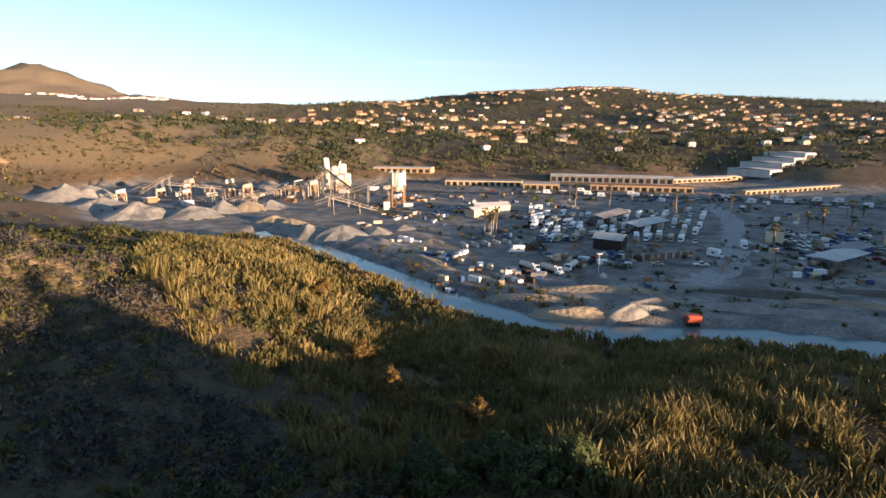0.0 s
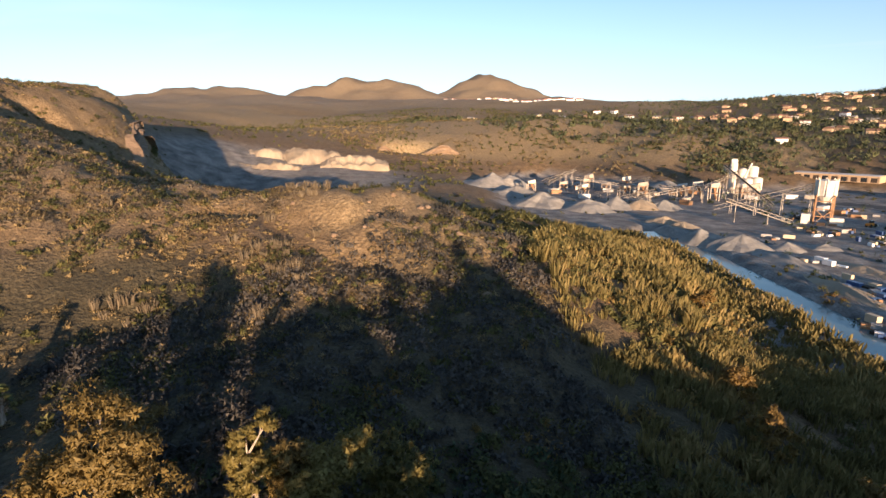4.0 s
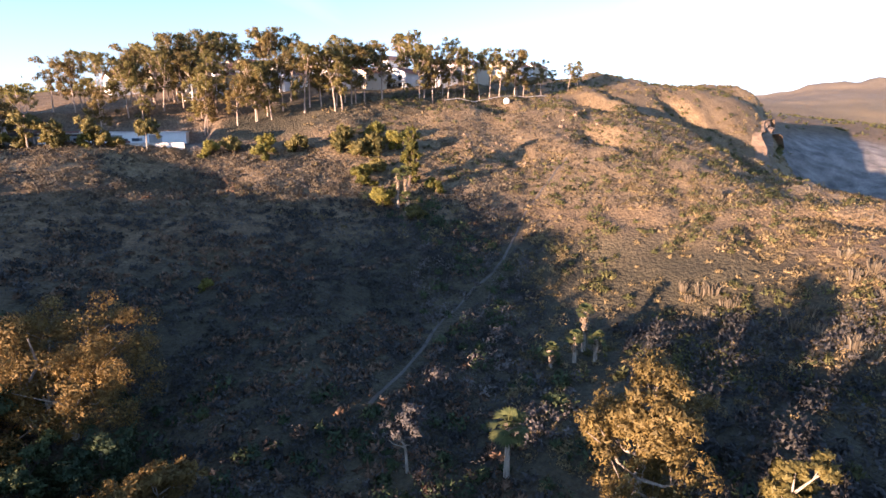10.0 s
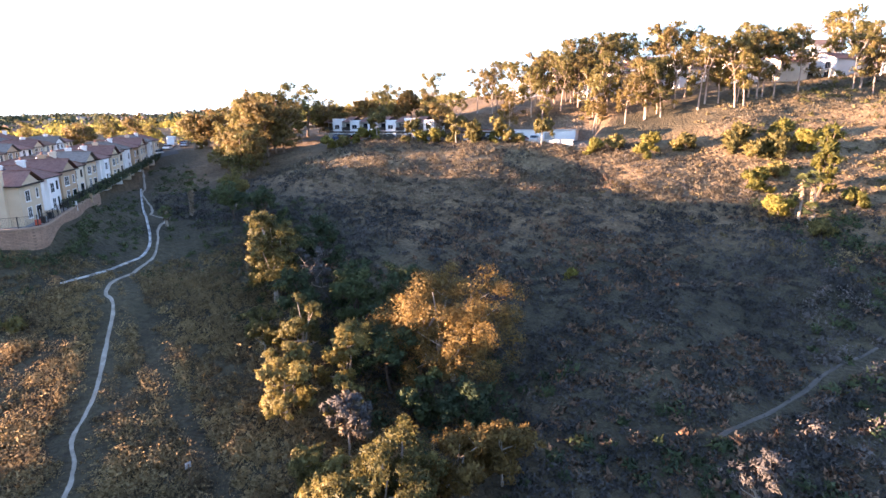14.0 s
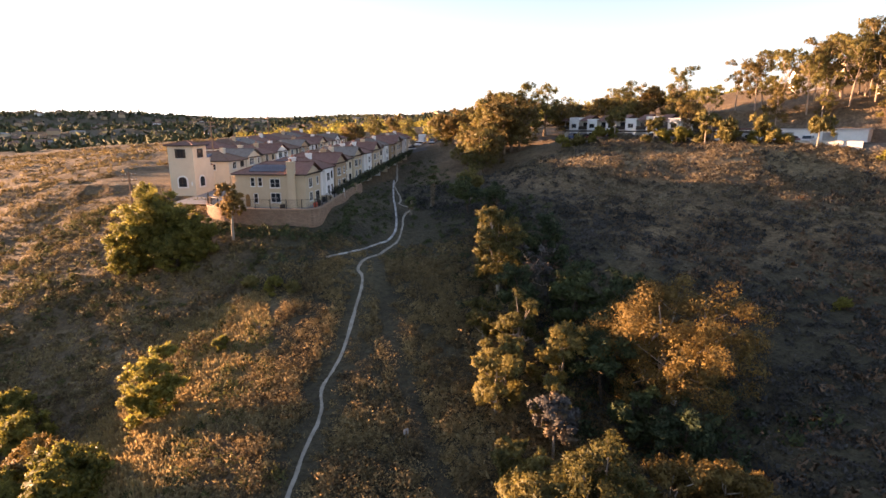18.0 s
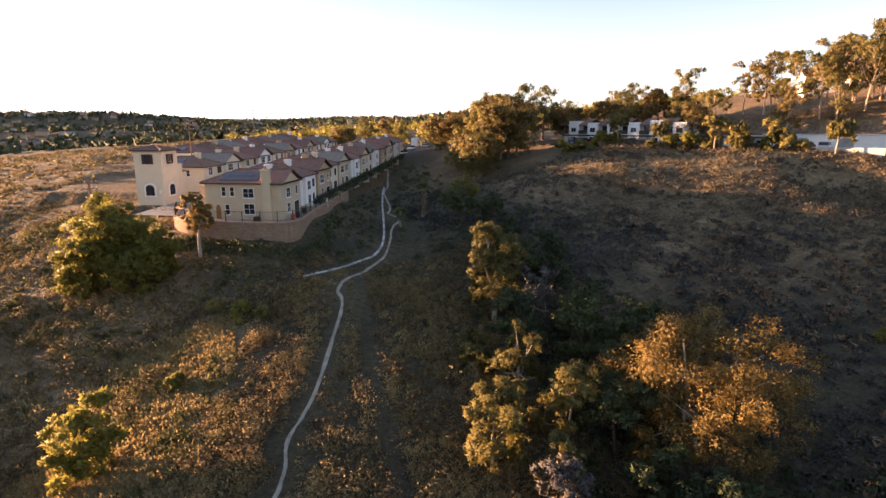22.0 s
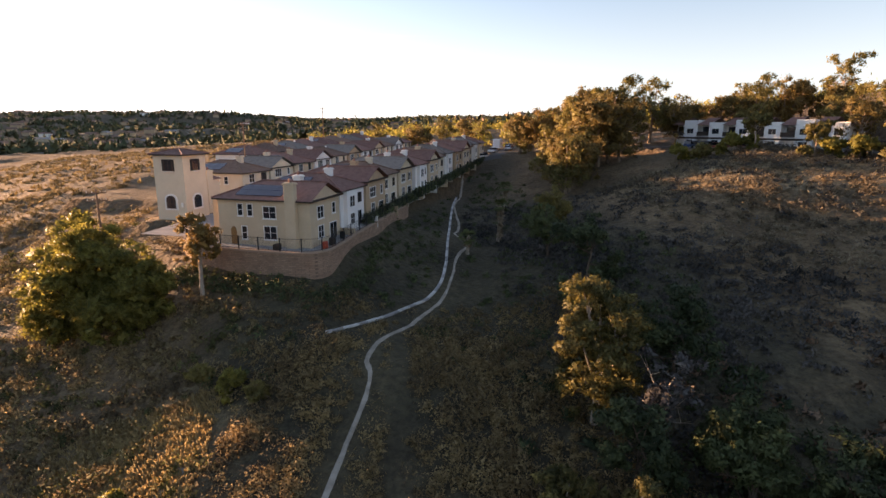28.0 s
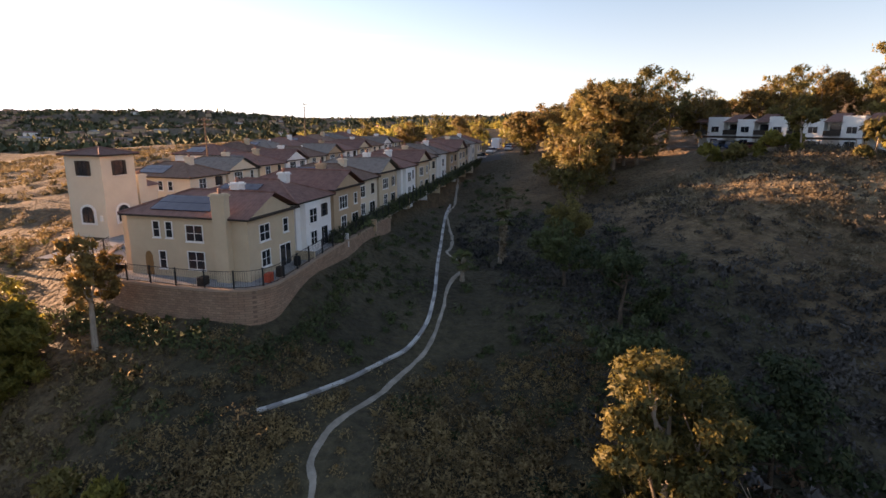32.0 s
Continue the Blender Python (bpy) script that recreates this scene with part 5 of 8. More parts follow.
forms = [form("eucalyptus_tree", 16.5, 4.3, 71 + k, LEAF_GUM if k % 3 else LEAF_OLIVE, "tall eucalyptus with a bare pale trunk and airy crown", "hill eucalyptus", bare=0.34, clumps=34, leaves=46, size=0.27, fill=0.5, tall=0.85, lobes=9, slim=0.55, lean=0.08, bark=BARK_PINK) for k in range(6)]
spots = row_of((-137, -78), (-166, -50), 18, 3.0, 1) + row_of((-172, -44), (-212, -6), 14, 3.5, 2) + row_of((-128, -126), (-142, -84), 20, 4, 3, 0.75, 1.05) + row_of((-150, -104), (-178, -78), 15, 4, 4, 0.9, 1.2) + row_of((-188, -62), (-216, -34), 11, 4, 5, 0.8, 1.2) + row_of((-214, -8), (-240, 18), 8, 3, 6, 0.5, 0.8) + row_of((-152, -124), (-170, -96), 9, 4, 26, 0.9, 1.2)
grove("eucalyptus_tree", forms, spots, "", "")
# round the apartments and the head of the canyon
forms = [form("shade_tree", 16, 5.6, 81 + k, (LEAF_GUM, LEAF_OLIVE, LEAF_RUST)[k % 3], "large full eucalyptus crowding the canyon's rim", "rim trees", bare=0.14, clumps=46, leaves=52, size=0.3, fill=0.7, lobes=12) for k in range(5)]
spots = row_of((-53, -129), (-63, -152), 12, 2.4, 7, 0.55, 0.95) + row_of((-62, -138), (-84, -166), 14, 4, 8, 0.95, 1.3) + row_of((-94, -162), (-126, -146), 11, 4, 9, 0.7, 1.05) + row_of((-56, -170), (-86, -215), 9, 5, 10, 0.7, 1.0) + row_of((-122, -140), (-112, -120), 4, 3, 12, 0.7, 0.9) + row_of((-30, -215), (-60, -235), 6, 4, 13, 0.6, 0.8)
grove("shade_tree", forms, spots, "", "")
forms = [form("rim_shrub", 3.4, 1.9, 91 + k, (LEAF_GREEN, LEAF_GUM)[k % 2], "rounded yellow-green shrub on the car park's bank", "bank shrubs", bare=0.06, clumps=30, leaves=60, size=0.26, lobes=7) for k in range(2)]
spots = [(-96.5, -107, 1.2), (-98.5, -103, 1.0), (-104, -93, 0.9), (-108, -88, 0.8), (-87, -121, 0.9), (-80, -126, 1.1), (-77, -128, 1.0), (-90, -112, 0.7), (-116, -72, 1.1), (-120, -68, 1.3), (-124, -62, 1.2), (-128, -55, 1.4), (-118, -60, 1.1), (-130, -46, 1.2), (-112, -30, 1.3), (-108, -22, 1.1), (-66, -43, 0.55), (-3.2, -69.5, 0.6), (-0.5, -71.5, 0.65), (2, -73.5, 0.6), (5.5, -62, 0.5), (-132, -38, 1.6), (-136, -33, 1.5), (-128, -40, 1.4), (-140, -40, 1.4), (-124, -34, 1.2), (-118, -36, 1.3), (-134, -46, 1.5), (-121, -20, 1.1), (-101, -98, 1.3), (-94, -110, 1.0), (-106, -90, 1.2), (-84, -124, 1.2)]
grove("rim_shrub", forms, spots, "", "")
for k, (x, y, h) in enumerate([(-98, -101, 8), (-92.5, -112, 6.5), (-104.5, -92.5, 7), (-87, -120, 7.5), (-110, -83, 7.5), (-100.5, -97, 6)]):
    make_tree("carpark_tree", h, h * 0.34, 95 + 200 * k, LEAF_GUM, BARK_GUM, "thin tree between the carports", bare=0.35, clumps=26, leaves=44, size=0.28, m=stand(x, y), group="car park trees")
make_tree("column_tree", 18, 1.9, 96, LEAF_GREEN, BARK_DARK, "tall narrow column-shaped tree at the head of the side gully", bare=0.1, clumps=50, leaves=40, size=0.36, lobes=12, m=stand(-122, -26.5), tall=0.25)
# out-of-view trees added on the eastern crest to roughen its shadow edge
forms = [form("shelter_tree", 8, 3, 98 + k, LEAF_DARK, "unseen hilltop tree added to cast shadows from the eastern rise", "eastern trees", bare=0.2, clumps=20, leaves=30, size=0.6) for k in range(2)]
grove("shelter_tree", forms, [(77, -66, 0.5), (79, -58, 0.6), (77, -49, 0.5), (79, -41, 0.6), (78, -33, 0.55), (80, -24, 0.5)], "", "")


# fan palms
def palm(h, seed, m, label, skirt=0.45, r=1.5, fronds=26, group=""):
    g = np.random.default_rng(seed)
    t = thing("fan_palm", m, label, "palm", group)
    b = (g.normal() * 0.04 * h, g.normal() * 0.04 * h)
    part("trunk", Geo().tube([(0, 0, -0.4), (b[0] * 0.4, b[1] * 0.4, h * 0.5), (b[0], b[1], h)], [0.3, 0.22, 0.2], 8), BARK_GUM, t)
    if skirt:
        sk = np.array([(b[0], b[1], h - 0.4 - k * 0.35, 0.75 - 0.07 * k) for k in range(max(3, int(h * skirt / 0.35)))])
        sk[:, 3] = np.maximum(sk[:, 3], 0.4)
        v, f, nv = tufts(sk[:, 0], sk[:, 1], sk[:, 2], sk[:, 3], sk[:, 3] * 0.9, 34, 0.3, seed, -0.4, -1.0)
        part("skirt", fast_mesh("skirt", v, f, normals=nv), PALM_SKIRT, t, "hanging dead brown fronds")
    leafy = Geo()
    for i in range(fronds):
        a, e = g.uniform(0, 2 * math.pi), g.uniform(-0.5, 1.2)
        way = Vector((math.cos(a) * math.cos(e), math.sin(a) * math.cos(e), math.sin(e)))
        base = Vector((b[0], b[1], h))
        mid, side = base + way * r * 0.55, way.cross(Vector((0, 0, 1))).normalized()
        up = side.cross(way)
        leafy.tube([tuple(base), tuple(mid)], [0.03, 0.02], 3)
        for j in range(9):
            q = (j - 4) / 4 * 1.25
            tip = mid + (way * math.cos(q) + side * math.sin(q)) * r * 0.6 - up * 0.0 - Vector((0, 0, 0.18 * r))
            k = len(leafy.v)
            s2 = (way * -math.sin(q) + side * math.cos(q)) * 0.07 * r
            half = mid.lerp(tip, 0.5)
            leafy.v += [tuple(mid), tuple(half + s2), tuple(tip), tuple(half - s2)]
            leafy.f.append((k, k + 1, k + 2, k + 3))
    part("fronds", leafy, LEAF_PALM, t)
    return t


for n, (x, y, h, r, sk) in enumerate([(-69.3, 9.0, 5.6, 1.3, 0.5), (-65.4, 7.6, 3.4, 1.2, 0.6), (-66.2, 10.2, 3.2, 1.2, 0.6), (-63, 4.5, 2.4, 1.2, 0.6), (-41.7, 0.2, 4.8, 1.7, 0.4), (-114.5, -24.8, 7.6, 1.7, 0.6), (-113.2, -26.8, 7.2, 1.7, 0.6), (-111, -24.6, 3.4, 1.6, 0.4), (-115, -27.8, 3.0, 1.6, 0.4), (-33, -105, 5.6, 1.5, 0.85), (-40, -126, 4.0, 1.5, 0.7), (-27, -99, 2.4, 1.4, 0.4)]):
    palm(h, 110 + n, stand(x, y), "shaggy fan palm with a skirt of dead fronds", sk, r)
# signpost
sg = thing("trail_sign", stand(-10.6, -39.4, 12), "small square trail sign on a thin wooden post", "sign")
part("post", Geo().box(-0.05, 0.05, -0.05, 0.05, -0.3, 1.7, 0.01), POLE_WOOD, sg)
part("panel", Geo().box(-0.24, 0.24, -0.08, -0.052, 1.35, 1.85), CONC_GREY, sg)
# boulders on the western hill and scattered rocks
g = np.random.default_rng(33)


def boulder(x, y, r, seed):
    bm = bmesh.new()
    bmesh.ops.create_icosphere(bm, subdivisions=2, radius=r)
    for v in bm.verts:
        v.co *= 1 + 0.28 * noise.noise(v.co / r * 1.3 + Vector((seed * 3.7, 0, 0)))
        v.co.z *= 0.75
    o = part("boulder", bm, ROCK)
    o.matrix_world = pose(x, y, g1(x, y) + 0.15 * r, 0, 0, seed * 50)
    return tagged(o, "weathered tan boulder on the dry slope", "rock", "hillside boulders")


for k in range(26):
    boulder(-150 + g.normal() * 5, -12 + g.normal() * 6, g.uniform(0.25, 0.7), k)
for k in range(18):
    boulder(-172 + g.normal() * 8, 14 + g.normal() * 5, g.uniform(0.3, 0.9), 40 + k)
for k in range(14):
    boulder(-74 + g.normal() * 8, 78 + g.normal() * 6, g.uniform(0.3, 0.9), 70 + k)


# ---- the houses on the mesa ----
HOUSE_AXES = Matrix(((AX_U.x, AX_V.x, 0, 0), (AX_U.y, AX_V.y, 0, 0), (0, 0, 1, 0), (0, 0, 0, 1)))


def house_pose(u, v):
    return Matrix.Translation(at_uv(u, v, float(pad_z(np.float64(u))))) @ HOUSE_AXES


def roof_mesh(name, faces):
    """Roof planes with tile coordinates: across the slope, and up it."""
    me = bpy.data.meshes.new(name)
    pts = [tuple(p) for f in faces for p in f]
    k, idx = 0, []
    for f in faces:
        idx.append(tuple(range(k, k + len(f))))
        k += len(f)
    me.from_pydata(pts, [], idx)
    me.update()
    uv = me.uv_layers.new(name="UVMap")
    for poly in me.polygons:
        n = poly.normal
        across = Vector((0, 0, 1)).cross(n)
        across = across.normalized() if across.length > 0.01 else Vector((1, 0, 0))
        up = n.cross(across)
        for li in poly.loop_indices:
            p = me.vertices[me.loops[li].vertex_index].co
            uv.data[li].uv = (p.dot(across), p.dot(up))
    return me


def hip_roof(parent, x0, x1, y0, y1, z, rise, tile, gable0=False, gable1=False, over=0.45, along="y", caps=True):
    """A tiled roof with its ridge along y (or x): hipped or gabled at each end, with an eaves board, ridge and hip tiles."""
    if along == "x":
        a0, a1, b0, b1 = x0 - over, x1 + over, y0 - over, y1 + over
    else:
        a0, a1, b0, b1 = y0 - over, y1 + over, x0 - over, x1 + over
    c, half = (b0 + b1) / 2, (b1 - b0) / 2
    inset = min(half, (a1 - a0) / 2 - 0.01)
    r0, r1 = a0 + (0.0 if gable0 else inset), a1 - (0.0 if gable1 else inset)
    put = (lambda a, b, h: Vector((a, b, h))) if along == "x" else (lambda a, b, h: Vector((b, a, h)))
    e = z
    P = dict(A=put(a0, b0, e), B=put(a1, b0, e), C=put(a1, b1, e), D=put(a0, b1, e), R=put(r0, c, e + rise), S=put(r1, c, e + rise))
    planes = [[P["A"], P["B"], P["S"], P["R"]], [P["C"], P["D"], P["R"], P["S"]]]
    if not gable0:
        planes.append([P["D"], P["A"], P["R"]])
    if not gable1:
        planes.append([P["B"], P["C"], P["S"]])
    if along == "y":
        planes = [list(reversed(f)) for f in planes]
    roof = part("roof", roof_mesh("roof", planes), tile, parent)
    board = Geo()
    lo = [put(a0, b0, e - 0.16), put(a1, b0, e - 0.16), put(a1, b1, e - 0.16), put(a0, b1, e - 0.16)]
    hi = [p + Vector((0, 0, 0.15)) for p in lo]
    board.add([tuple(p) for p in lo + hi], [(0, 1, 5, 4), (1, 2, 6, 5), (2, 3, 7, 6), (3, 0, 4, 7), (3, 2, 1, 0), (4, 5, 6, 7)])
    part("eaves_board", board, DARK_WOOD, roof)
    if caps:
        g = Geo()
        lines = [(P["R"], P["S"])] + ([] if gable0 else [(P["A"], P["R"]), (P["D"], P["R"])]) + ([] if gable1 else [(P["B"], P["S"]), (P["C"], P["S"])])
        for p, q in lines:
            if (q - p).length > 0.1:
                g.tube([tuple(p + Vector((0, 0, 0.03))), tuple(q + Vector((0, 0, 0.03)))], [0.11, 0.11], 6)
        part("ridge_tiles", g, tile, roof)
    return roof, P


def on_face(face, a, b, z0, z1, d0, d1):
    """A box on a wall: face 'x' (front, facing -x) or 'y' (side, facing -y), between a and b, d0 to d1 out from it."""
    return (-d1, -d0, a, b, z0, z1) if face == "x" else (a, b, -d1, -d0, z0, z1)


def window(parent, face, a, z, w, h, off=0.0, panes=2, arch=False, dark=False, name="window"):
    """A window with trim, frame bars and separate panes."""
    m = DARK_WOOD if dark else TRIM
    fr = Geo()
    t = 0.07
    for q in ((a - w / 2 - t, a - w / 2, z - t, z + h + t), (a + w / 2, a + w / 2 + t, z - t, z + h + t), (a - w / 2, a + w / 2, z + h, z + h + t), (a - w / 2, a + w / 2, z - t, z)):
        fr.box(*on_face(face, *q, off - 0.02, off + 0.07))
    win = part(name, fr, m, parent)
    n = panes
    for k in range(n):
        p0, p1 = a - w / 2 + w * k / n, a - w / 2 + w * (k + 1) / n
        part("pane", Geo().box(*on_face(face, p0 + 0.025, p1 - 0.025, z + 0.01, z + h - 0.01, off - 0.01, off + 0.02)), GLASS, win)
    bars = Geo()
    for k in range(1, n):
        p = a - w / 2 + w * k / n
        bars.box(*on_face(face, p - 0.025, p + 0.025, z, z + h, off - 0.01, off + 0.05))
    bars.box(*on_face(face, a - w / 2, a + w / 2, z + h * 0.5 - 0.02, z + h * 0.5 + 0.02, off - 0.01, off + 0.045))
    part("glazing_bars", bars, m, win)
    if not arch:
        part("sill", Geo().box(*on_face(face, a - w / 2 - 0.12, a + w / 2 + 0.12, z - t - 0.08, z - t, off - 0.02, off + 0.13)), TRIM, win)
    return win


def chimney(parent, x, y, z0, z1, w, d, m):
    g = Geo().box(x - w / 2, x + w / 2, y - d / 2, y + d / 2, z0, z1, 0.02)
    c = part("chimney", g, m, parent)
    part("cap", Geo().box(x - w / 2 - 0.1, x + w / 2 + 0.1, y - d / 2 - 0.1, y + d / 2 + 0.1, z1 - 0.25, z1 - 0.1, 0.02), m, c)
    for s in (-0.22, 0.22):
        part("pot", Geo().tube([(x + s * w, y + s * d * 0.5, z1 - 0.02), (x + s * w, y + s * d * 0.5, z1 + 0.4)], [0.14, 0.11], 8), TILE_RED, c)
    return c


def finial(parent, x, y, z):
    part("roof_vent", Geo().tube([(x, y, z - 0.4), (x, y, z + 0.1), (x, y, z + 0.2), (x, y, z + 0.9)], [0.32, 0.32, 0.42, 0.02], 8), TRIM, parent, "white pointed roof vent")


def solar(parent, P, x0, slope, y0, y1, s0, s1):
    """Dark panels lying on the roof plane that faces -x."""
    n = max(2, int((y1 - y0) / 1.05))
    for k in range(n):
        for r in range(2):
            a, b = s0 + (s1 - s0) * r / 2 + 0.03, s0 + (s1 - s0) * (r + 1) / 2 - 0.03
            ya, yb = y0 + (y1 - y0) * k / n + 0.02, y0 + (y1 - y0) * (k + 1) / n - 0.02
            z = lambda s: P + slope * s
            g = Geo().add([(x0 + a, ya, z(a) + 0.12), (x0 + b, ya, z(b) + 0.12), (x0 + b, yb, z(b) + 0.12), (x0 + a, yb, z(a) + 0.12), (x0 + a, ya, z(a) + 0.06), (x0 + b, ya, z(b) + 0.06), (x0 + b, yb, z(b) + 0.06), (x0 + a, yb, z(a) + 0.06)],
                          [(0, 1, 2, 3), (7, 6, 5, 4), (0, 4, 5, 1), (1, 5, 6, 2), (2, 6, 7, 3), (3, 7, 4, 0)])
            part("solar_panel", g, SOLAR, parent, "dark blue solar panel on the tiles")


def town_house(u, v, w, d, stucco, tile, kind, seed, near=True, eave=5.25, label=""):
    """A two-storey attached house: its side to the canyon, its ridge across the row."""
    g = np.random.default_rng(seed)
    h = thing("town_house", house_pose(u, v), label, "house", "town houses on the mesa")
    part("wall", Geo().box(0, w, 0, d, -1.0, eave), stucco, h)
    rise = 0.5 * min(w / 2 + 0.45, 4.6) * 0.82
    gab = kind in ("gable", "end")
    hip_roof(h, 0, w, 0, d, eave + 0.16, rise, tile, gable0=gab)
    if gab:
        part("gable", Geo().prism([(0.02, eave), (w - 0.02, eave), (w / 2, eave + rise - 0.12)], 1, 0.0, 0.22), stucco, h)
    if kind == "white":
        bay = part("bay", Geo().box(w * 0.12, w * 0.55, -0.55, 0.02, -1.0, eave - 0.02), stucco, h)
        o = 0.55
    else:
        o = 0.0
    # windows to the canyon
    a = w * 0.32
    window(h, "y", a, 3.15, 1.5 if kind != "gable" else 2.1, 1.35, o, 2 if kind != "gable" else 3)
    window(h, "y", w * 0.78, 3.3, 0.8, 1.2, 0.0, 1, dark=(seed % 2 == 0))
    if seed % 3 == 0:
        for s in (-0.62, 0.62):
            part("shutter", Geo().box(*on_face("y", w * 0.78 + s - 0.2, w * 0.78 + s + 0.2, 3.25, 4.55, 0.01, 0.06)), DARK_WOOD, h)
    door = part("patio_door", Geo().box(*on_face("y", w * 0.62, w * 0.62 + 1.9, 0.05, 2.25, 0.0, 0.05)), TRIM, h)
    for k in range(2):
        part("pane", Geo().box(*on_face("y", w * 0.62 + 0.08 + 0.92 * k, w * 0.62 + 0.9 + 0.92 * k, 0.15, 2.15, 0.03, 0.07)), GLASS, door)
    window(h, "y", a, 0.9, 1.3, 1.35, o, 2)
    if near or seed % 2:
        chimney(h, w * 0.55, d * 0.3, eave, eave + rise + 0.9, 0.9, 0.9, STUCCO_WHITE if seed % 4 == 1 else stucco)
    if seed % 3 == 1:
        finial(h, w * 0.8, d * 0.42, eave + rise * 0.75)
    if seed % 2 == 0:
        slope = rise / (w / 2 + 0.45)
        solar(h, eave + 0.16, -0.45, slope, d * 0.42, d * 0.8, 0.9, 3.1)
    # patio with low party wall
    part("patio_wall", Geo().box(w - 0.12, w + 0.06, -2.0, 0.0, -0.4, 1.1), stucco, h)
    return h, rise


SHADES = [STUCCO_TAN, STUCCO_WHITE, STUCCO_BROWN, STUCCO_CREAM]
WORDS = {STUCCO_TAN: "tan", STUCCO_WHITE: "white", STUCCO_BROWN: "brown", STUCCO_CREAM: "cream"}
TILES = [TILE_RED, TILE_RED, TILE_BROWN, TILE_GREY]

# the end house, with its blank long front
hA, rA = town_house(0, 0, 7.6, 11.6, STUCCO_TAN, TILE_RED, "end", 5, eave=5.2, label="tan stucco end town house with red tile roof and solar panels")
chimney(hA, -0.35, 2.1, -1, 7.4, 0.7, 1.25, STUCCO_TAN)
for a, z, w, n in ((5.0, 3.25, 1.55, 2), (7.45, 3.45, 0.6, 1), (8.7, 3.45, 0.6, 1), (5.0, 0.85, 1.55, 2), (8.3, 0.75, 0.62, 1)):
    window(hA, "x", a, z, w, 1.3 if z > 3 else 1.45, 0.0, n)
part("arched_door", Geo().prism([(9.35, 0), (10.05, 0), (10.05, 1.75), (9.9, 2.05), (9.7, 2.15), (9.5, 2.05), (9.35, 1.75)], 0, -0.06, 0.02), DOOR_WOOD, hA, "arched wooden door")
part("wing", Geo().box(0.7, 6.8, 11.6, 12.8, -1, 5.0), STUCCO_TAN, hA)
solar(hA, 5.36, -0.45, rA / 4.25, 3.6, 9.4, 0.7, 3.0)
for n in range(13):
    st = [STUCCO_WHITE, STUCCO_BROWN, STUCCO_CREAM, STUCCO_TAN, STUCCO_WHITE, STUCCO_TAN, STUCCO_CREAM, STUCCO_WHITE, STUCCO_BROWN, STUCCO_CREAM, STUCCO_TAN, STUCCO_WHITE, STUCCO_CREAM][n]
    kind = "white" if st is STUCCO_WHITE else ("gable" if n % 2 else "hip")
    town_house(7.9 + 8.1 * n, (0.0, -0.2, 0.7, 0.5)[n % 4], 7.7, 11.4, st, TILES[n % 4], kind, 6 + n, n < 6, 5.2 + (0.15 if n % 2 else 0), label=WORDS[st] + " stucco row house with clay tile roof facing the canyon")
for n in range(11):
    st = [STUCCO_CREAM, STUCCO_CREAM, STUCCO_TAN, STUCCO_WHITE, STUCCO_CREAM, STUCCO_BROWN, STUCCO_WHITE, STUCCO_TAN, STUCCO_CREAM, STUCCO_WHITE, STUCCO_TAN][n]
    town_house(26.0 + 8.6 * n, 25.6, 8.0, 11.0, st, TILES[(n + 2) % 4], "gable" if n % 2 else "hip", 30 + n, n < 4, 4.7, label=WORDS[st] + " stucco row house with clay tile roof on the inner street")
for n in range(8):
    st = SHADES[(n * 3 + 1) % 4]
    town_house(58.0 + 9.6 * n, 43.5, 8.6, 10.5, st, TILES[(n + 1) % 4], "hip", 50 + n, False, 4.9, label=WORDS[st] + " stucco house with tile roof at the back of the mesa")
h2 = [o for o in bpy.data.objects if o.name.startswith("town_house")][14]
for a, w, n in ((3.2, 0.7, 1), (4.8, 0.7, 1), (7.6, 1.6, 2)):
    window(h2, "x", a, 3.0, w, 1.2, 0.0, n)

# the tower
tw = thing("tower_house", house_pose(10.6, 24.4), "cream stucco three-storey tower house with arched windows and tile roof", "house")
part("wall", Geo().box(0, 4.7, 0, 4.8, -2.5, 9.0), STUCCO_CREAM, tw)
hip_roof(tw, 0, 4.7, 0, 4.8, 9.15, 0.7, TILE_RED, over=0.45)
part("link", Geo().box(4.5, 9.5, 1.4, 4.4, -1.0, 5.0), STUCCO_CREAM, tw)
part("link_roof", roof_mesh("link_roof", [[Vector((4.6, 1.0, 5.05)), Vector((9.9, 1.0, 5.05)), Vector((9.9, 4.8, 5.9)), Vector((4.6, 4.8, 5.9))]]), TILE_RED, tw)
chimney(tw, 6.2, 1.0, -1, 6.6, 1.3, 1.0, STUCCO_CREAM)


def arched(face, a, z, w, h):
    """A round-headed window with a broad pale surround."""
    def arc(r, z0):
        return [(a - r, z0)] + [(a - r * math.cos(t), z + h + r * math.sin(t) * 0.8) for t in np.linspace(0, math.pi, 9)] + [(a + r, z0)]
    ax = 0 if face == "x" else 1
    s = part("arched_window", Geo().prism(arc(w / 2 + 0.38, z - 0.3), ax, -0.1, 0.02), TRIM, tw, "arched window with broad white surround")
    part("frame", Geo().prism(arc(w / 2 + 0.08, z - 0.06), ax, -0.14, -0.08), DARK_WOOD, s)
    part("pane", Geo().prism(arc(w / 2 - 0.05, z), ax, -0.16, -0.12), GLASS, s)
    part("glazing_bar", Geo().box(*on_face(face, a - 0.03, a + 0.03, z, z + h + w * 0.38, 0.15, 0.19)).box(*on_face(face, a - w / 2, a + w / 2, z + h * 0.5 - 0.03, z + h * 0.5 + 0.03, 0.15, 0.19)), DARK_WOOD, s)


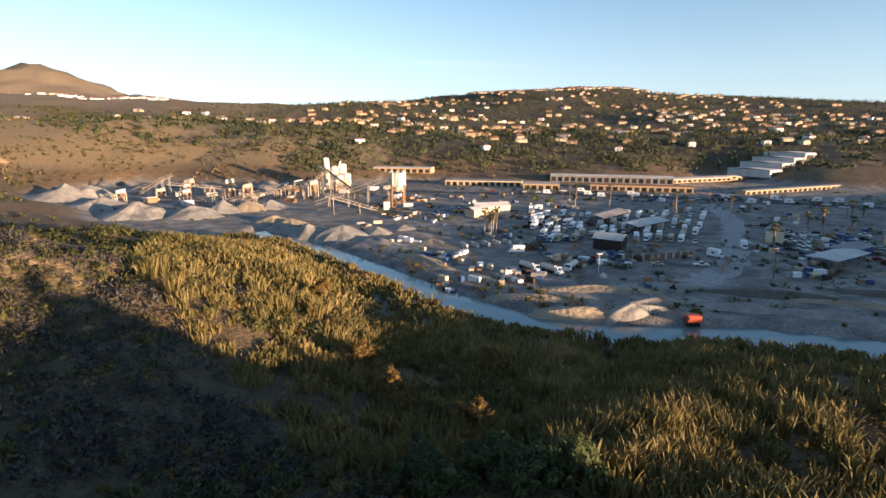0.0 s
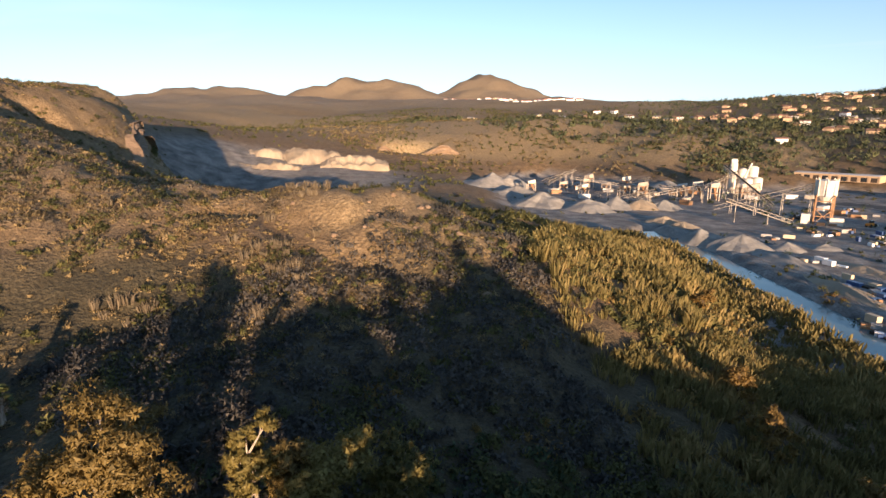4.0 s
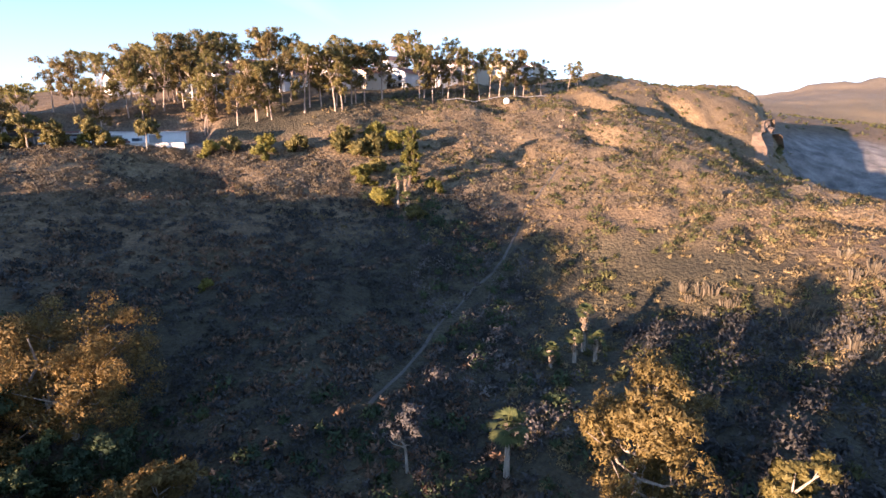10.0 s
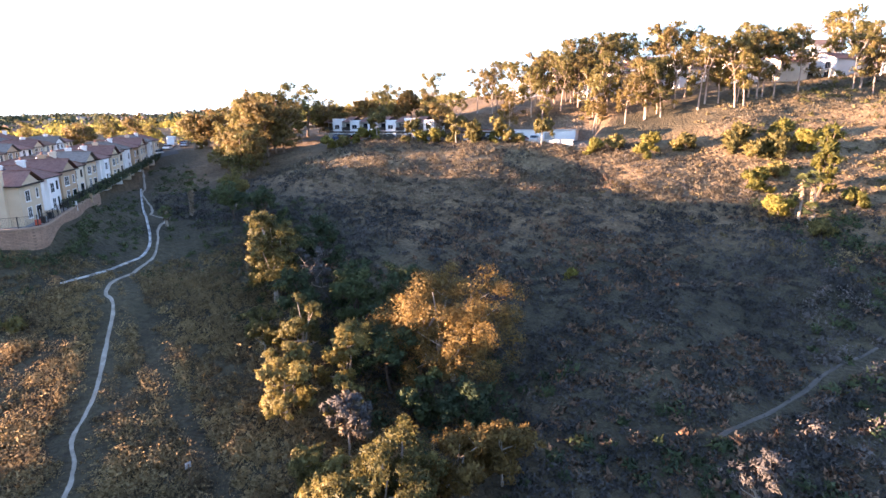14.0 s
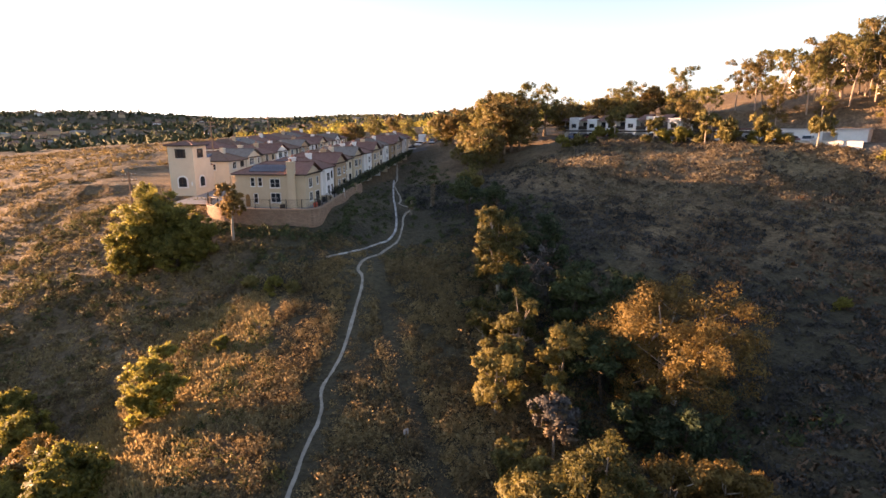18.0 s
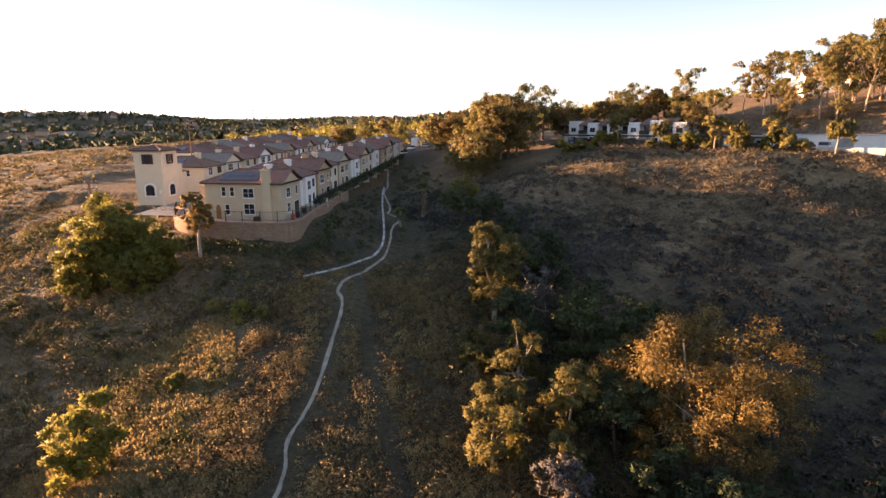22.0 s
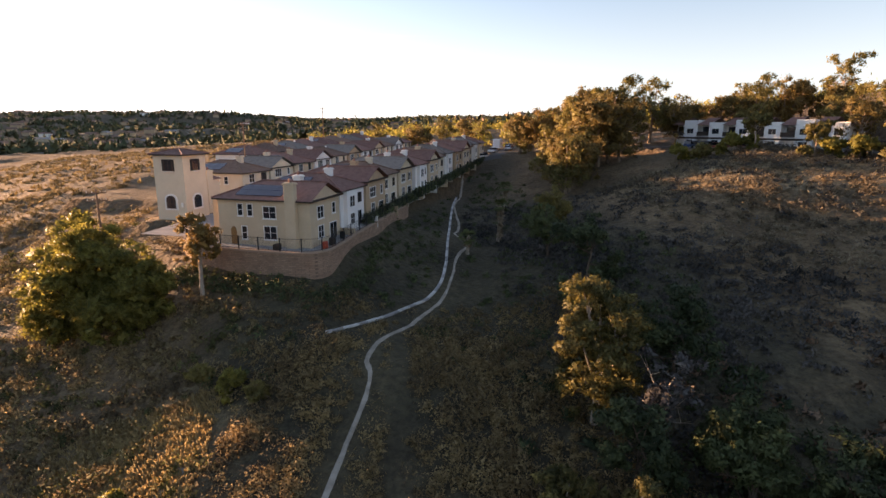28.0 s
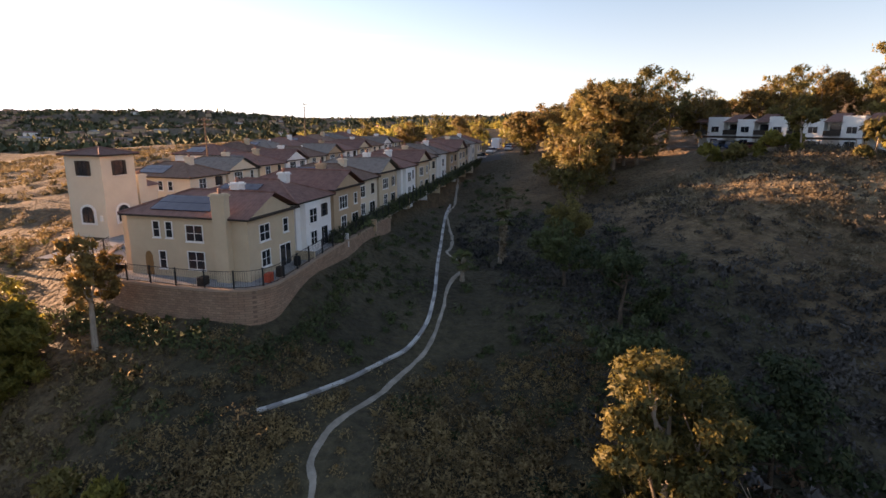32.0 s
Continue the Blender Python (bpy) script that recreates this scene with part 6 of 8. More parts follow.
arched("x", 2.4, 1.7, 1.35, 1.15)
arched("y", 2.3, 1.7, 1.35, 1.15)
for face in ("x", "y"):
    a = 2.4
    wn2 = window(tw, face, a, 6.9, 1.15, 1.5, 0.02, 2, dark=True)
    for s in (-0.8, 0.8):
        part("shutter", Geo().box(*on_face(face, a + s - 0.18, a + s + 0.18, 6.85, 8.45, 0.01, 0.07)), DARK_WOOD, tw)
part("wall_lamp", Geo().box(*on_face("x", 0.5, 0.75, 1.9, 2.5, 0.0, 0.2)), TRIM, tw)

# retaining wall round the end of the terrace
WALL = [(8.0, 20.5), (0.5, 17.0), (-2.0, 13.5), (-2.7, 9.0), (-2.9, 4.0), (-2.8, 0.5), (-2.0, -1.4), (-0.3, -2.3), (3, -2.2), (8, -1.9), (16, -1.7), (30, -1.6)]
ret = thing("retaining_wall", house_pose(0, 0), "curved split-face block retaining wall holding up the terrace", "wall", kind="structure")
fine = []
for i in range(len(WALL) - 1):
    for k in range(6):
        fine.append(Vector(WALL[i]).lerp(Vector(WALL[i + 1]), k / 6))
fine.append(Vector(WALL[-1]))
for _ in range(3):
    fine = [fine[0]] + [(fine[i - 1] + fine[i] * 2 + fine[i + 1]) / 4 for i in range(1, len(fine) - 1)] + [fine[-1]]
g, cap = Geo(), Geo()
for i in range(len(fine)):
    a, b = fine[max(i - 1, 0)], fine[min(i + 1, len(fine) - 1)]
    n = Vector(((b - a).y, -(b - a).x)).normalized() * -1
    if n.dot(fine[i] - Vector((6, 6))) < 0:
        n = -n
    top = float(pad_z(np.float64(fine[i].x))) - 16.5 + 0.12
    for gg, o, z0, z1 in ((g, 0.25, -6.0, top - 0.08), (cap, 0.32, top - 0.08, top + 0.1)):
        p, q = fine[i] + n * o, fine[i] - n * o
        gg.v += [(p.x, p.y, z0), (p.x, p.y, z1), (q.x, q.y, z1), (q.x, q.y, z0)]
for gg in (g, cap):
    m = len(fine)
    gg.f = [(4 * i + j, 4 * (i + 1) + j, 4 * (i + 1) + (j + 1) % 4, 4 * i + (j + 1) % 4) for i in range(m - 1) for j in range(4)] + [(0, 1, 2, 3), (4 * m - 1, 4 * m - 2, 4 * m - 3, 4 * m - 4)]


def block_material():
    m = two("block_wall", (0.26, 0.165, 0.115), (0.36, 0.245, 0.175), scale=0.9, bump=0.0)
    n, l = m.node_tree.nodes, m.node_tree.links
    geo = n.new("ShaderNodeTexCoord")
    mp = n.new("ShaderNodeMapping")
    l.new(geo.outputs["Object"], mp.inputs[0])
    comb, sep, add = n.new("ShaderNodeCombineXYZ"), n.new("ShaderNodeSeparateXYZ"), n.new("ShaderNodeMath")
    l.new(mp.outputs[0], sep.inputs[0])
    l.new(sep.outputs[0], add.inputs[0])
    l.new(sep.outputs[1], add.inputs[1])
    l.new(add.outputs[0], comb.inputs[0])
    l.new(sep.outputs[2], comb.inputs[1])
    br = n.new("ShaderNodeTexBrick")
    br.inputs["Scale"].default_value = 1.0
    br.inputs["Brick Width"].default_value, br.inputs["Row Height"].default_value, br.inputs["Mortar Size"].default_value = 0.45, 0.2, 0.015
    br.inputs["Color1"].default_value, br.inputs["Color2"].default_value, br.inputs["Mortar"].default_value = (1.1, 1.05, 1, 1), (0.8, 0.78, 0.76, 1), (0.55, 0.55, 0.55, 1)
    l.new(comb.outputs[0], br.inputs["Vector"])
    mix = n.new("ShaderNodeMix")
    mix.data_type, mix.blend_type = "RGBA", "MULTIPLY"
    mix.inputs[0].default_value = 1
    b = n["Principled BSDF"]
    l.new(b.inputs["Base Color"].links[0].from_socket, mix.inputs[6])
    l.new(br.outputs[0], mix.inputs[7])
    l.new(mix.outputs[2], b.inputs["Base Color"])
    bp = n.new("ShaderNodeBump")
    bp.inputs["Strength"].default_value, bp.inputs["Distance"].default_value = 0.6, 0.03
    l.new(br.outputs["Fac"], bp.inputs["Height"])
    bp.invert = True
    l.new(bp.outputs[0], b.inputs["Normal"])
    return m


foot = [at_uv(*p) for p in [(-4.2, 16.5), (-5.0, 12), (-5.3, 8), (-5.4, 4), (-5.2, 0.2), (-4.2, -3.4), (-1.0, -5.0), (3, -5.2), (8, -4.6), (14, -4.2)]]
gw = np.random.default_rng(12)
fx = np.concatenate([np.linspace(a.x, b.x, 14) for a, b in zip(foot, foot[1:])])
fy = np.concatenate([np.linspace(a.y, b.y, 14) for a, b in zip(foot, foot[1:])])
bushes("wall_shrubs", fx + gw.normal(size=len(fx)) * 0.6, fy + gw.normal(size=len(fx)) * 0.6, 0.9, 0.95, 70, 0.15, 36, LEAF_DARK, "dark green shrubs along the foot of the block wall", "bushes")
part("wall_face", g, block_material(), ret)
part("coping", cap, BLOCK, ret)
# black fence on the wall and along the row
fence = thing("metal_fence", house_pose(0, 0), "thin black metal fence along the top of the terrace", "fence")
run = [p for p in fine if p.x < 6 or p.y < 3] + [Vector((u, -1.7)) for u in np.arange(32, 112, 2.2)]
rails, wire = {0.12: Geo(), 1.42: Geo()}, Geo()
for i in range(1, len(run)):
    a, b = run[i - 1], run[i]
    za, zb = (float(pad_z(np.float64(p.x))) - 16.5 + 0.2 for p in (a, b))
    for h in (0.12, 1.42):
        rails[h].tube([(a.x, a.y, za + h), (b.x, b.y, zb + h)], [0.03, 0.03], 4)
    n = max(1, int((b - a).length / 0.16))
    for k in range(n if a.x < 30 else 0):
        p = a.lerp(b, k / n)
        wire.tube([(p.x, p.y, za + 0.1), (p.x, p.y, za + 1.42)], [0.011, 0.011], 3)
d_run = 9.0
for i in range(1, len(run)):
    d_run += (run[i] - run[i - 1]).length
    if d_run > 2.1:
        d_run = 0.0
        z = float(pad_z(np.float64(run[i].x))) - 16.5
        part("post", Geo().box(run[i].x - 0.05, run[i].x + 0.05, run[i].y - 0.05, run[i].y + 0.05, z, z + 1.7), IRON, fence)
for rail in rails.values():
    part("rail", rail, IRON, fence)
part("picket_panel", wire, IRON, fence)
hedge_u = np.random.default_rng(3).uniform(14, 112, 420)
hp = [at_uv(u, -1.0 + 0.35 * math.sin(u * 3)) for u in hedge_u]
x, y = np.array([p.x for p in hp]), np.array([p.y for p in hp])
v, f, nv = tufts(x, y, pad_z(hedge_u) + 0.2, np.full(len(x), 0.75), np.full(len(x), 1.15), 46, 0.26, 77)
plants("hedge", v, f, LEAF_DARK, "dark clipped hedge along the houses' back fence", "hedge", nv)
# patio things behind the end house
for k, (u, vv, sx, sy, sz, m) in enumerate([(0.6, -1.3, 0.8, 0.5, 0.8, RED_PAINT), (2.2, -1.4, 0.6, 0.5, 0.9, DARK_WOOD), (-1.5, 3.4, 0.9, 0.6, 0.7, DARK_WOOD), (5.6, -1.2, 0.5, 0.5, 0.9, TYRE)]):
    o = part("planter", Geo().box(-sx / 2, sx / 2, -sy / 2, sy / 2, 0, sz, 0.05), m)
    o.matrix_world = house_pose(u, vv)
    tagged(o, "low dark planter box on the paved patio", "planter", "patio planters")
street = Geo()
for u in np.arange(2, 118, 4.0):
    z0, z1 = float(pad_z(np.float64(u))) + 0.02, float(pad_z(np.float64(u + 4))) + 0.02
    street.add([tuple(at_uv(u, 12.6, z0)), tuple(at_uv(u + 4, 12.6, z1)), tuple(at_uv(u + 4, 24.6, z1)), tuple(at_uv(u, 24.6, z0))], [(0, 1, 2, 3)])
tagged(part("road", street, CONC_GREY), "grey paved street between the rows of houses", "road", kind="structure")
terrace = Geo()
for u in np.arange(-2, 112, 3.0):
    z0, z1 = float(pad_z(np.float64(u))) + 0.025, float(pad_z(np.float64(u + 3))) + 0.025
    terrace.add([tuple(at_uv(u, -1.75, z0)), tuple(at_uv(u + 3, -1.75, z1)), tuple(at_uv(u + 3, 12.6, z1)), tuple(at_uv(u, 12.6, z0))], [(0, 1, 2, 3)])
tagged(part("patio", terrace, CONC_GREY), "pale paved patios behind the houses", "pavement", kind="structure")


# utility poles on the mesa
def pole(x, y, h, base=None):
    p = thing("utility_pole", pose(x, y, g1(x, y) if base is None else base, 0, 0, 25), "tall brown wooden utility pole with crossarms", "pole", "utility poles")
    part("shaft", Geo().tube([(0, 0, -0.5), (0, 0, h)], [0.19, 0.12], 8), POLE_WOOD, p)
    for z in (h - 0.5, h - 1.5):
        arm = part("crossarm", Geo().box(-1.2, 1.2, -0.06, 0.06, z - 0.07, z + 0.07), POLE_WOOD, p)
        for s in (-1.05, -0.45, 0.45, 1.05):
            part("insulator", Geo().tube([(s, 0, z + 0.07), (s, 0, z + 0.27)], [0.05, 0.04], 6), CONCRETE, arm)


pole(11.7, -155.2, 30.8 - g1(11.7, -155.2))
pole(-3.3, -208.8, 36.0 - g1(-3.3, -208.8))
pole(21.5, -104, 7.5)


# ---- vehicles ----
def wheels(parent, places, r, w):
    for x, y in places:
        part("wheel", Geo().tube([(x, y - w / 2, r), (x, y + w / 2, r)], [r, r], 10), TYRE, parent)


def make_car(m, body_paint, label, kind="sedan", group="parked cars"):
    """A car by its side outline: body with sloped ends, narrower glasshouse, roof, wheels, lamps."""
    c = thing("car", m, label, "car", group)
    L, W = (4.6, 1.8) if kind != "pickup" else (5.4, 1.9)
    side = [(-L / 2, 0.35), (-L / 2, 0.75), (-L / 2 + 0.15, 0.9), (-0.9, 0.98), (1.0, 0.98), (L / 2 - 0.25, 0.88), (L / 2, 0.7), (L / 2, 0.35)]
    part("body", Geo().prism(side, 1, -W / 2, W / 2), body_paint, c)
    top = {"sedan": [(-1.05, 0.96), (-0.45, 1.42), (0.95, 1.42), (1.6, 0.96)], "suv": [(-1.1, 0.96), (-0.6, 1.62), (1.95, 1.62), (2.2, 0.96)], "pickup": [(-1.1, 0.96), (-0.6, 1.68), (0.6, 1.68), (0.75, 0.96)]}[kind]
    part("glasshouse", Geo().prism([(x, z - 0.04) for x, z in top], 1, -W / 2 + 0.08, W / 2 - 0.08), GLASS, c)
    part("cabin_roof", Geo().prism([(top[1][0] + 0.05, top[1][1] - 0.06), (top[1][0] + 0.15, top[1][1] + 0.02), (top[2][0] - 0.12, top[2][1] + 0.02), (top[2][0], top[2][1] - 0.06)], 1, -W / 2 + 0.1, W / 2 - 0.1), body_paint, c)
    wheels(c, [(x, y) for x in (-L * 0.31, L * 0.31) for y in (-W / 2 + 0.1, W / 2 - 0.1)], 0.33, 0.22)
    return c


def make_van(m, body_paint, label, L=7.0, H=3.0, name="motorhome", category="motorhome", group="parked motorhomes"):
    """A box-bodied motorhome or truck with a cab in front."""
    c = thing(name, m, label, category, group)
    part("box_body", Geo().box(-L / 2 + 1.5, L / 2, -1.15, 1.15, 0.6, H, 0.12), body_paint, c)
    part("cab", Geo().prism([(-L / 2, 0.5), (-L / 2, 1.2), (-L / 2 + 0.55, 1.35), (-L / 2 + 1.0, 2.2), (-L / 2 + 1.52, 2.25), (-L / 2 + 1.52, 0.5)], 1, -1.0, 1.0), body_paint, c)
    part("windscreen", Geo().prism([(-L / 2 + 0.5, 1.38), (-L / 2 + 0.95, 2.12), (-L / 2 + 1.02, 2.1), (-L / 2 + 0.6, 1.34)], 1, -0.88, 0.88), GLASS, c)
    part("side_window", Geo().box(-0.2, 1.2, -1.17, 1.17, 1.6, 2.2), GLASS, c)
    wheels(c, [(x, y) for x in (-L / 2 + 0.9, L / 2 - 1.4) for y in (-0.95, 0.95)], 0.42, 0.28)
    return c


def make_mixer(m):
    c = thing("tanker_truck", m, "white bulk tanker lorry parked on the gravel yard", "truck", "tanker trucks")
    part("cab", Geo().prism([(-5.4, 0.6), (-5.4, 1.5), (-4.4, 1.7), (-4.1, 2.7), (-2.9, 2.75), (-2.9, 0.6)], 1, -1.15, 1.15), WHITE_PAINT, c)
    part("windscreen", Geo().prism([(-4.42, 1.72), (-4.14, 2.6), (-4.05, 2.58), (-4.3, 1.7)], 1, -1.0, 1.0), GLASS, c)
    part("chassis", Geo().box(-5.2, 5.0, -0.5, 0.5, 0.65, 0.95), TYRE, c)
    part("tank", Geo().tube([(-2.6, 0, 1.9), (-2.2, 0, 1.95), (4.4, 0, 1.95), (5.0, 0, 1.9)], [0.6, 1.05, 1.05, 0.5], 14), SILO, c)
    part("walkway", Geo().box(-2.0, 4.2, -0.3, 0.3, 2.98, 3.06), STEEL, c)
    wheels(c, [(x, y) for x in (-4.4, -1.2, 0.0, 3.2, 4.4) for y in (-1.0, 1.0)], 0.5, 0.3)
    return c


CAR_FORMS = []
for k, (p, w, kind) in enumerate([(0, "white", "suv"), (1, "silver", "sedan"), (2, "black", "sedan"), (3, "blue", "suv"), (4, "dark red", "sedan"), (5, "grey", "pickup"), (0, "white", "pickup"), (6, "tan", "sedan")]):
    CAR_FORMS.append(make_car(pose(0, 0, 0), CAR_PAINTS[p], w + " parked " + {"suv": "estate car", "sedan": "saloon car", "pickup": "pickup truck"}[kind] + " with dark windows", kind))
VAN_FORMS = [make_van(pose(0, 0, 0), WHITE_PAINT, "white boxy motorhome parked in the storage lot", 7.2, 3.1), make_van(pose(0, 0, 0), CAR_PAINTS[6], "cream caravan-bodied motorhome parked in a row", 8.4, 3.2), make_van(pose(0, 0, 0), WHITE_PAINT, "white box truck with a plain cargo body", 6.4, 3.4, "box_truck", "truck", "box trucks")]


def park(form, x, y, turn, z=None):
    return copy_thing(form, pose(x, y, (g1(x, y) if z is None else z) + 0.02, 0, 0, turn))


# ---- the western terrace: car park, carports, apartments ----
def kp(s, n, z=25.5):
    p = KP_A + KP_B * s + KP_N * n
    return Vector((p.x, p.y, z))


KP_AXES = Matrix(((KP_B.x, KP_N.x, 0, 0), (KP_B.y, KP_N.y, 0, 0), (0, 0, 1, 0), (0, 0, 0, 1)))
KP_TURN = math.degrees(math.atan2(KP_B.y, KP_B.x))
kp_m = lambda s, n, z=25.5: Matrix.Translation(kp(s, n, z)) @ KP_AXES @ Matrix.Diagonal((1, 1, 1, 1))
flip = KP_AXES.to_3x3().determinant() < 0
wall_k = thing("park_wall", kp_m(0, 0), "pale concrete retaining wall below the car park", "wall", kind="structure")
for k in range(8):
    part("wall_panel", Geo().box(-6 + 2.4 * k, -3.63 + 2.4 * k, -0.35, -0.05, -3.2, 0.7), CONCRETE, wall_k)
lot = Geo()
lot.add([tuple(kp(s, n, 25.54)) for s, n in ((-6, 0.5), (72, 0.5), (72, 22), (-6, 22))], [(0, 1, 2, 3)])
tagged(part("car_park", lot, ASPHALT), "dark asphalt car park on the hillside terrace", "car park", kind="structure")
for s0, s1 in ((13, 36), (40, 66)):
    cp = thing("carport", kp_m(s0, 2.0), "long flat-roofed carport on thin steel posts", "carport", "carports")
    L = s1 - s0
    part("roof", Geo().box(0, L, 0, 5.2, 2.35, 2.55), ROOF_GREY, cp)
    part("fascia", Geo().box(-0.05, L + 0.05, -0.1, -0.02, 2.2, 2.6), DARK_WOOD, cp)
    for k in range(int(L / 5.4) + 1):
        part("post", Geo().box(k * 5.3 + 0.1, k * 5.3 + 0.25, 1.0, 1.15, 0, 2.35), STEEL, cp)
g = np.random.default_rng(9)
for k in range(22):
    s = 1.5 + 2.95 * k
    if g.uniform() < 0.78:
        park(CAR_FORMS[int(g.integers(0, 8))], *kp(s, 4.6 + g.normal() * 0.1)[:2], KP_TURN + 90, 25.56)
gar = thing("garage_row", kp_m(-4, 19.0), "long low white garage building with a red-edged roof", "building")
part("wall", Geo().box(0, 33, 0, 6, -0.5, 2.9), STUCCO_WHITE, gar)
part("roof", Geo().box(-0.3, 33.3, -0.4, 6.3, 2.9, 3.1), ROOF_PALE, gar)
part("roof_edge", Geo().box(24, 33.4, -0.5, -0.41, 2.75, 3.15), TILE_RED, gar)
for k in range(7):
    part("garage_door", Geo().box(1.2 + 4.5 * k, 4.2 + 4.5 * k, -0.06, 0.0, 0, 2.2), CONC_GREY if k % 2 else TRIM, gar)

apt = thing("apartment_block", kp_m(36, 12.5), "white two-storey apartment block with red tile roof and balconies", "building")
for k in range(6):
    x0 = 6.2 * k
    part("wall", Geo().box(x0, x0 + 3.4, 0, 9, -0.5, 5.9 + (0.5 if k % 2 else 0)), STUCCO_WHITE, apt)
    part("recess_wall", Geo().box(x0 + 3.4, x0 + 6.2, 1.8, 9, -0.5, 5.4), STUCCO_WHITE, apt)
    part("balcony_slab", Geo().box(x0 + 3.4, x0 + 6.2, -0.3, 1.8, 2.6, 2.8), CONC_GREY, apt)
    part("balcony_rail", Geo().box(x0 + 3.45, x0 + 6.15, -0.3, -0.24, 2.8, 3.75), DARK_WOOD, apt)
    part("balcony_door", Geo().box(x0 + 3.8, x0 + 5.8, 1.74, 1.8, 2.85, 4.9), GLASS, apt)
    for z in (3.2, 0.6):
        w = part("window", Geo().box(x0 + 0.9, x0 + 2.6, -0.06, 0.0, z, z + 1.3), TRIM, apt)
        part("pane", Geo().box(x0 + 0.98, x0 + 1.72, -0.09, -0.05, z + 0.08, z + 1.22), GLASS, w)
        part("pane", Geo().box(x0 + 1.78, x0 + 2.52, -0.09, -0.05, z + 0.08, z + 1.22), GLASS, w)
    part("roof", roof_mesh("roof", [[Vector((x0 + 3.3, -0.5, 5.3)), Vector((x0 + 6.3, -0.5, 5.3)), Vector((x0 + 6.3, 5, 7.0)), Vector((x0 + 3.3, 5, 7.0))], [Vector((x0 + 3.3, 5, 7.0)), Vector((x0 + 6.3, 5, 7.0)), Vector((x0 + 6.3, 10, 5.3)), Vector((x0 + 3.3, 10, 5.3))]]), TILE_RED, apt)


def hill_house(x, y, turn, w, stucco, tile, label, sink=0.0, small=False):
    """A two-storey house on the slope, gable to the view, with posts and balconies."""
    h = thing("hillside_house", pose(x, y, g1(x, y) - sink, 0, 0, turn), label, "house", "hillside houses")
    part("wall", Geo().box(-w / 2, w / 2, 0, 9, -4, 5.6), stucco, h)
    part("gable", Geo().prism([(-w / 2, 5.6), (w / 2, 5.6), (0, 5.6 + w * 0.2)], 1, 0, 9), stucco, h)
    hw, r = w / 2 + 0.5, w * 0.2 + 0.2
    part("roof", roof_mesh("roof", [[Vector((-hw, -0.6, 5.55)), Vector((0, -0.6, 5.6 + r)), Vector((0, 9.5, 5.6 + r)), Vector((-hw, 9.5, 5.55))], [Vector((0, -0.6, 5.6 + r)), Vector((hw, -0.6, 5.55)), Vector((hw, 9.5, 5.55)), Vector((0, 9.5, 5.6 + r))]]), tile, h)
    if small:
        part("window", Geo().box(-w * 0.3, w * 0.3, -0.06, 0, 3.4, 4.8), GLASS, h)
        return h
    for z in (0.2, 2.9):
        part("balcony_slab", Geo().box(-w / 2, w / 2, -1.9, 0, z - 0.2, z), TRIM, h)
        rail = part("balcony_rail", Geo().box(-w / 2, w / 2, -1.9, -1.84, z + 0.85, z + 0.95), DARK_WOOD, h)
        for k in range(9):
            part("baluster", Geo().box(-w / 2 + k * w / 8 - 0.03, -w / 2 + k * w / 8 + 0.03, -1.9, -1.84, z, z + 0.85), DARK_WOOD, rail)
        for s in (-0.28, 0.24):
            wd = part("window", Geo().box(s * w - 0.95, s * w + 0.95, -0.05, 0, z + 0.1, z + 2.15), TRIM, h)
            for q in (0, 1):
                part("pane", Geo().box(s * w - 0.88 + 0.9 * q, s * w - 0.04 + 0.9 * q, -0.08, -0.04, z + 0.16, z + 2.08), GLASS, wd)
    for s in (-0.49, 0.0, 0.47):
        part("post", Geo().box(s * w, s * w + 0.2, -1.88, -1.7, -4, 5.4), TRIM, h)
    return h


for n, (x, y) in enumerate([(-157, -103), (-163, -92), (-170, -81), (-178, -69), (-187, -59), (-197, -48), (-208, -37), (-220, -26)]):
    st = (STUCCO_WHITE, STUCCO_CREAM, STUCCO_WHITE)[n % 3]
    hill_house(x, y, 58 - 90 + 0 * n + 90 - 8 + (n % 3) * 6, 10.5, st, TILES[n % 4], WORDS[st] + " two-storey hillside house with wooden balconies", 1.0)
for n in range(22):
    a = n / 21
    x, y = -175 - 110 * a + 8 * math.sin(n * 2.1), -150 + 150 * a + 7 * math.cos(n * 1.7)
    st = (STUCCO_CREAM, STUCCO_WHITE, STUCCO_TAN)[n % 3]
    hill_house(x, y, 50, 12, st, (TILE_RED, TILE_BROWN)[n % 2], WORDS[st] + " stucco house with tile roof high on the hill", 0.5, True)
# white tank by the trees, low rail along the hill road
o = part("water_tank", Geo().tube([(0, 0, 0), (0, 0, 1.4), (0, 0, 2.0)], [1.1, 1.1, 0.3], 14), TRIM)
o.matrix_world = stand(-196, -8)
tagged(o, "small round white tank among the eucalyptus", "tank")
gr = thing("guard_rail", pose(0, 0, 0), "low pale guard rail beside the hill road", "rail")
pts = [(-184 - 4.2 * k, -28 + 4.4 * k) for k in range(9)]
for a, b in zip(pts, pts[1:]):
    part("rail", Geo().tube([(a[0], a[1], g1(*a) + 0.7), (b[0], b[1], g1(*b) + 0.7)], [0.12, 0.12], 5), CONCRETE, gr)
    part("post", Geo().box(a[0] - 0.08, a[0] + 0.08, a[1] - 0.08, a[1] + 0.08, g1(*a) - 0.2, g1(*a) + 0.75), POLE_WOOD, gr)
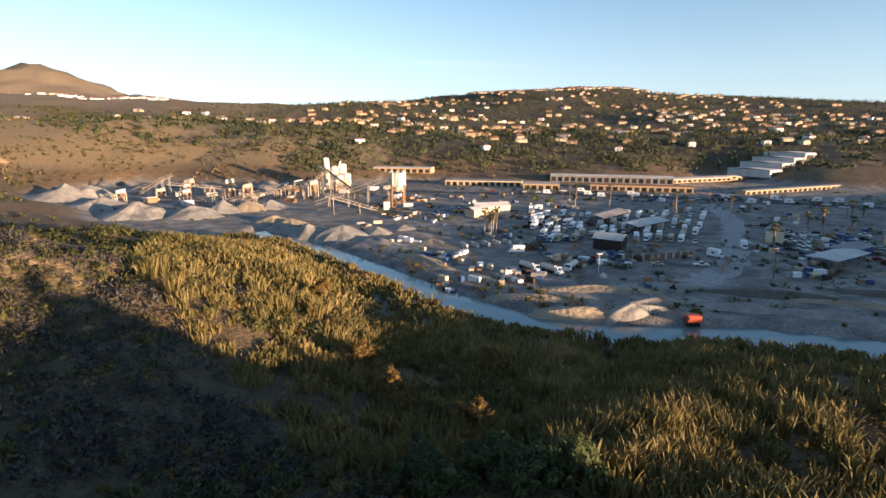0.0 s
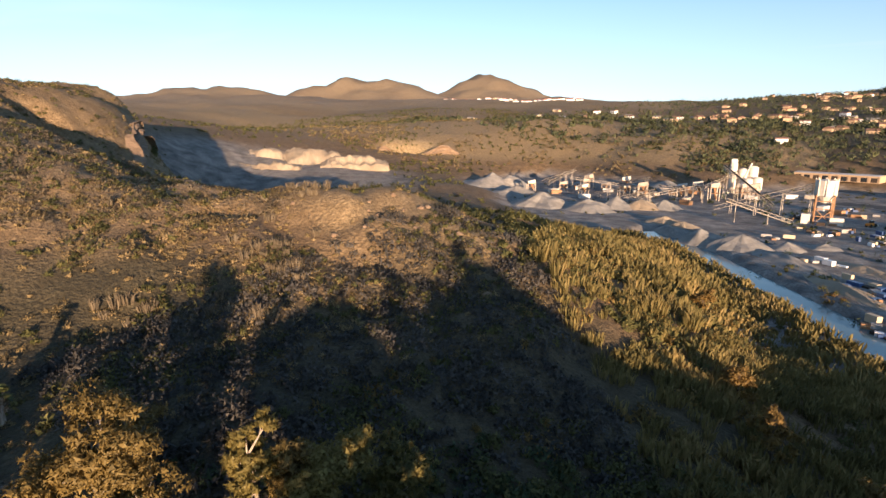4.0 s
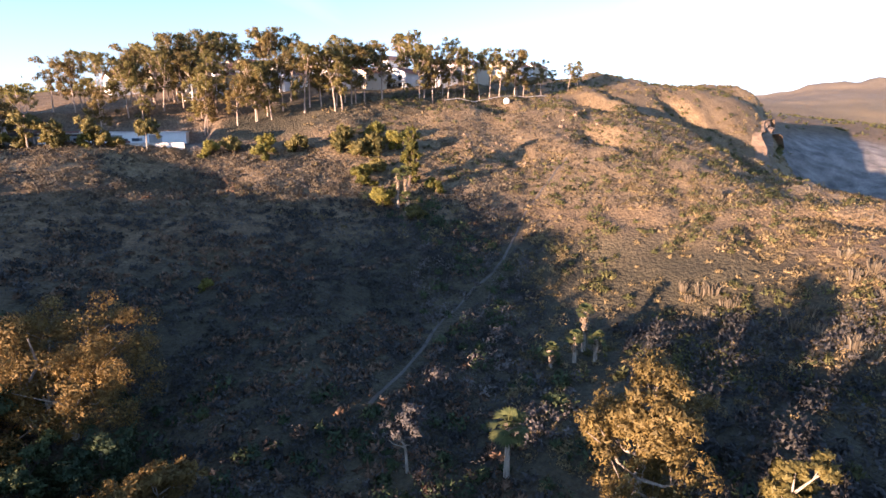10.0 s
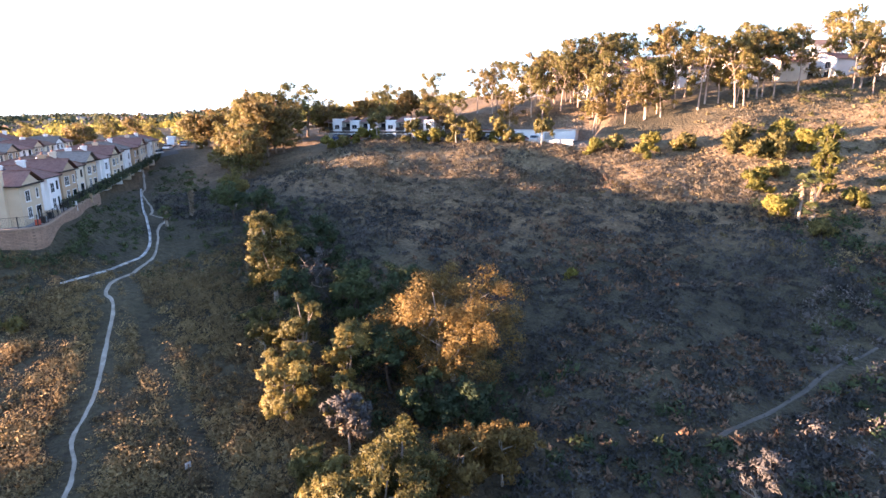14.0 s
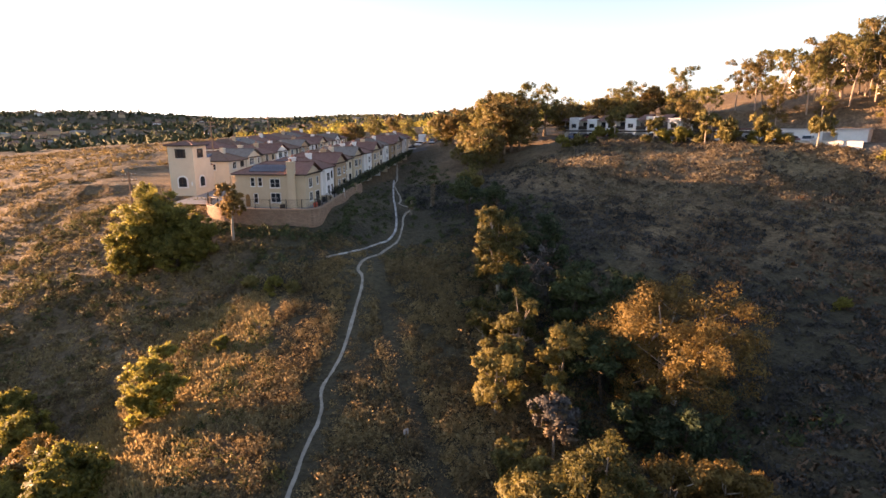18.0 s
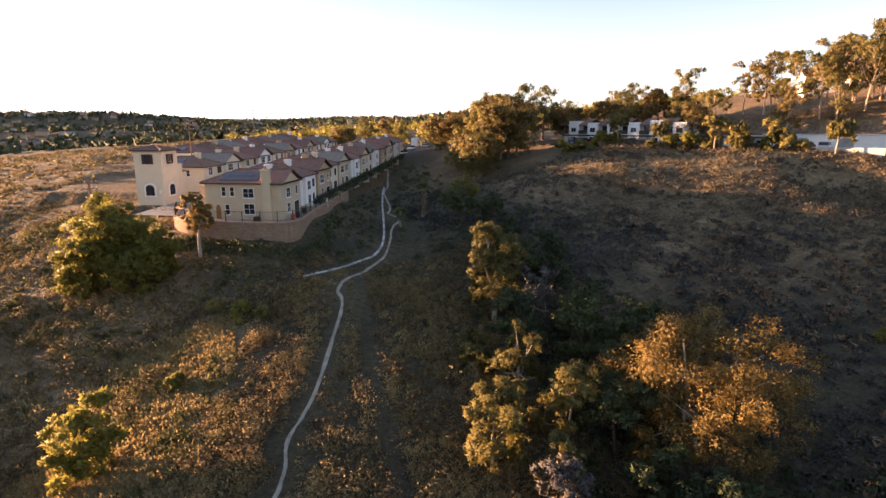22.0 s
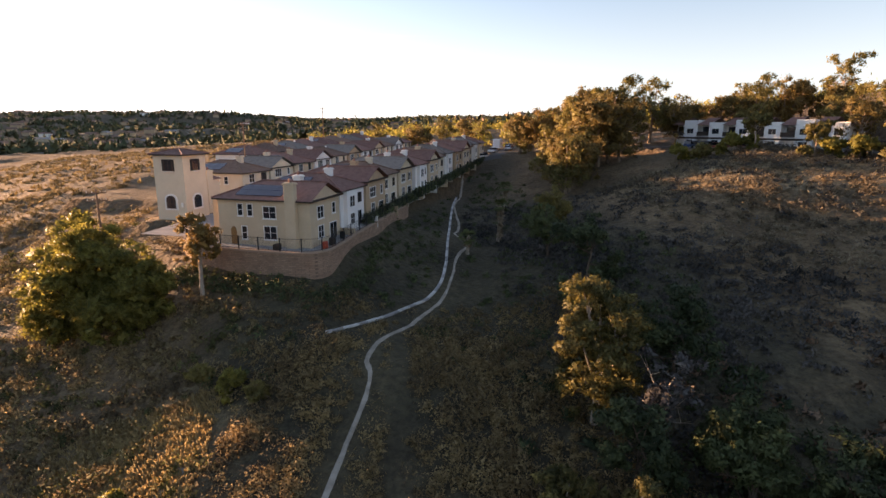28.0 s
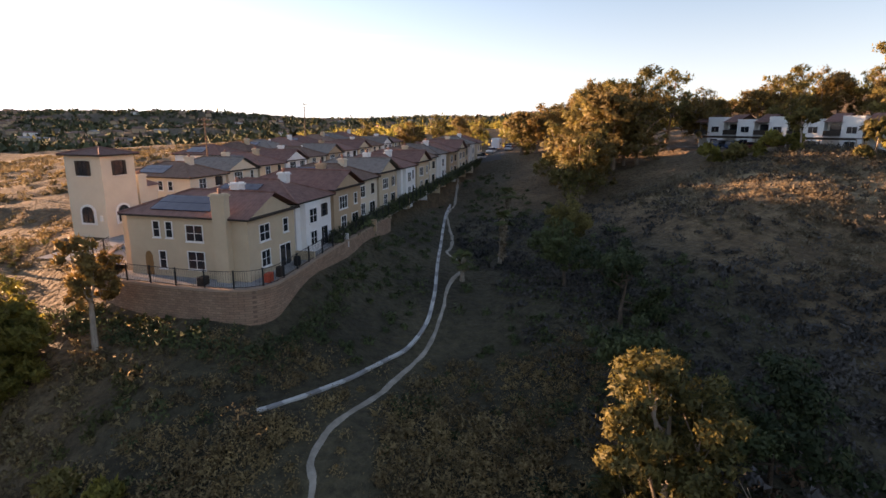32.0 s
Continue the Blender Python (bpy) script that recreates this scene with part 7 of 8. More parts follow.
# cars at the end of the canyon's street
me, _ = ribbon([(-50, -178), (-55, -188), (-62, -204), (-72, -226)], 9, 0.08, 2.0, 0.1, 5)
tagged(part("road", me, ASPHALT), "grey street end at the head of the canyon", "road", kind="structure")
for k, (x, y, t) in enumerate([(-50, -186, 20), (-51.5, -190, 22), (-56, -196, 60), (-60, -192, 65), (-61.5, -197, 60), (-65, -205, 60)]):
    park(CAR_FORMS[(k * 3) % 8], x, y, t)
park(VAN_FORMS[2], -59, -201, 65)


# ---- the yard by the river ----
YZ = -19.0
me, _ = ribbon([(-30, 455), (20, 440), (110, 428), (200, 395), (290, 350), (420, 300)], 22, 0.1, 8.0, 0.03, 6)
tagged(part("road", me, ASPHALT), "broad asphalt road past the yards", "road", kind="structure")
me, _ = ribbon([(180, 370), (165, 310), (135, 245), (106, 195), (82, 172)], 13, 0.08, 6.0, 0.15, 7)
tagged(part("road", me, CONC_GREY), "wide pale dusty lane into the yard", "road", kind="structure")
g = np.random.default_rng(21)


def quad(a, b, c, d, s, t):
    p = Vector(a).lerp(Vector(b), s).lerp(Vector(d).lerp(Vector(c), s), t)
    return p.x, p.y


for i in range(9):
    for j in range(10):
        if g.uniform() < 0.8:
            x, y = quad((66, 246), (112, 234), (158, 318), (84, 326), (j + 0.5) / 10, (i + 0.5) / 9)
            f = VAN_FORMS[int(g.integers(0, 3))] if g.uniform() < 0.72 else CAR_FORMS[int(g.integers(0, 8))]
            park(f, x + g.normal() * 0.5, y + g.normal() * 0.6, 62 + g.normal() * 4 + (180 if i % 2 else 0))
for i in range(6):
    for j in range(9):
        if g.uniform() < 0.75:
            x, y = quad((132, 214), (172, 196), (222, 258), (158, 262), (j + 0.5) / 9, (i + 0.5) / 6)
            park(CAR_FORMS[int(g.integers(0, 8))], x + g.normal() * 0.5, y + g.normal() * 0.6, 120 + g.normal() * 8)
for i in range(8):
    for j in range(7):
        if g.uniform() < 0.82:
            x, y = quad((40, 236), (64, 240), (84, 326), (50, 322), (j + 0.5) / 7, (i + 0.5) / 8)
            f = VAN_FORMS[int(g.integers(0, 3))] if g.uniform() < 0.6 else CAR_FORMS[int(g.integers(0, 8))]
            park(f, x + g.normal() * 0.5, y + g.normal() * 0.6, 62 + g.normal() * 5)
for k in range(46):
    t = g.uniform()
    x, y = 10 + 330 * t, 452 - 45 * t - 88 * t * t
    park(CAR_FORMS[int(g.integers(0, 8))] if g.uniform() < 0.8 else VAN_FORMS[2], x, y + g.choice([-16, -5, 4, 16, 20]) + g.normal(), -12 - 24 * t + g.choice([0, 180]))
for x, y, t in ((58, 207, 35), (61, 209, 30), (64, 212, 40), (68, 208, 20), (80, 197, -10), (96, 196, -12), (52, 214, 60), (72, 214, 70), (48, 240, 10), (20, 262, 40)):
    park(CAR_FORMS[int(g.integers(0, 8))], x, y, t)
for x, y, t in ((31, 190, 122), (38, 186, 125), (46.5, 191, 58)):
    make_mixer(pose(x, y, g1(x, y), 0, 0, t))
for x, y, t in ((30, 217, 8), (60, 343, 10), (55, 338, 80), (24, 350, 30), (108, 210, 120), (128, 226, 70)):
    park(VAN_FORMS[2], x, y, t)
for fset in (CAR_FORMS, VAN_FORMS):
    for f in fset:
        for o in (*f.children_recursive, f):
            bpy.data.objects.remove(o)


def shed(x, y, turn, L, W, H, wall, roof, label, rise=1.2, open_side=False, name="shed", doors=0):
    """A low gabled shed or shop row, with doors and openings along the front."""
    s = thing(name, pose(x, y, g1(x, y), 0, 0, turn), label, "building", "yard buildings")
    if open_side:
        for k in range(int(L / 4) + 1):
            for yy in (-W / 2 + 0.2, W / 2 - 0.2):
                part("post", Geo().box(-L / 2 + k * 4, -L / 2 + k * 4 + 0.2, yy - 0.1, yy + 0.1, -0.3, H), STEEL, s)
    else:
        part("wall", Geo().box(-L / 2, L / 2, -W / 2, W / 2, -0.5, H), wall, s)
    part("roof", Geo().prism([(-W / 2 - 0.5, H), (0, H + rise), (W / 2 + 0.5, H), (W / 2 + 0.5, H + 0.15), (0, H + rise + 0.15), (-W / 2 - 0.5, H + 0.15)], 0, -L / 2 - 0.4, L / 2 + 0.4), roof, s)
    for k in range(doors):
        c = -L / 2 + (k + 0.5) * L / doors
        part("doorway", Geo().box(c - L / doors * 0.32, c + L / doors * 0.32, -W / 2 - 0.08, -W / 2 + 0.02, 0, H * 0.72), GLASS if k % 2 else DARK_WOOD, s)
        part("pier", Geo().box(c + L / doors * 0.42, c + L / doors * 0.58, -W / 2 - 0.2, -W / 2 + 0.02, 0, H * 0.9), wall, s)
    return s


shed(91, 299, 50, 34, 12, 4.2, STEEL, ROOF_GREY, "long grey corrugated shed among parked motorhomes", open_side=True)
shed(101, 271, 40, 30, 12, 4.0, STEEL, ROOF_PALE, "pale-roofed open vehicle shelter", open_side=True)
shed(71, 226, -35, 12, 8, 4.5, DARK_WOOD, ROOF_PALE, "small dark barn with a pale pitched roof", 2.2)
shed(147, 197, 32, 26, 10, 4.0, STEEL, ROOF_PALE, "flat pale carport roof at the yard's edge", 0.5, True)
shed(163, 213, 32, 22, 9, 3.6, CAR_PAINTS[3], ROOF_GREY, "low blue metal building behind parked cars", 0.8)
shed(151, 243, 60, 9, 7, 5, STUCCO_CREAM, ROOF_GREY, "small old house with a steep grey roof", 3.0)
shed(205, 235, 30, 20, 10, 4, STUCCO_TAN, ROOF_PALE, "low tan workshop with a pale roof", 1, doors=4)
shed(29, 330, 15, 22, 10, 4.5, STUCCO_CREAM, ROOF_PALE, "old cream workshop sheds by the quarry road", 2)
shed(20, 318, 40, 12, 8, 4, STUCCO_TAN, ROOF_PALE, "small tan lean-to by the quarry road", 1.5)
shed(38, 505, -12, 70, 16, 4.5, STUCCO_TAN, ROOF_GREY, "long tan row of roadside shops", 0.6, doors=12)
shed(-40, 560, -12, 60, 18, 5, STUCCO_BROWN, ROOF_PALE, "brown roadside stores with flat roofs", 0.6, doors=9)
shed(85, 470, -14, 30, 12, 5, STUCCO_BROWN, ROOF_GREY, "brown tiled shop building by the road", 1.6, doors=5)
shed(150, 490, -18, 104, 16, 5.5, ROOF_GREY, ROOF_PALE, "very long low store with a pale metal roof", 0.8, doors=18)
shed(165, 455, -18, 80, 10, 4.5, STUCCO_BROWN, RUST_STEEL, "long brown shopfront row with a rusty roof", 0.8, doors=14)
for k in range(5):
    shed(225 + 14 * k, 500 + 14 * k, 22, 96 - 4 * k, 9, 2.8, STUCCO_BROWN, (ROOF_PALE, ROOF_GREY)[k % 2], "long row of storage units with pale roof", 0.5, doors=16)
shed(304, 460, 24, 150, 9, 3.0, STUCCO_BROWN, ROOF_GREY, "long brown storage row with dark doorways", 0.4, doors=24)
for k in range(4):
    shed(318 + 20 * k, 560 + 14 * k, 30, 20, 44, 7.0, ROOF_PALE, ROOF_PALE, "white metal warehouse bay with ribbed roof", 1.2, doors=1, name="warehouse")

# goods, pallets and containers standing about the yard
g = np.random.default_rng(77)
GOODS = {"white": (Geo(), WHITE_PAINT), "rusty": (Geo(), RUST_STEEL), "grey": (Geo(), CONC_GREY), "dark": (Geo(), DARK_WOOD), "tan": (Geo(), STUCCO_TAN), "blue": (Geo(), CAR_PAINTS[3])}
GOODS_KEYS = list(GOODS)
for k in range(120):
    cx, cy = quad((-20, 165), (190, 170), (240, 420), (-60, 430), g.uniform(), g.uniform())
    if near_line(np.array([cx]), np.array([cy]), [(180, 370), (165, 310), (135, 245), (106, 195), (82, 172)])[0][0] < 9:
        continue
    ang = g.uniform(0, math.pi)
    for q in range(int(g.integers(2, 8))):
        ox, oy = g.normal() * 5, g.normal() * 3
        x, y = cx + ox * math.cos(ang) - oy * math.sin(ang), cy + ox * math.sin(ang) + oy * math.cos(ang)
        w, d, h = g.uniform(0.5, 2.4), g.uniform(0.4, 1.2), g.uniform(0.5, 2.2)
        z = g1(x, y)
        c, s = math.cos(ang), math.sin(ang)
        ring = [(x + a * c - b * s, y + a * s + b * c) for a, b in ((-w, -d), (w, -d), (w, d), (-w, d))]
        GOODS[GOODS_KEYS[int(g.integers(0, 6))]][0].prism(ring, 2, z - 0.1, z + h)
for key, (geo, mat) in GOODS.items():
    tagged(part("stacked_goods", geo, mat), key + " crates, pallets and containers stacked about the yard", "stacked goods", kind="stuff")

# gravel heaps
def heap(x, y, r, h, seed, material, label, squash=1.0, turn=0.0, slope=0.95):
    """A cone of loose stone, with slumped sides and an uneven foot."""
    bm = bmesh.new()
    rings, seg = 7, 26
    rows = []
    for i in range(rings + 1):
        t = i / rings
        row = []
        for j in range(seg):
            a = 2 * math.pi * j / seg
            k = 1 + 0.34 * noise.noise(Vector((math.cos(a) * 1.6, math.sin(a) * 1.6, seed)))
            rr = r * t * k
            z = h * (1 - t ** (2.4 if slope < 0.9 else 1.0)) ** slope * (1 + 0.35 * noise.noise(Vector((math.cos(a) * t * 2.6, math.sin(a) * t * 2.6, seed + 9)))) - 0.4 * t
            row.append(bm.verts.new((math.cos(a) * rr, math.sin(a) * rr * squash, z)))
        rows.append(row)
    for i in range(rings):
        for j in range(seg):
            bm.faces.new((rows[i][j], rows[i + 1][j], rows[i + 1][(j + 1) % seg], rows[i][(j + 1) % seg]))
    bmesh.ops.remove_doubles(bm, verts=bm.verts, dist=0.01)
    here = pose(x, y, g1(x, y), 0, 0, turn)
    for v in bm.verts:  # the foot follows the ground
        w = here @ Vector((v.co.x, v.co.y, 0))
        v.co.z += (g1(w.x, w.y) - w.z) / 0.78
    o = part("gravel_mound", bm, material)
    o.matrix_world = here @ Matrix.Diagonal((1, 1, 0.78, 1))
    return tagged(o, label, "heap", "gravel heaps")


for n, (x, y, r, h, m, sq) in enumerate([(-179, 318, 24, 11, 0, 0.8), (-146, 316, 17, 9, 0, 1), (-137, 337, 15, 8, 0, 1), (-124, 344, 13, 8, 1, 1), (-112, 352, 12, 7, 0, 1), (-48, 256, 15, 6.5, 0, 0.8), (-66, 262, 14, 6, 0, 0.8), (-32, 262, 8, 4, 0, 1), (-275, 396, 26, 13, 0, 1), (-262, 404, 18, 14, 0, 1), (-235, 372, 16, 6, 0, 1), (-205, 455, 22, 9, 0, 1), (-150, 470, 20, 9, 0, 1), (-95, 300, 10, 4, 1, 1), (-82, 292, 8, 3.5, 1, 1), (-20, 275, 7, 3, 0, 1), (-225, 345, 14, 5, 0, 1), (-84, 276, 12, 4, 0, 0.6)]):
    heap(x, y, r, h, n * 1.7, SPOIL if m else GRAVEL, "pale spoil heap in the quarry yard" if m else "grey crushed-gravel heap with slumped sides", sq, n * 40)


def spoil_bank(x, y, L, W, h, turn, seed, base):
    """A flat-topped tip of dug earth with slumped, gullied sides."""
    nu, nv = 70, 26
    u, v = np.meshgrid(np.linspace(-1, 1, nu), np.linspace(-1, 1, nv))
    gash = np.abs(fuzz(u * L / 9, v * 1.2, seed, 3))
    edge = np.maximum(np.abs(u) ** 2.2, np.abs(v)) + 0.16 * gash + 0.2 * fuzz(u * L / 30, v * W / 30, seed + 3, 3)
    z = h * (1 - ease(0.12, 1.0, edge)) * (0.86 + 0.14 * np.round(2 * fuzz(u * L / 26, v * W / 14, seed + 5, 2)) / 2) + 1.3 * fuzz(u * L / 9, v * W / 9, seed + 7, 3)
    rim = (np.abs(u) > 0.99) | (np.abs(v) > 0.99)
    z = np.where(rim, -6, z)
    k = np.arange(nu * nv).reshape(nv, nu)
    f = np.stack([k[:-1, :-1], k[:-1, 1:], k[1:, 1:], k[1:, :-1]], -1).reshape(-1, 4)
    o = part("spoil_bank", fast_mesh("spoil_bank", np.stack([u * L / 2, v * W / 2, z], -1).reshape(-1, 3), f), SPOIL)
    o.matrix_world = pose(x, y, base, 0, 0, turn)
    return tagged(o, "broad pale flat-topped spoil bank in the quarry pit", "heap", "quarry spoil banks")


spoil_bank(-440, 296, 120, 70, 15, 57, 3, -2)
spoil_bank(-410, 250, 90, 30, 8, 50, 13, -5)
spoil_bank(-372, 322, 60, 34, 8, 50, 23, 0)
# spoil banks along the water
for n, (x, y, r, h, sq, t) in enumerate([(34, 143, 20, 3.6, 0.22, -8), (52, 143, 13, 3.4, 0.3, 20), (62, 152, 18, 2.0, 0.25, 10), (30, 156, 22, 1.8, 0.2, -12), (84, 146, 14, 2.6, 0.3, -14), (104, 140, 18, 2.4, 0.25, -24), (-8, 205, 22, 2.6, 0.25, -52), (12, 178, 18, 2.0, 0.3, -45), (-30, 240, 22, 3.0, 0.3, -48), (118, 150, 20, 1.6, 0.2, -20)]):
    heap(x, y, r, h, 60 + n, SPOIL if n % 3 == 0 else GRAVEL, "long low bank of pale dug earth by the river", sq, t)


def beam_path(g, a, b, half, n):
    """A lattice girder: four chords and diagonals."""
    a, b = Vector(a), Vector(b)
    side = (b - a).cross(Vector((0, 0, 1))).normalized() * half
    up = side.cross(b - a).normalized() * half
    pts = [[a.lerp(b, k / n) + s * side + u * up for s, u in ((-1, -1), (1, -1), (1, 1), (-1, 1))] for k in range(n + 1)]
    for c in range(4):
        g.tube([tuple(pts[0][c]), tuple(pts[n][c])], [0.15 * half, 0.15 * half], 4)
        for k in range(n):
            g.tube([tuple(pts[k][c]), tuple(pts[k + 1][(c + 1) % 4])], [0.08 * half, 0.08 * half], 3)


def conveyor(a, b, label, legs=3, w=0.9):
    c = thing("conveyor", pose(0, 0, 0), label, "conveyor", "quarry conveyors")
    a, b = Vector(a), Vector(b)
    g = Geo()
    beam_path(g, a, b, w, max(5, int((b - a).length / 3)))
    part("girder", g, STEEL, c)
    s = (b - a).cross(Vector((0, 0, 1))).normalized() * w * 0.8
    up = Vector((0, 0, w + 0.25))
    part("belt", Geo().add([tuple(a - s + up), tuple(b - s + up), tuple(b + s + up), tuple(a + s + up), tuple(a - s + up * 0.8), tuple(b - s + up * 0.8), tuple(b + s + up * 0.8), tuple(a + s + up * 0.8)], [(0, 1, 2, 3), (7, 6, 5, 4), (0, 4, 5, 1), (1, 5, 6, 2), (2, 6, 7, 3), (3, 7, 4, 0)]), TYRE, c)
    for k in range(legs):
        p = a.lerp(b, (k + 0.7) / legs)
        for q in (-1, 1):
            part("leg", Geo().tube([(p.x + s.x * q * 1.6, p.y + s.y * q * 1.6, g1(p.x, p.y) - 0.3), (p.x + s.x * q, p.y + s.y * q, p.z)], [0.2, 0.16], 5), STEEL, c)
    return c


conveyor((-85, 361, -17), (-31, 349, 2), "long inclined steel conveyor rising to the loading hopper", 4, 1.1)
conveyor((-140, 372, -17), (-98, 402, -6), "inclined quarry conveyor with lattice girder", 3)
conveyor((-205, 405, -8), (-150, 418, -14), "pale steel conveyor gantry at the crusher", 3)
conveyor((-185, 440, -16), (-140, 405, -5), "pale steel conveyor gantry above the heaps", 3)
conveyor((-230, 412, -16), (-206, 406, -4), "short inclined conveyor at the crusher", 2)
conveyor((-120, 440, -16), (-95, 462, -2), "inclined conveyor feeding the silos", 3)
conveyor((-130, 395, -10), (-110, 440, -14), "level conveyor between the crushers", 3)
conveyor((-150, 362, -17), (-118, 352, -8), "short stacking conveyor over a gravel heap", 2)
conveyor((-60, 395, -17), (-98, 430, 4), "long inclined conveyor crossing the plant", 4, 1.1)
conveyor((-175, 385, -17), (-140, 352, -9), "stacking conveyor above the grey heaps", 3)
conveyor((-245, 430, -16), (-210, 425, -3), "inclined conveyor beside the crushers", 3)
conveyor((-40, 330, -17), (-70, 322, -7), "radial stacking conveyor in the gravel yard", 2)
# silos
si = thing("silo_group", pose(-92, 466, g1(-92, 466), 0, 0, 20), "cluster of tall pale cement silos with steel stairs", "silo")
for x, y, r, h in ((-7, 0, 2.6, 25), (0, 2, 3.4, 20), (6.5, 1, 3.6, 22), (3, -5, 3.2, 13), (9, -5, 3.6, 14)):
    part("silo", Geo().tube([(x, y, 3), (x, y, 5), (x, y, h - 1), (x, y, h)], [r * 0.3, r, r, r * 0.5], 16), SILO, si)
    for q in range(4):
        a = q * math.pi / 2 + 0.4
        part("leg", Geo().box(x + math.cos(a) * r * 0.85 - 0.2, x + math.cos(a) * r * 0.85 + 0.2, y + math.sin(a) * r * 0.85 - 0.2, y + math.sin(a) * r * 0.85 + 0.2, -0.3, 5.2), STEEL, si)
part("elevator_tube", Geo().tube([(-2, -3, 6), (5, 0, 24)], [0.7, 0.7], 8), SILO, si)
part("top_house", Geo().box(-9, -5, -2, 2, 22, 27), SILO, si)
gg = Geo()
beam_path(gg, (-4, -6, 0), (-4, -6, 18), 1.2, 8)
part("stair_tower", gg, STEEL, si)
ho = thing("loading_hopper", pose(-29, 349, g1(-29, 349), 0, 0, 10), "tall pale loading hopper on steel legs over the truck lane", "hopper")
part("bin", Geo().tube([(0, 0, 11), (0, 0, 15), (0, 0, 22.5), (0, 0, 23)], [1.5, 4.6, 5.0, 4.8], 12), SILO, ho)
for q in range(8):
    a = q * math.pi / 4
    part("bin_rib", Geo().box(math.cos(a) * 4.9 - 0.25, math.cos(a) * 4.9 + 0.25, math.sin(a) * 4.9 - 0.25, math.sin(a) * 4.9 + 0.25, 14.5, 24), SILO, ho)
for x in (-4, 4):
    for y in (-4, 4):
        part("leg", Geo().box(x - 0.35, x + 0.35, y - 0.35, y + 0.35, -0.3, 15.5), RUST_STEEL, ho)
for z in (4, 8, 12):
    part("brace", Geo().box(-4.2, 4.2, -4.3, -4.1, z, z + 0.4), RUST_STEEL, ho)
    part("brace", Geo().box(-4.3, -4.1, -4.2, 4.2, z, z + 0.4), RUST_STEEL, ho)
part("brace", Geo().tube([(-4, -4, 0.5), (4, -4, 8)], [0.2, 0.2], 4).tube([(4, -4, 0.5), (-4, -4, 8)], [0.2, 0.2], 4), RUST_STEEL, ho)
part("control_hut", Geo().box(-9.5, -5.5, -4, 0, -0.2, 5), SILO, ho)
part("plant_box", Geo().box(3, 9, -6, -2, -0.2, 4), SILO, ho)
# crushers and screens
g = np.random.default_rng(5)
for n in range(16):
    x, y = -225 + 9.5 * n + g.normal() * 4, 402 + g.normal() * 14 + 2.0 * n
    cr = thing("crusher_unit", pose(x, y, g1(x, y), 0, 0, g.uniform(0, 90)), "rusty steel crusher frame with hoppers and platforms", "machine", "quarry machines")
    hgt = g.uniform(6, 12)
    for a in (-3, 3):
        for b in (-2.2, 2.2):
            part("leg", Geo().box(a - 0.25, a + 0.25, b - 0.25, b + 0.25, -0.3, hgt), STEEL, cr)
    for z in (hgt * 0.45, hgt * 0.8):
        part("platform", Geo().box(-3.6, 3.6, -2.8, 2.8, z, z + 0.25), RUST_STEEL, cr)
    part("screen_box", Geo().prism([(-2.6, hgt * 0.82), (2.6, hgt * 0.82), (3.2, hgt + 1.5), (-3.2, hgt + 0.4)], 1, -1.8, 1.8), STEEL if n % 2 else SILO, cr)
    part("chute", Geo().tube([(0, 0, hgt * 0.8), (2.5, 1.5, 1.0)], [0.9, 0.6], 6), RUST_STEEL, cr)
for n in range(26):
    x, y = quad((-215, 360), (-20, 372), (-40, 480), (-190, 500), g.uniform(), g.uniform())
    b = part("site_cabin", Geo().box(-4, 4, -1.8, 1.8, 0, 3.0, 0.1), (SILO, STEEL, RUST_STEEL, ROOF_PALE)[n % 4])
    b.matrix_world = pose(x, y, g1(x, y) - 0.05, 0, 0, g.uniform(0, 180))
    tagged(b, "weathered steel site cabin among quarry plant", "cabin", "site cabins")
for x, y, t in ((-8, 353, 60), (-210, 430, 20), (10, 330, 10)):
    ld = thing("wheel_loader", pose(x, y, g1(x, y), 0, 0, t), "orange wheel loader parked by the quarry lane", "loader", "loaders")
    part("body", Geo().prism([(-3, 0.9), (-3, 2.0), (0.4, 2.2), (0.4, 0.9)], 1, -1.1, 1.1), ORANGE_PAINT, ld)
    part("cab", Geo().box(-1.0, 0.5, -0.8, 0.8, 2.1, 3.4, 0.1), GLASS, ld)
    part("arm", Geo().box(0.4, 2.6, -0.3, 0.3, 1.0, 1.5), ORANGE_PAINT, ld)
    part("bucket", Geo().prism([(2.5, 0.2), (3.9, 0.2), (2.9, 1.5), (2.5, 1.5)], 1, -1.4, 1.4), STEEL, ld)
    wheels(ld, [(a, b) for a in (-2, 1.4) for b in (-1.1, 1.1)], 0.8, 0.6)
# rough banks and brush along the lots
for n, (x, y, r, h, sq, t) in enumerate([(20, 200, 20, 2.2, 0.22, -30), (48, 165, 24, 2.0, 0.2, -6), (98, 160, 22, 2.4, 0.22, -10), (128, 172, 18, 1.8, 0.25, 18), (-5, 240, 20, 2.2, 0.3, -40), (140, 158, 24, 2.2, 0.2, -16), (70, 170, 18, 1.4, 0.3, 4), (165, 180, 20, 2.0, 0.25, -20)]):
    heap(x, y, r, h, 130 + n * 2.3, (GRAVEL, SPOIL, SHADE_TONED_DIRT)[n % 3], "rough low bank of dumped earth round a lot", sq, t)
x, y = scatter(520, -20, 200, 140, 330, lambda x, y: np.maximum((near_line(x, y, [(14, 205), (40, 176), (70, 172), (92, 164), (118, 168)])[0] < 5), np.maximum(near_line(x, y, [(36, 232), (70, 214), (100, 222)])[0] < 4, near_line(x, y, [(112, 200), (124, 232), (150, 262)])[0] < 4)) * 0.9, 45)
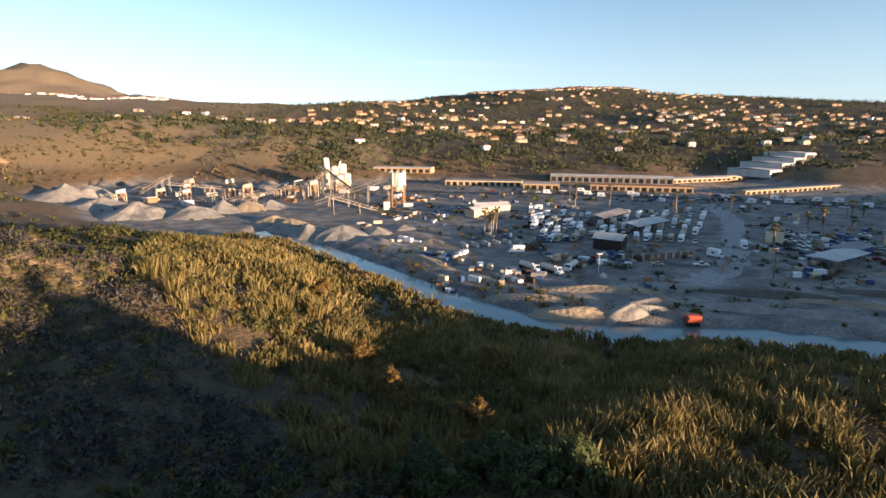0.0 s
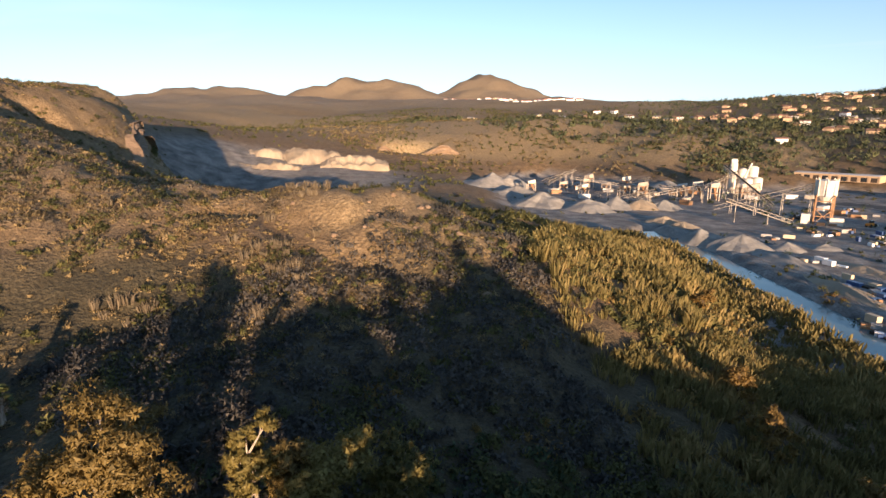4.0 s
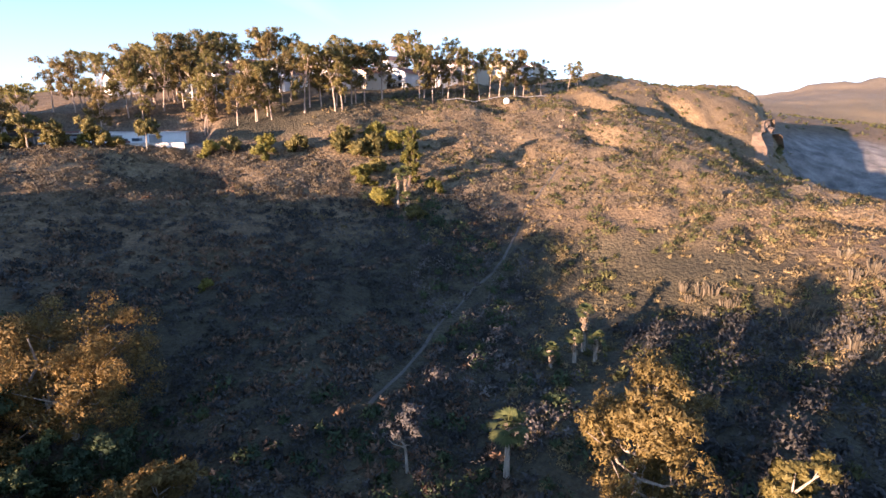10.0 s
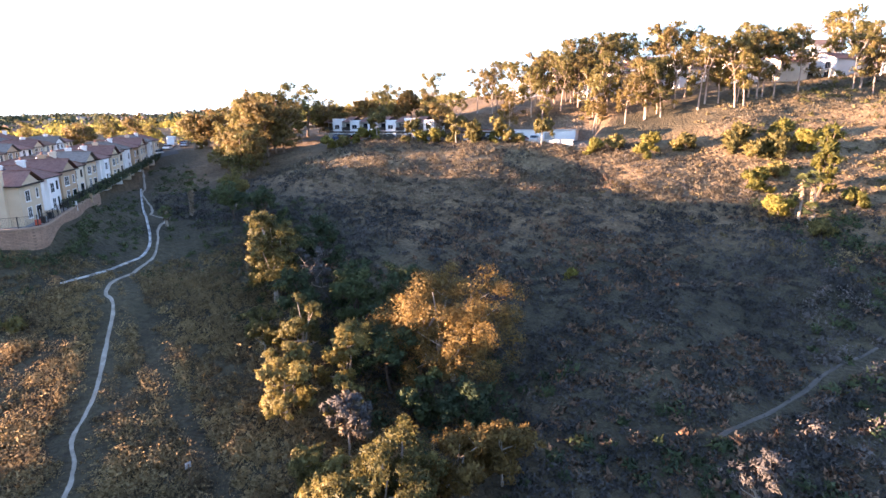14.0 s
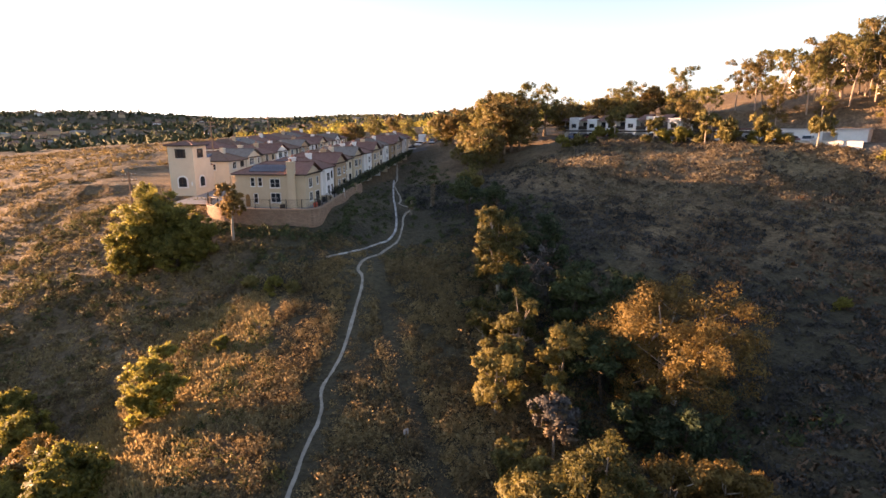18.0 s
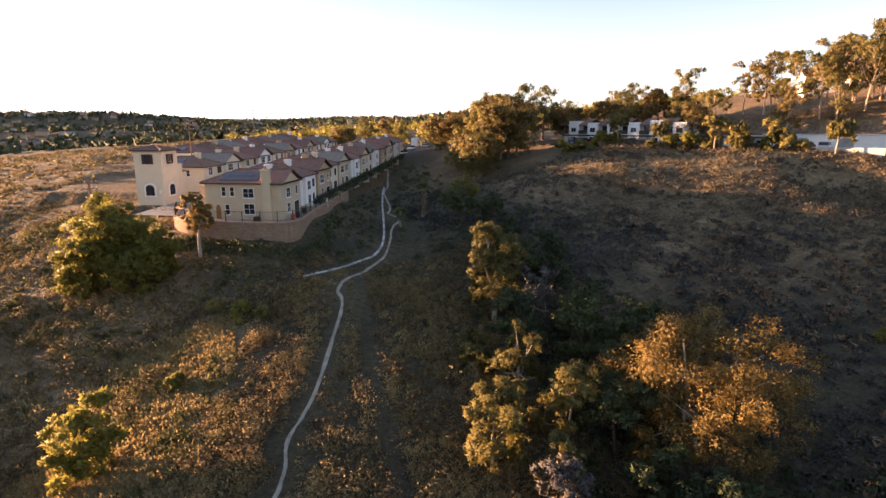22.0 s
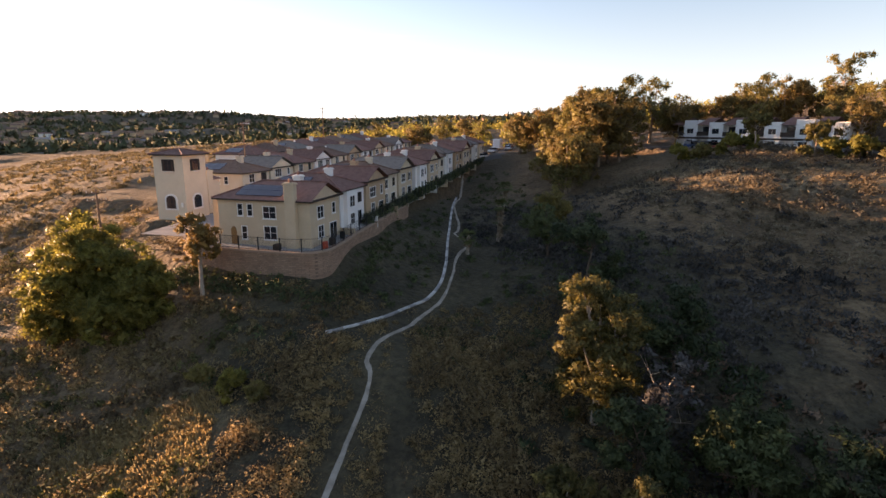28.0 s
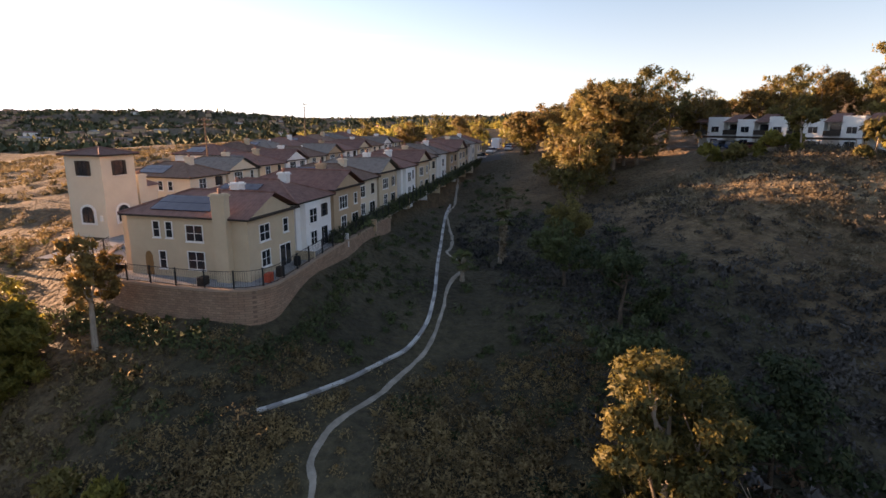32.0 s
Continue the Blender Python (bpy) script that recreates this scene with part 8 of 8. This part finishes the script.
bushes("lot_hedge", x, y, 1.7, 1.1, 70, 0.34, 45, SCRUB_GREEN, "unkempt olive brush along the edges of the lots", "bushes")
# dragline crane at the bank
cr = thing("dragline_crane", pose(66, 137, g1(66, 137), 0, 0, 0) @ Matrix.Diagonal((0.72, 0.72, 0.72, 1)), "old red dragline crane with long lattice boom", "crane")
for y in (-1.5, 1.5):
    part("track", Geo().prism([(-2.6, 0.1), (-2.2, -0.1), (2.2, -0.1), (2.6, 0.1), (2.6, 0.7), (2.2, 1.0), (-2.2, 1.0), (-2.6, 0.7)], 1, y - 0.4, y + 0.4), TYRE, cr)
part("house", Geo().box(-2.2, 3.2, -1.7, 1.7, 1.2, 3.8, 0.35), RED_PAINT, cr)
part("cab_glass", Geo().box(-2.3, -1.4, -1.72, -0.6, 2.2, 3.4), GLASS, cr)
gg = Geo()
beam_path(gg, (-2.0, 0, 1.6), (-15, 3, 13.2), 0.45, 14)
part("boom", gg, IRON, cr)
part("stay", Geo().tube([(2.4, 0, 3.8), (0.5, 0, 6.5), (-15, 3, 13.4)], [0.07, 0.07, 0.05], 4), IRON, cr)
part("hoist_rope", Geo().tube([(-15, 3, 13.2), (-15, 3, 3)], [0.04, 0.04], 4), IRON, cr)
# yard lamp, block bins, timber fence, poles
lp = thing("yard_lamp", pose(53.5, 181, g1(53.5, 181)), "pale lamp mast with a small square canopy", "lamp")
part("mast", Geo().tube([(0, 0, -0.3), (0, 0, 8.2)], [0.14, 0.09], 8), CONCRETE, lp)
part("canopy", Geo().box(-1.0, 1.0, -0.8, 0.8, 8.0, 8.35, 0.08), ROOF_PALE, lp)
o = part("boulder", Geo().tube([(0, 0, -0.2), (0, 0, 0.8), (0.2, 0, 1.5)], [1.4, 1.3, 0.5], 9), CONCRETE)
o.matrix_world = pose(55, 180, g1(55, 180))
tagged(o, "pale boulder beside the lamp mast", "rock")
bins = thing("block_bins", pose(10, 226, g1(10, 226), 0, 0, 22), "row of bays made of big white concrete blocks", "bins")
for k in range(6):
    for j in range(4):
        for z in range(2):
            part("block", Geo().box(k * 5.2, k * 5.2 + 0.9, j * 1.7, j * 1.7 + 1.6, z * 0.9, z * 0.9 + 0.86, 0.04), CONCRETE if (k + j + z) % 3 else CONC_GREY, bins)
for (x0, y0), (x1, y1) in (((84, 206), (98, 212)), ((98, 186), (112, 205)), ((70, 205), (84, 206))):
    fn = thing("timber_fence", pose(0, 0, 0), "weathered tall timber board fence round a lot", "fence", "yard fences")
    n = int(math.hypot(x1 - x0, y1 - y0) / 1.2)
    for k in range(n):
        x, y = x0 + (x1 - x0) * k / n, y0 + (y1 - y0) * k / n
        o = part("board", Geo().box(-0.55, 0.55, -0.05, 0.05, -0.2, 2.3), POLE_WOOD if k % 3 else STEEL, fn)
        o.matrix_world = pose(x, y, g1(x, y), 0, 0, math.degrees(math.atan2(y1 - y0, x1 - x0)))
for x, y in ((112, 178), (128, 300), (170, 345), (90, 385), (20, 400), (200, 330), (240, 320), (60, 395)):
    pole(x, y, 11)
for n, (x, y, h) in enumerate([(20, 257, 12), (22, 260, 10), (24, 258, 11), (26, 261, 12), (23, 255, 9), (178, 252, 13), (182, 256, 12), (175, 256, 10), (216, 283, 12), (219, 280, 10), (128, 205, 13), (130, 300, 15), (108, 350, 14), (86, 352, 14), (195, 255, 8), (160, 300, 13)]):
    palm(h, 200 + n, pose(x, y, g1(x, y), 0, 0, 30 * n), "tall shaggy palm in the yard", 0.5, 2.1, 18, "yard palms")
# green and brown growth in and round the yard
x, y = scatter(2600, -250, 330, 130, 560, lambda x, y: (gz(x, y) < -15) * patchy(x, y, 120, 26, 0.35, 0.2) * (near_line(x, y, RIVER)[0] > 9) * (1 - ((x > 60) & (x < 160) & (y > 225) & (y < 330))), 31)
bushes("yard_scrub", x, y, 1.5, 0.9, 34, 0.5, 31, SCRUB_GREEN, "dusty olive bushes round the yards", "bushes")
x, y = scatter(420, -20, 130, 125, 200, lambda x, y: (near_line(x, y, RIVER)[0] > 7) * (near_line(x, y, RIVER)[0] < 22) * patchy(x, y, 121, 12, 0.1, 0.2), 32)
bushes("bank_willows", x, y, 1.5, 1.0, 50, 0.36, 32, LEAF_RUST, "brown willow scrub on the far river bank", "bushes")
x, y = scatter(700, -160, 480, 380, 700, lambda x, y: (gz(x, y) < -8) * patchy(x, y, 122, 40, 0.15, 0.2) * (near_line(x, y, [(-30, 455), (110, 428), (290, 350), (420, 300)])[0] > 16) * (x < 110), 33)
bushes("roadside_trees", x, y, 3.4, 1.5, 40, 1.1, 33, FAR_TREE, "dark roadside trees beyond the quarry", "trees")
x, y = scatter(40, 36, 43, 222, 231, lambda x, y: np.ones_like(x), 34)
bushes("orange_bush", x, y, 1.3, 1.1, 60, 0.4, 34, RUST_SCRUB, "orange-red bush at the edge of the yard", "bush")


# ---- the suburbs on the far hills ----
def far_house(w, d, h, wall, roof, label):
    t = thing("far_house", pose(0, 0, 0), label, "house", "suburban houses")
    part("wall", Geo().box(-w / 2, w / 2, -d / 2, d / 2, -3, h), wall, t)
    part("roof", Geo().prism([(-d / 2 - 0.6, h - 0.1), (d / 2 + 0.6, h - 0.1), (0, h + d * 0.2)], 0, -w / 2 - 0.6, w / 2 + 0.6), roof, t)
    for k in (-1, 1):
        part("window", Geo().box(k * w * 0.25 - 1.2, k * w * 0.25 + 1.2, -d / 2 - 0.06, -d / 2, 0.9, 2.4), GLASS, t)
    return t


HF = [far_house(16, 10, 3.4, STUCCO_BROWN, TILE_BROWN, "brown bungalow with brown roof on the far slope"), far_house(14, 10, 5.6, STUCCO_WHITE, TILE_RED, "white two-storey house with red roof on the far slope"), far_house(18, 11, 3.4, STUCCO_TAN, ROOF_GREY, "tan bungalow with grey roof on the far slope"), far_house(13, 10, 4.8, STUCCO_TAN, ROOF_GREY, "tan two-storey house on the far slope")]
g = np.random.default_rng(77)
count = 0
spots = []
for (n, x0, x1, y0, y1, seed) in ((150, -140, 900, 640, 1300, 1), (70, -250, 950, 1300, 2060, 2), (12, -1080, -900, 1440, 1560, 3), (16, -560, -240, 700, 1000, 4), (46, -260, 420, -1450, -640, 5)):
    x, y = scatter(n * 6, x0, x1, y0, y1, lambda x, y: (0.15 + patchy(x, y, 130 + seed, 70, 0.1)) * (gz(x, y) > -12), 40 + seed)
    spots += [(a, b) for a, b in zip(x[:n], y[:n])]
for n, (x, y) in enumerate(spots):
    if n < 294:
        copy_thing(HF[n % 4], pose(x, y, g1(x, y), 0, 0, float(g.choice([-20, -10, 0, 15, 80, 100]) + g.normal() * 6)) @ Matrix.Diagonal((0.82, 0.82, 0.82, 1)))
for f in HF:
    for o in (*f.children_recursive, f):
        bpy.data.objects.remove(o)


def far_rows(name, x, y, seed, label, wall, roof):
    """Rows of far roofs, each a small gabled body, in one mesh of walls and one of roofs."""
    g = np.random.default_rng(seed)
    a, b = Geo(), Geo()
    for px, py in zip(x, y):
        z, t = g1(px, py), g.uniform(-0.4, 0.4) + g.choice([0, math.pi / 2])
        c, s = math.cos(t), math.sin(t)
        w, d, h = g.uniform(5, 8), g.uniform(4, 5.5), g.uniform(2.8, 5)
        q = lambda u, v, e: (px + u * c - v * s, py + u * s + v * c, z + e)
        a.add([q(-w, -d, -3), q(w, -d, -3), q(w, d, -3), q(-w, d, -3), q(-w, -d, h), q(w, -d, h), q(w, d, h), q(-w, d, h)], [(0, 1, 5, 4), (1, 2, 6, 5), (2, 3, 7, 6), (3, 0, 4, 7)])
        b.add([q(-w - 0.6, -d - 0.6, h - 0.1), q(w + 0.6, -d - 0.6, h - 0.1), q(w + 0.6, d + 0.6, h - 0.1), q(-w - 0.6, d + 0.6, h - 0.1), q(-w, 0, h + 2.4), q(w, 0, h + 2.4)], [(0, 1, 5, 4), (2, 3, 4, 5), (0, 4, 3), (1, 2, 5)])
    t = thing(name, pose(0, 0, 0), label, "houses", kind="stuff")
    part("walls", a, wall, t)["kind"] = "stuff"
    part("roofs", b, roof, t)["kind"] = "stuff"


x, y = scatter(760, -300, 1000, 700, 2080, lambda x, y: patchy(x, y, 141, 80, 0.2) * (gz(x, y) > -5), 51)
far_rows("far_suburb", x, y, 51, "tan stucco houses crowding the far hillside", STUCCO_BROWN, TILE_BROWN)
x, y = scatter(160, 100, 720, 1960, 2060, lambda x, y: np.ones_like(x), 52)
far_rows("ridge_suburb", x, y, 52, "cream houses along the far ridge line", STUCCO_TAN, TILE_RED)
x, y = scatter(60, -1250, -760, 1480, 1560, lambda x, y: np.ones_like(x), 53)
far_rows("ridge_suburb", x, y, 53, "white houses along the ridge below the mountain", STUCCO_WHITE, TILE_RED)
x, y = scatter(900, -700, 700, -1550, -560, lambda x, y: patchy(x, y, 143, 80, 0.15), 54)
far_rows("southern_suburb", x, y, 54, "tan houses among trees across the southern valley", STUCCO_BROWN, TILE_BROWN)


# ---- the cut bluff on the far hill ----
def bluff(line, high, seed, label):
    """A steep layered rock face along a line on the ground, ragged at its top edge."""
    cols, rows = [], 9
    pts = [Vector(p) for p in line]
    path = [pts[i].lerp(pts[i + 1], k / 8) for i in range(len(pts) - 1) for k in range(8)] + [pts[-1]]
    g, m = Geo(), len(path)
    for i, p in enumerate(path):
        a, b = path[max(i - 1, 0)], path[min(i + 1, m - 1)]
        n = Vector(((b - a).y, -(b - a).x)).normalized()
        end = min(1.0, 0.35 + 0.65 * min(i, m - 1 - i) / 5)
        for j in range(rows):
            t = j / (rows - 1)
            out = 3.5 * (1 - t) + 2.2 * noise.noise(Vector((p.x * 0.09, p.y * 0.09, t * 3 + seed))) + 0.8 * math.sin(t * 19 + seed)
            z = g1(p.x, p.y) - 4 + (high + 4 + 3 * noise.noise(Vector((p.x * 0.06, p.y * 0.06, seed)))) * t * end
            q = p + n * out
            g.v.append((q.x, q.y, z))
        back = p - n * 9
        g.v.append((back.x, back.y, g1(p.x, p.y) - 4 + (high + 3) * end))
        g.v.append((back.x, back.y, g1(p.x, p.y) - 6))
    r = rows + 2
    g.f = [(i * r + j, (i + 1) * r + j, (i + 1) * r + (j + 1) % r, i * r + (j + 1) % r) for i in range(m - 1) for j in range(r)]
    g.f += [tuple(range(r)), tuple(reversed([(m - 1) * r + j for j in range(r)]))]
    o = part("rock_bluff", g, ROCK)
    return tagged(o, label, "cliff", "cut rock bluffs")


bluff([(-206, 78), (-222, 88), (-240, 91), (-258, 99), (-274, 110)], 1.5, 7.7, "grey and tan quarried rock face at the hill's edge")
bluff([(-452, 424), (-446, 440), (-436, 452)], 10, 1.3, "orange cut rock face on the far hill")
bluff([(-424, 450), (-412, 458), (-396, 470), (-380, 484)], 9, 4.1, "layered tan rock bluff above the quarry")
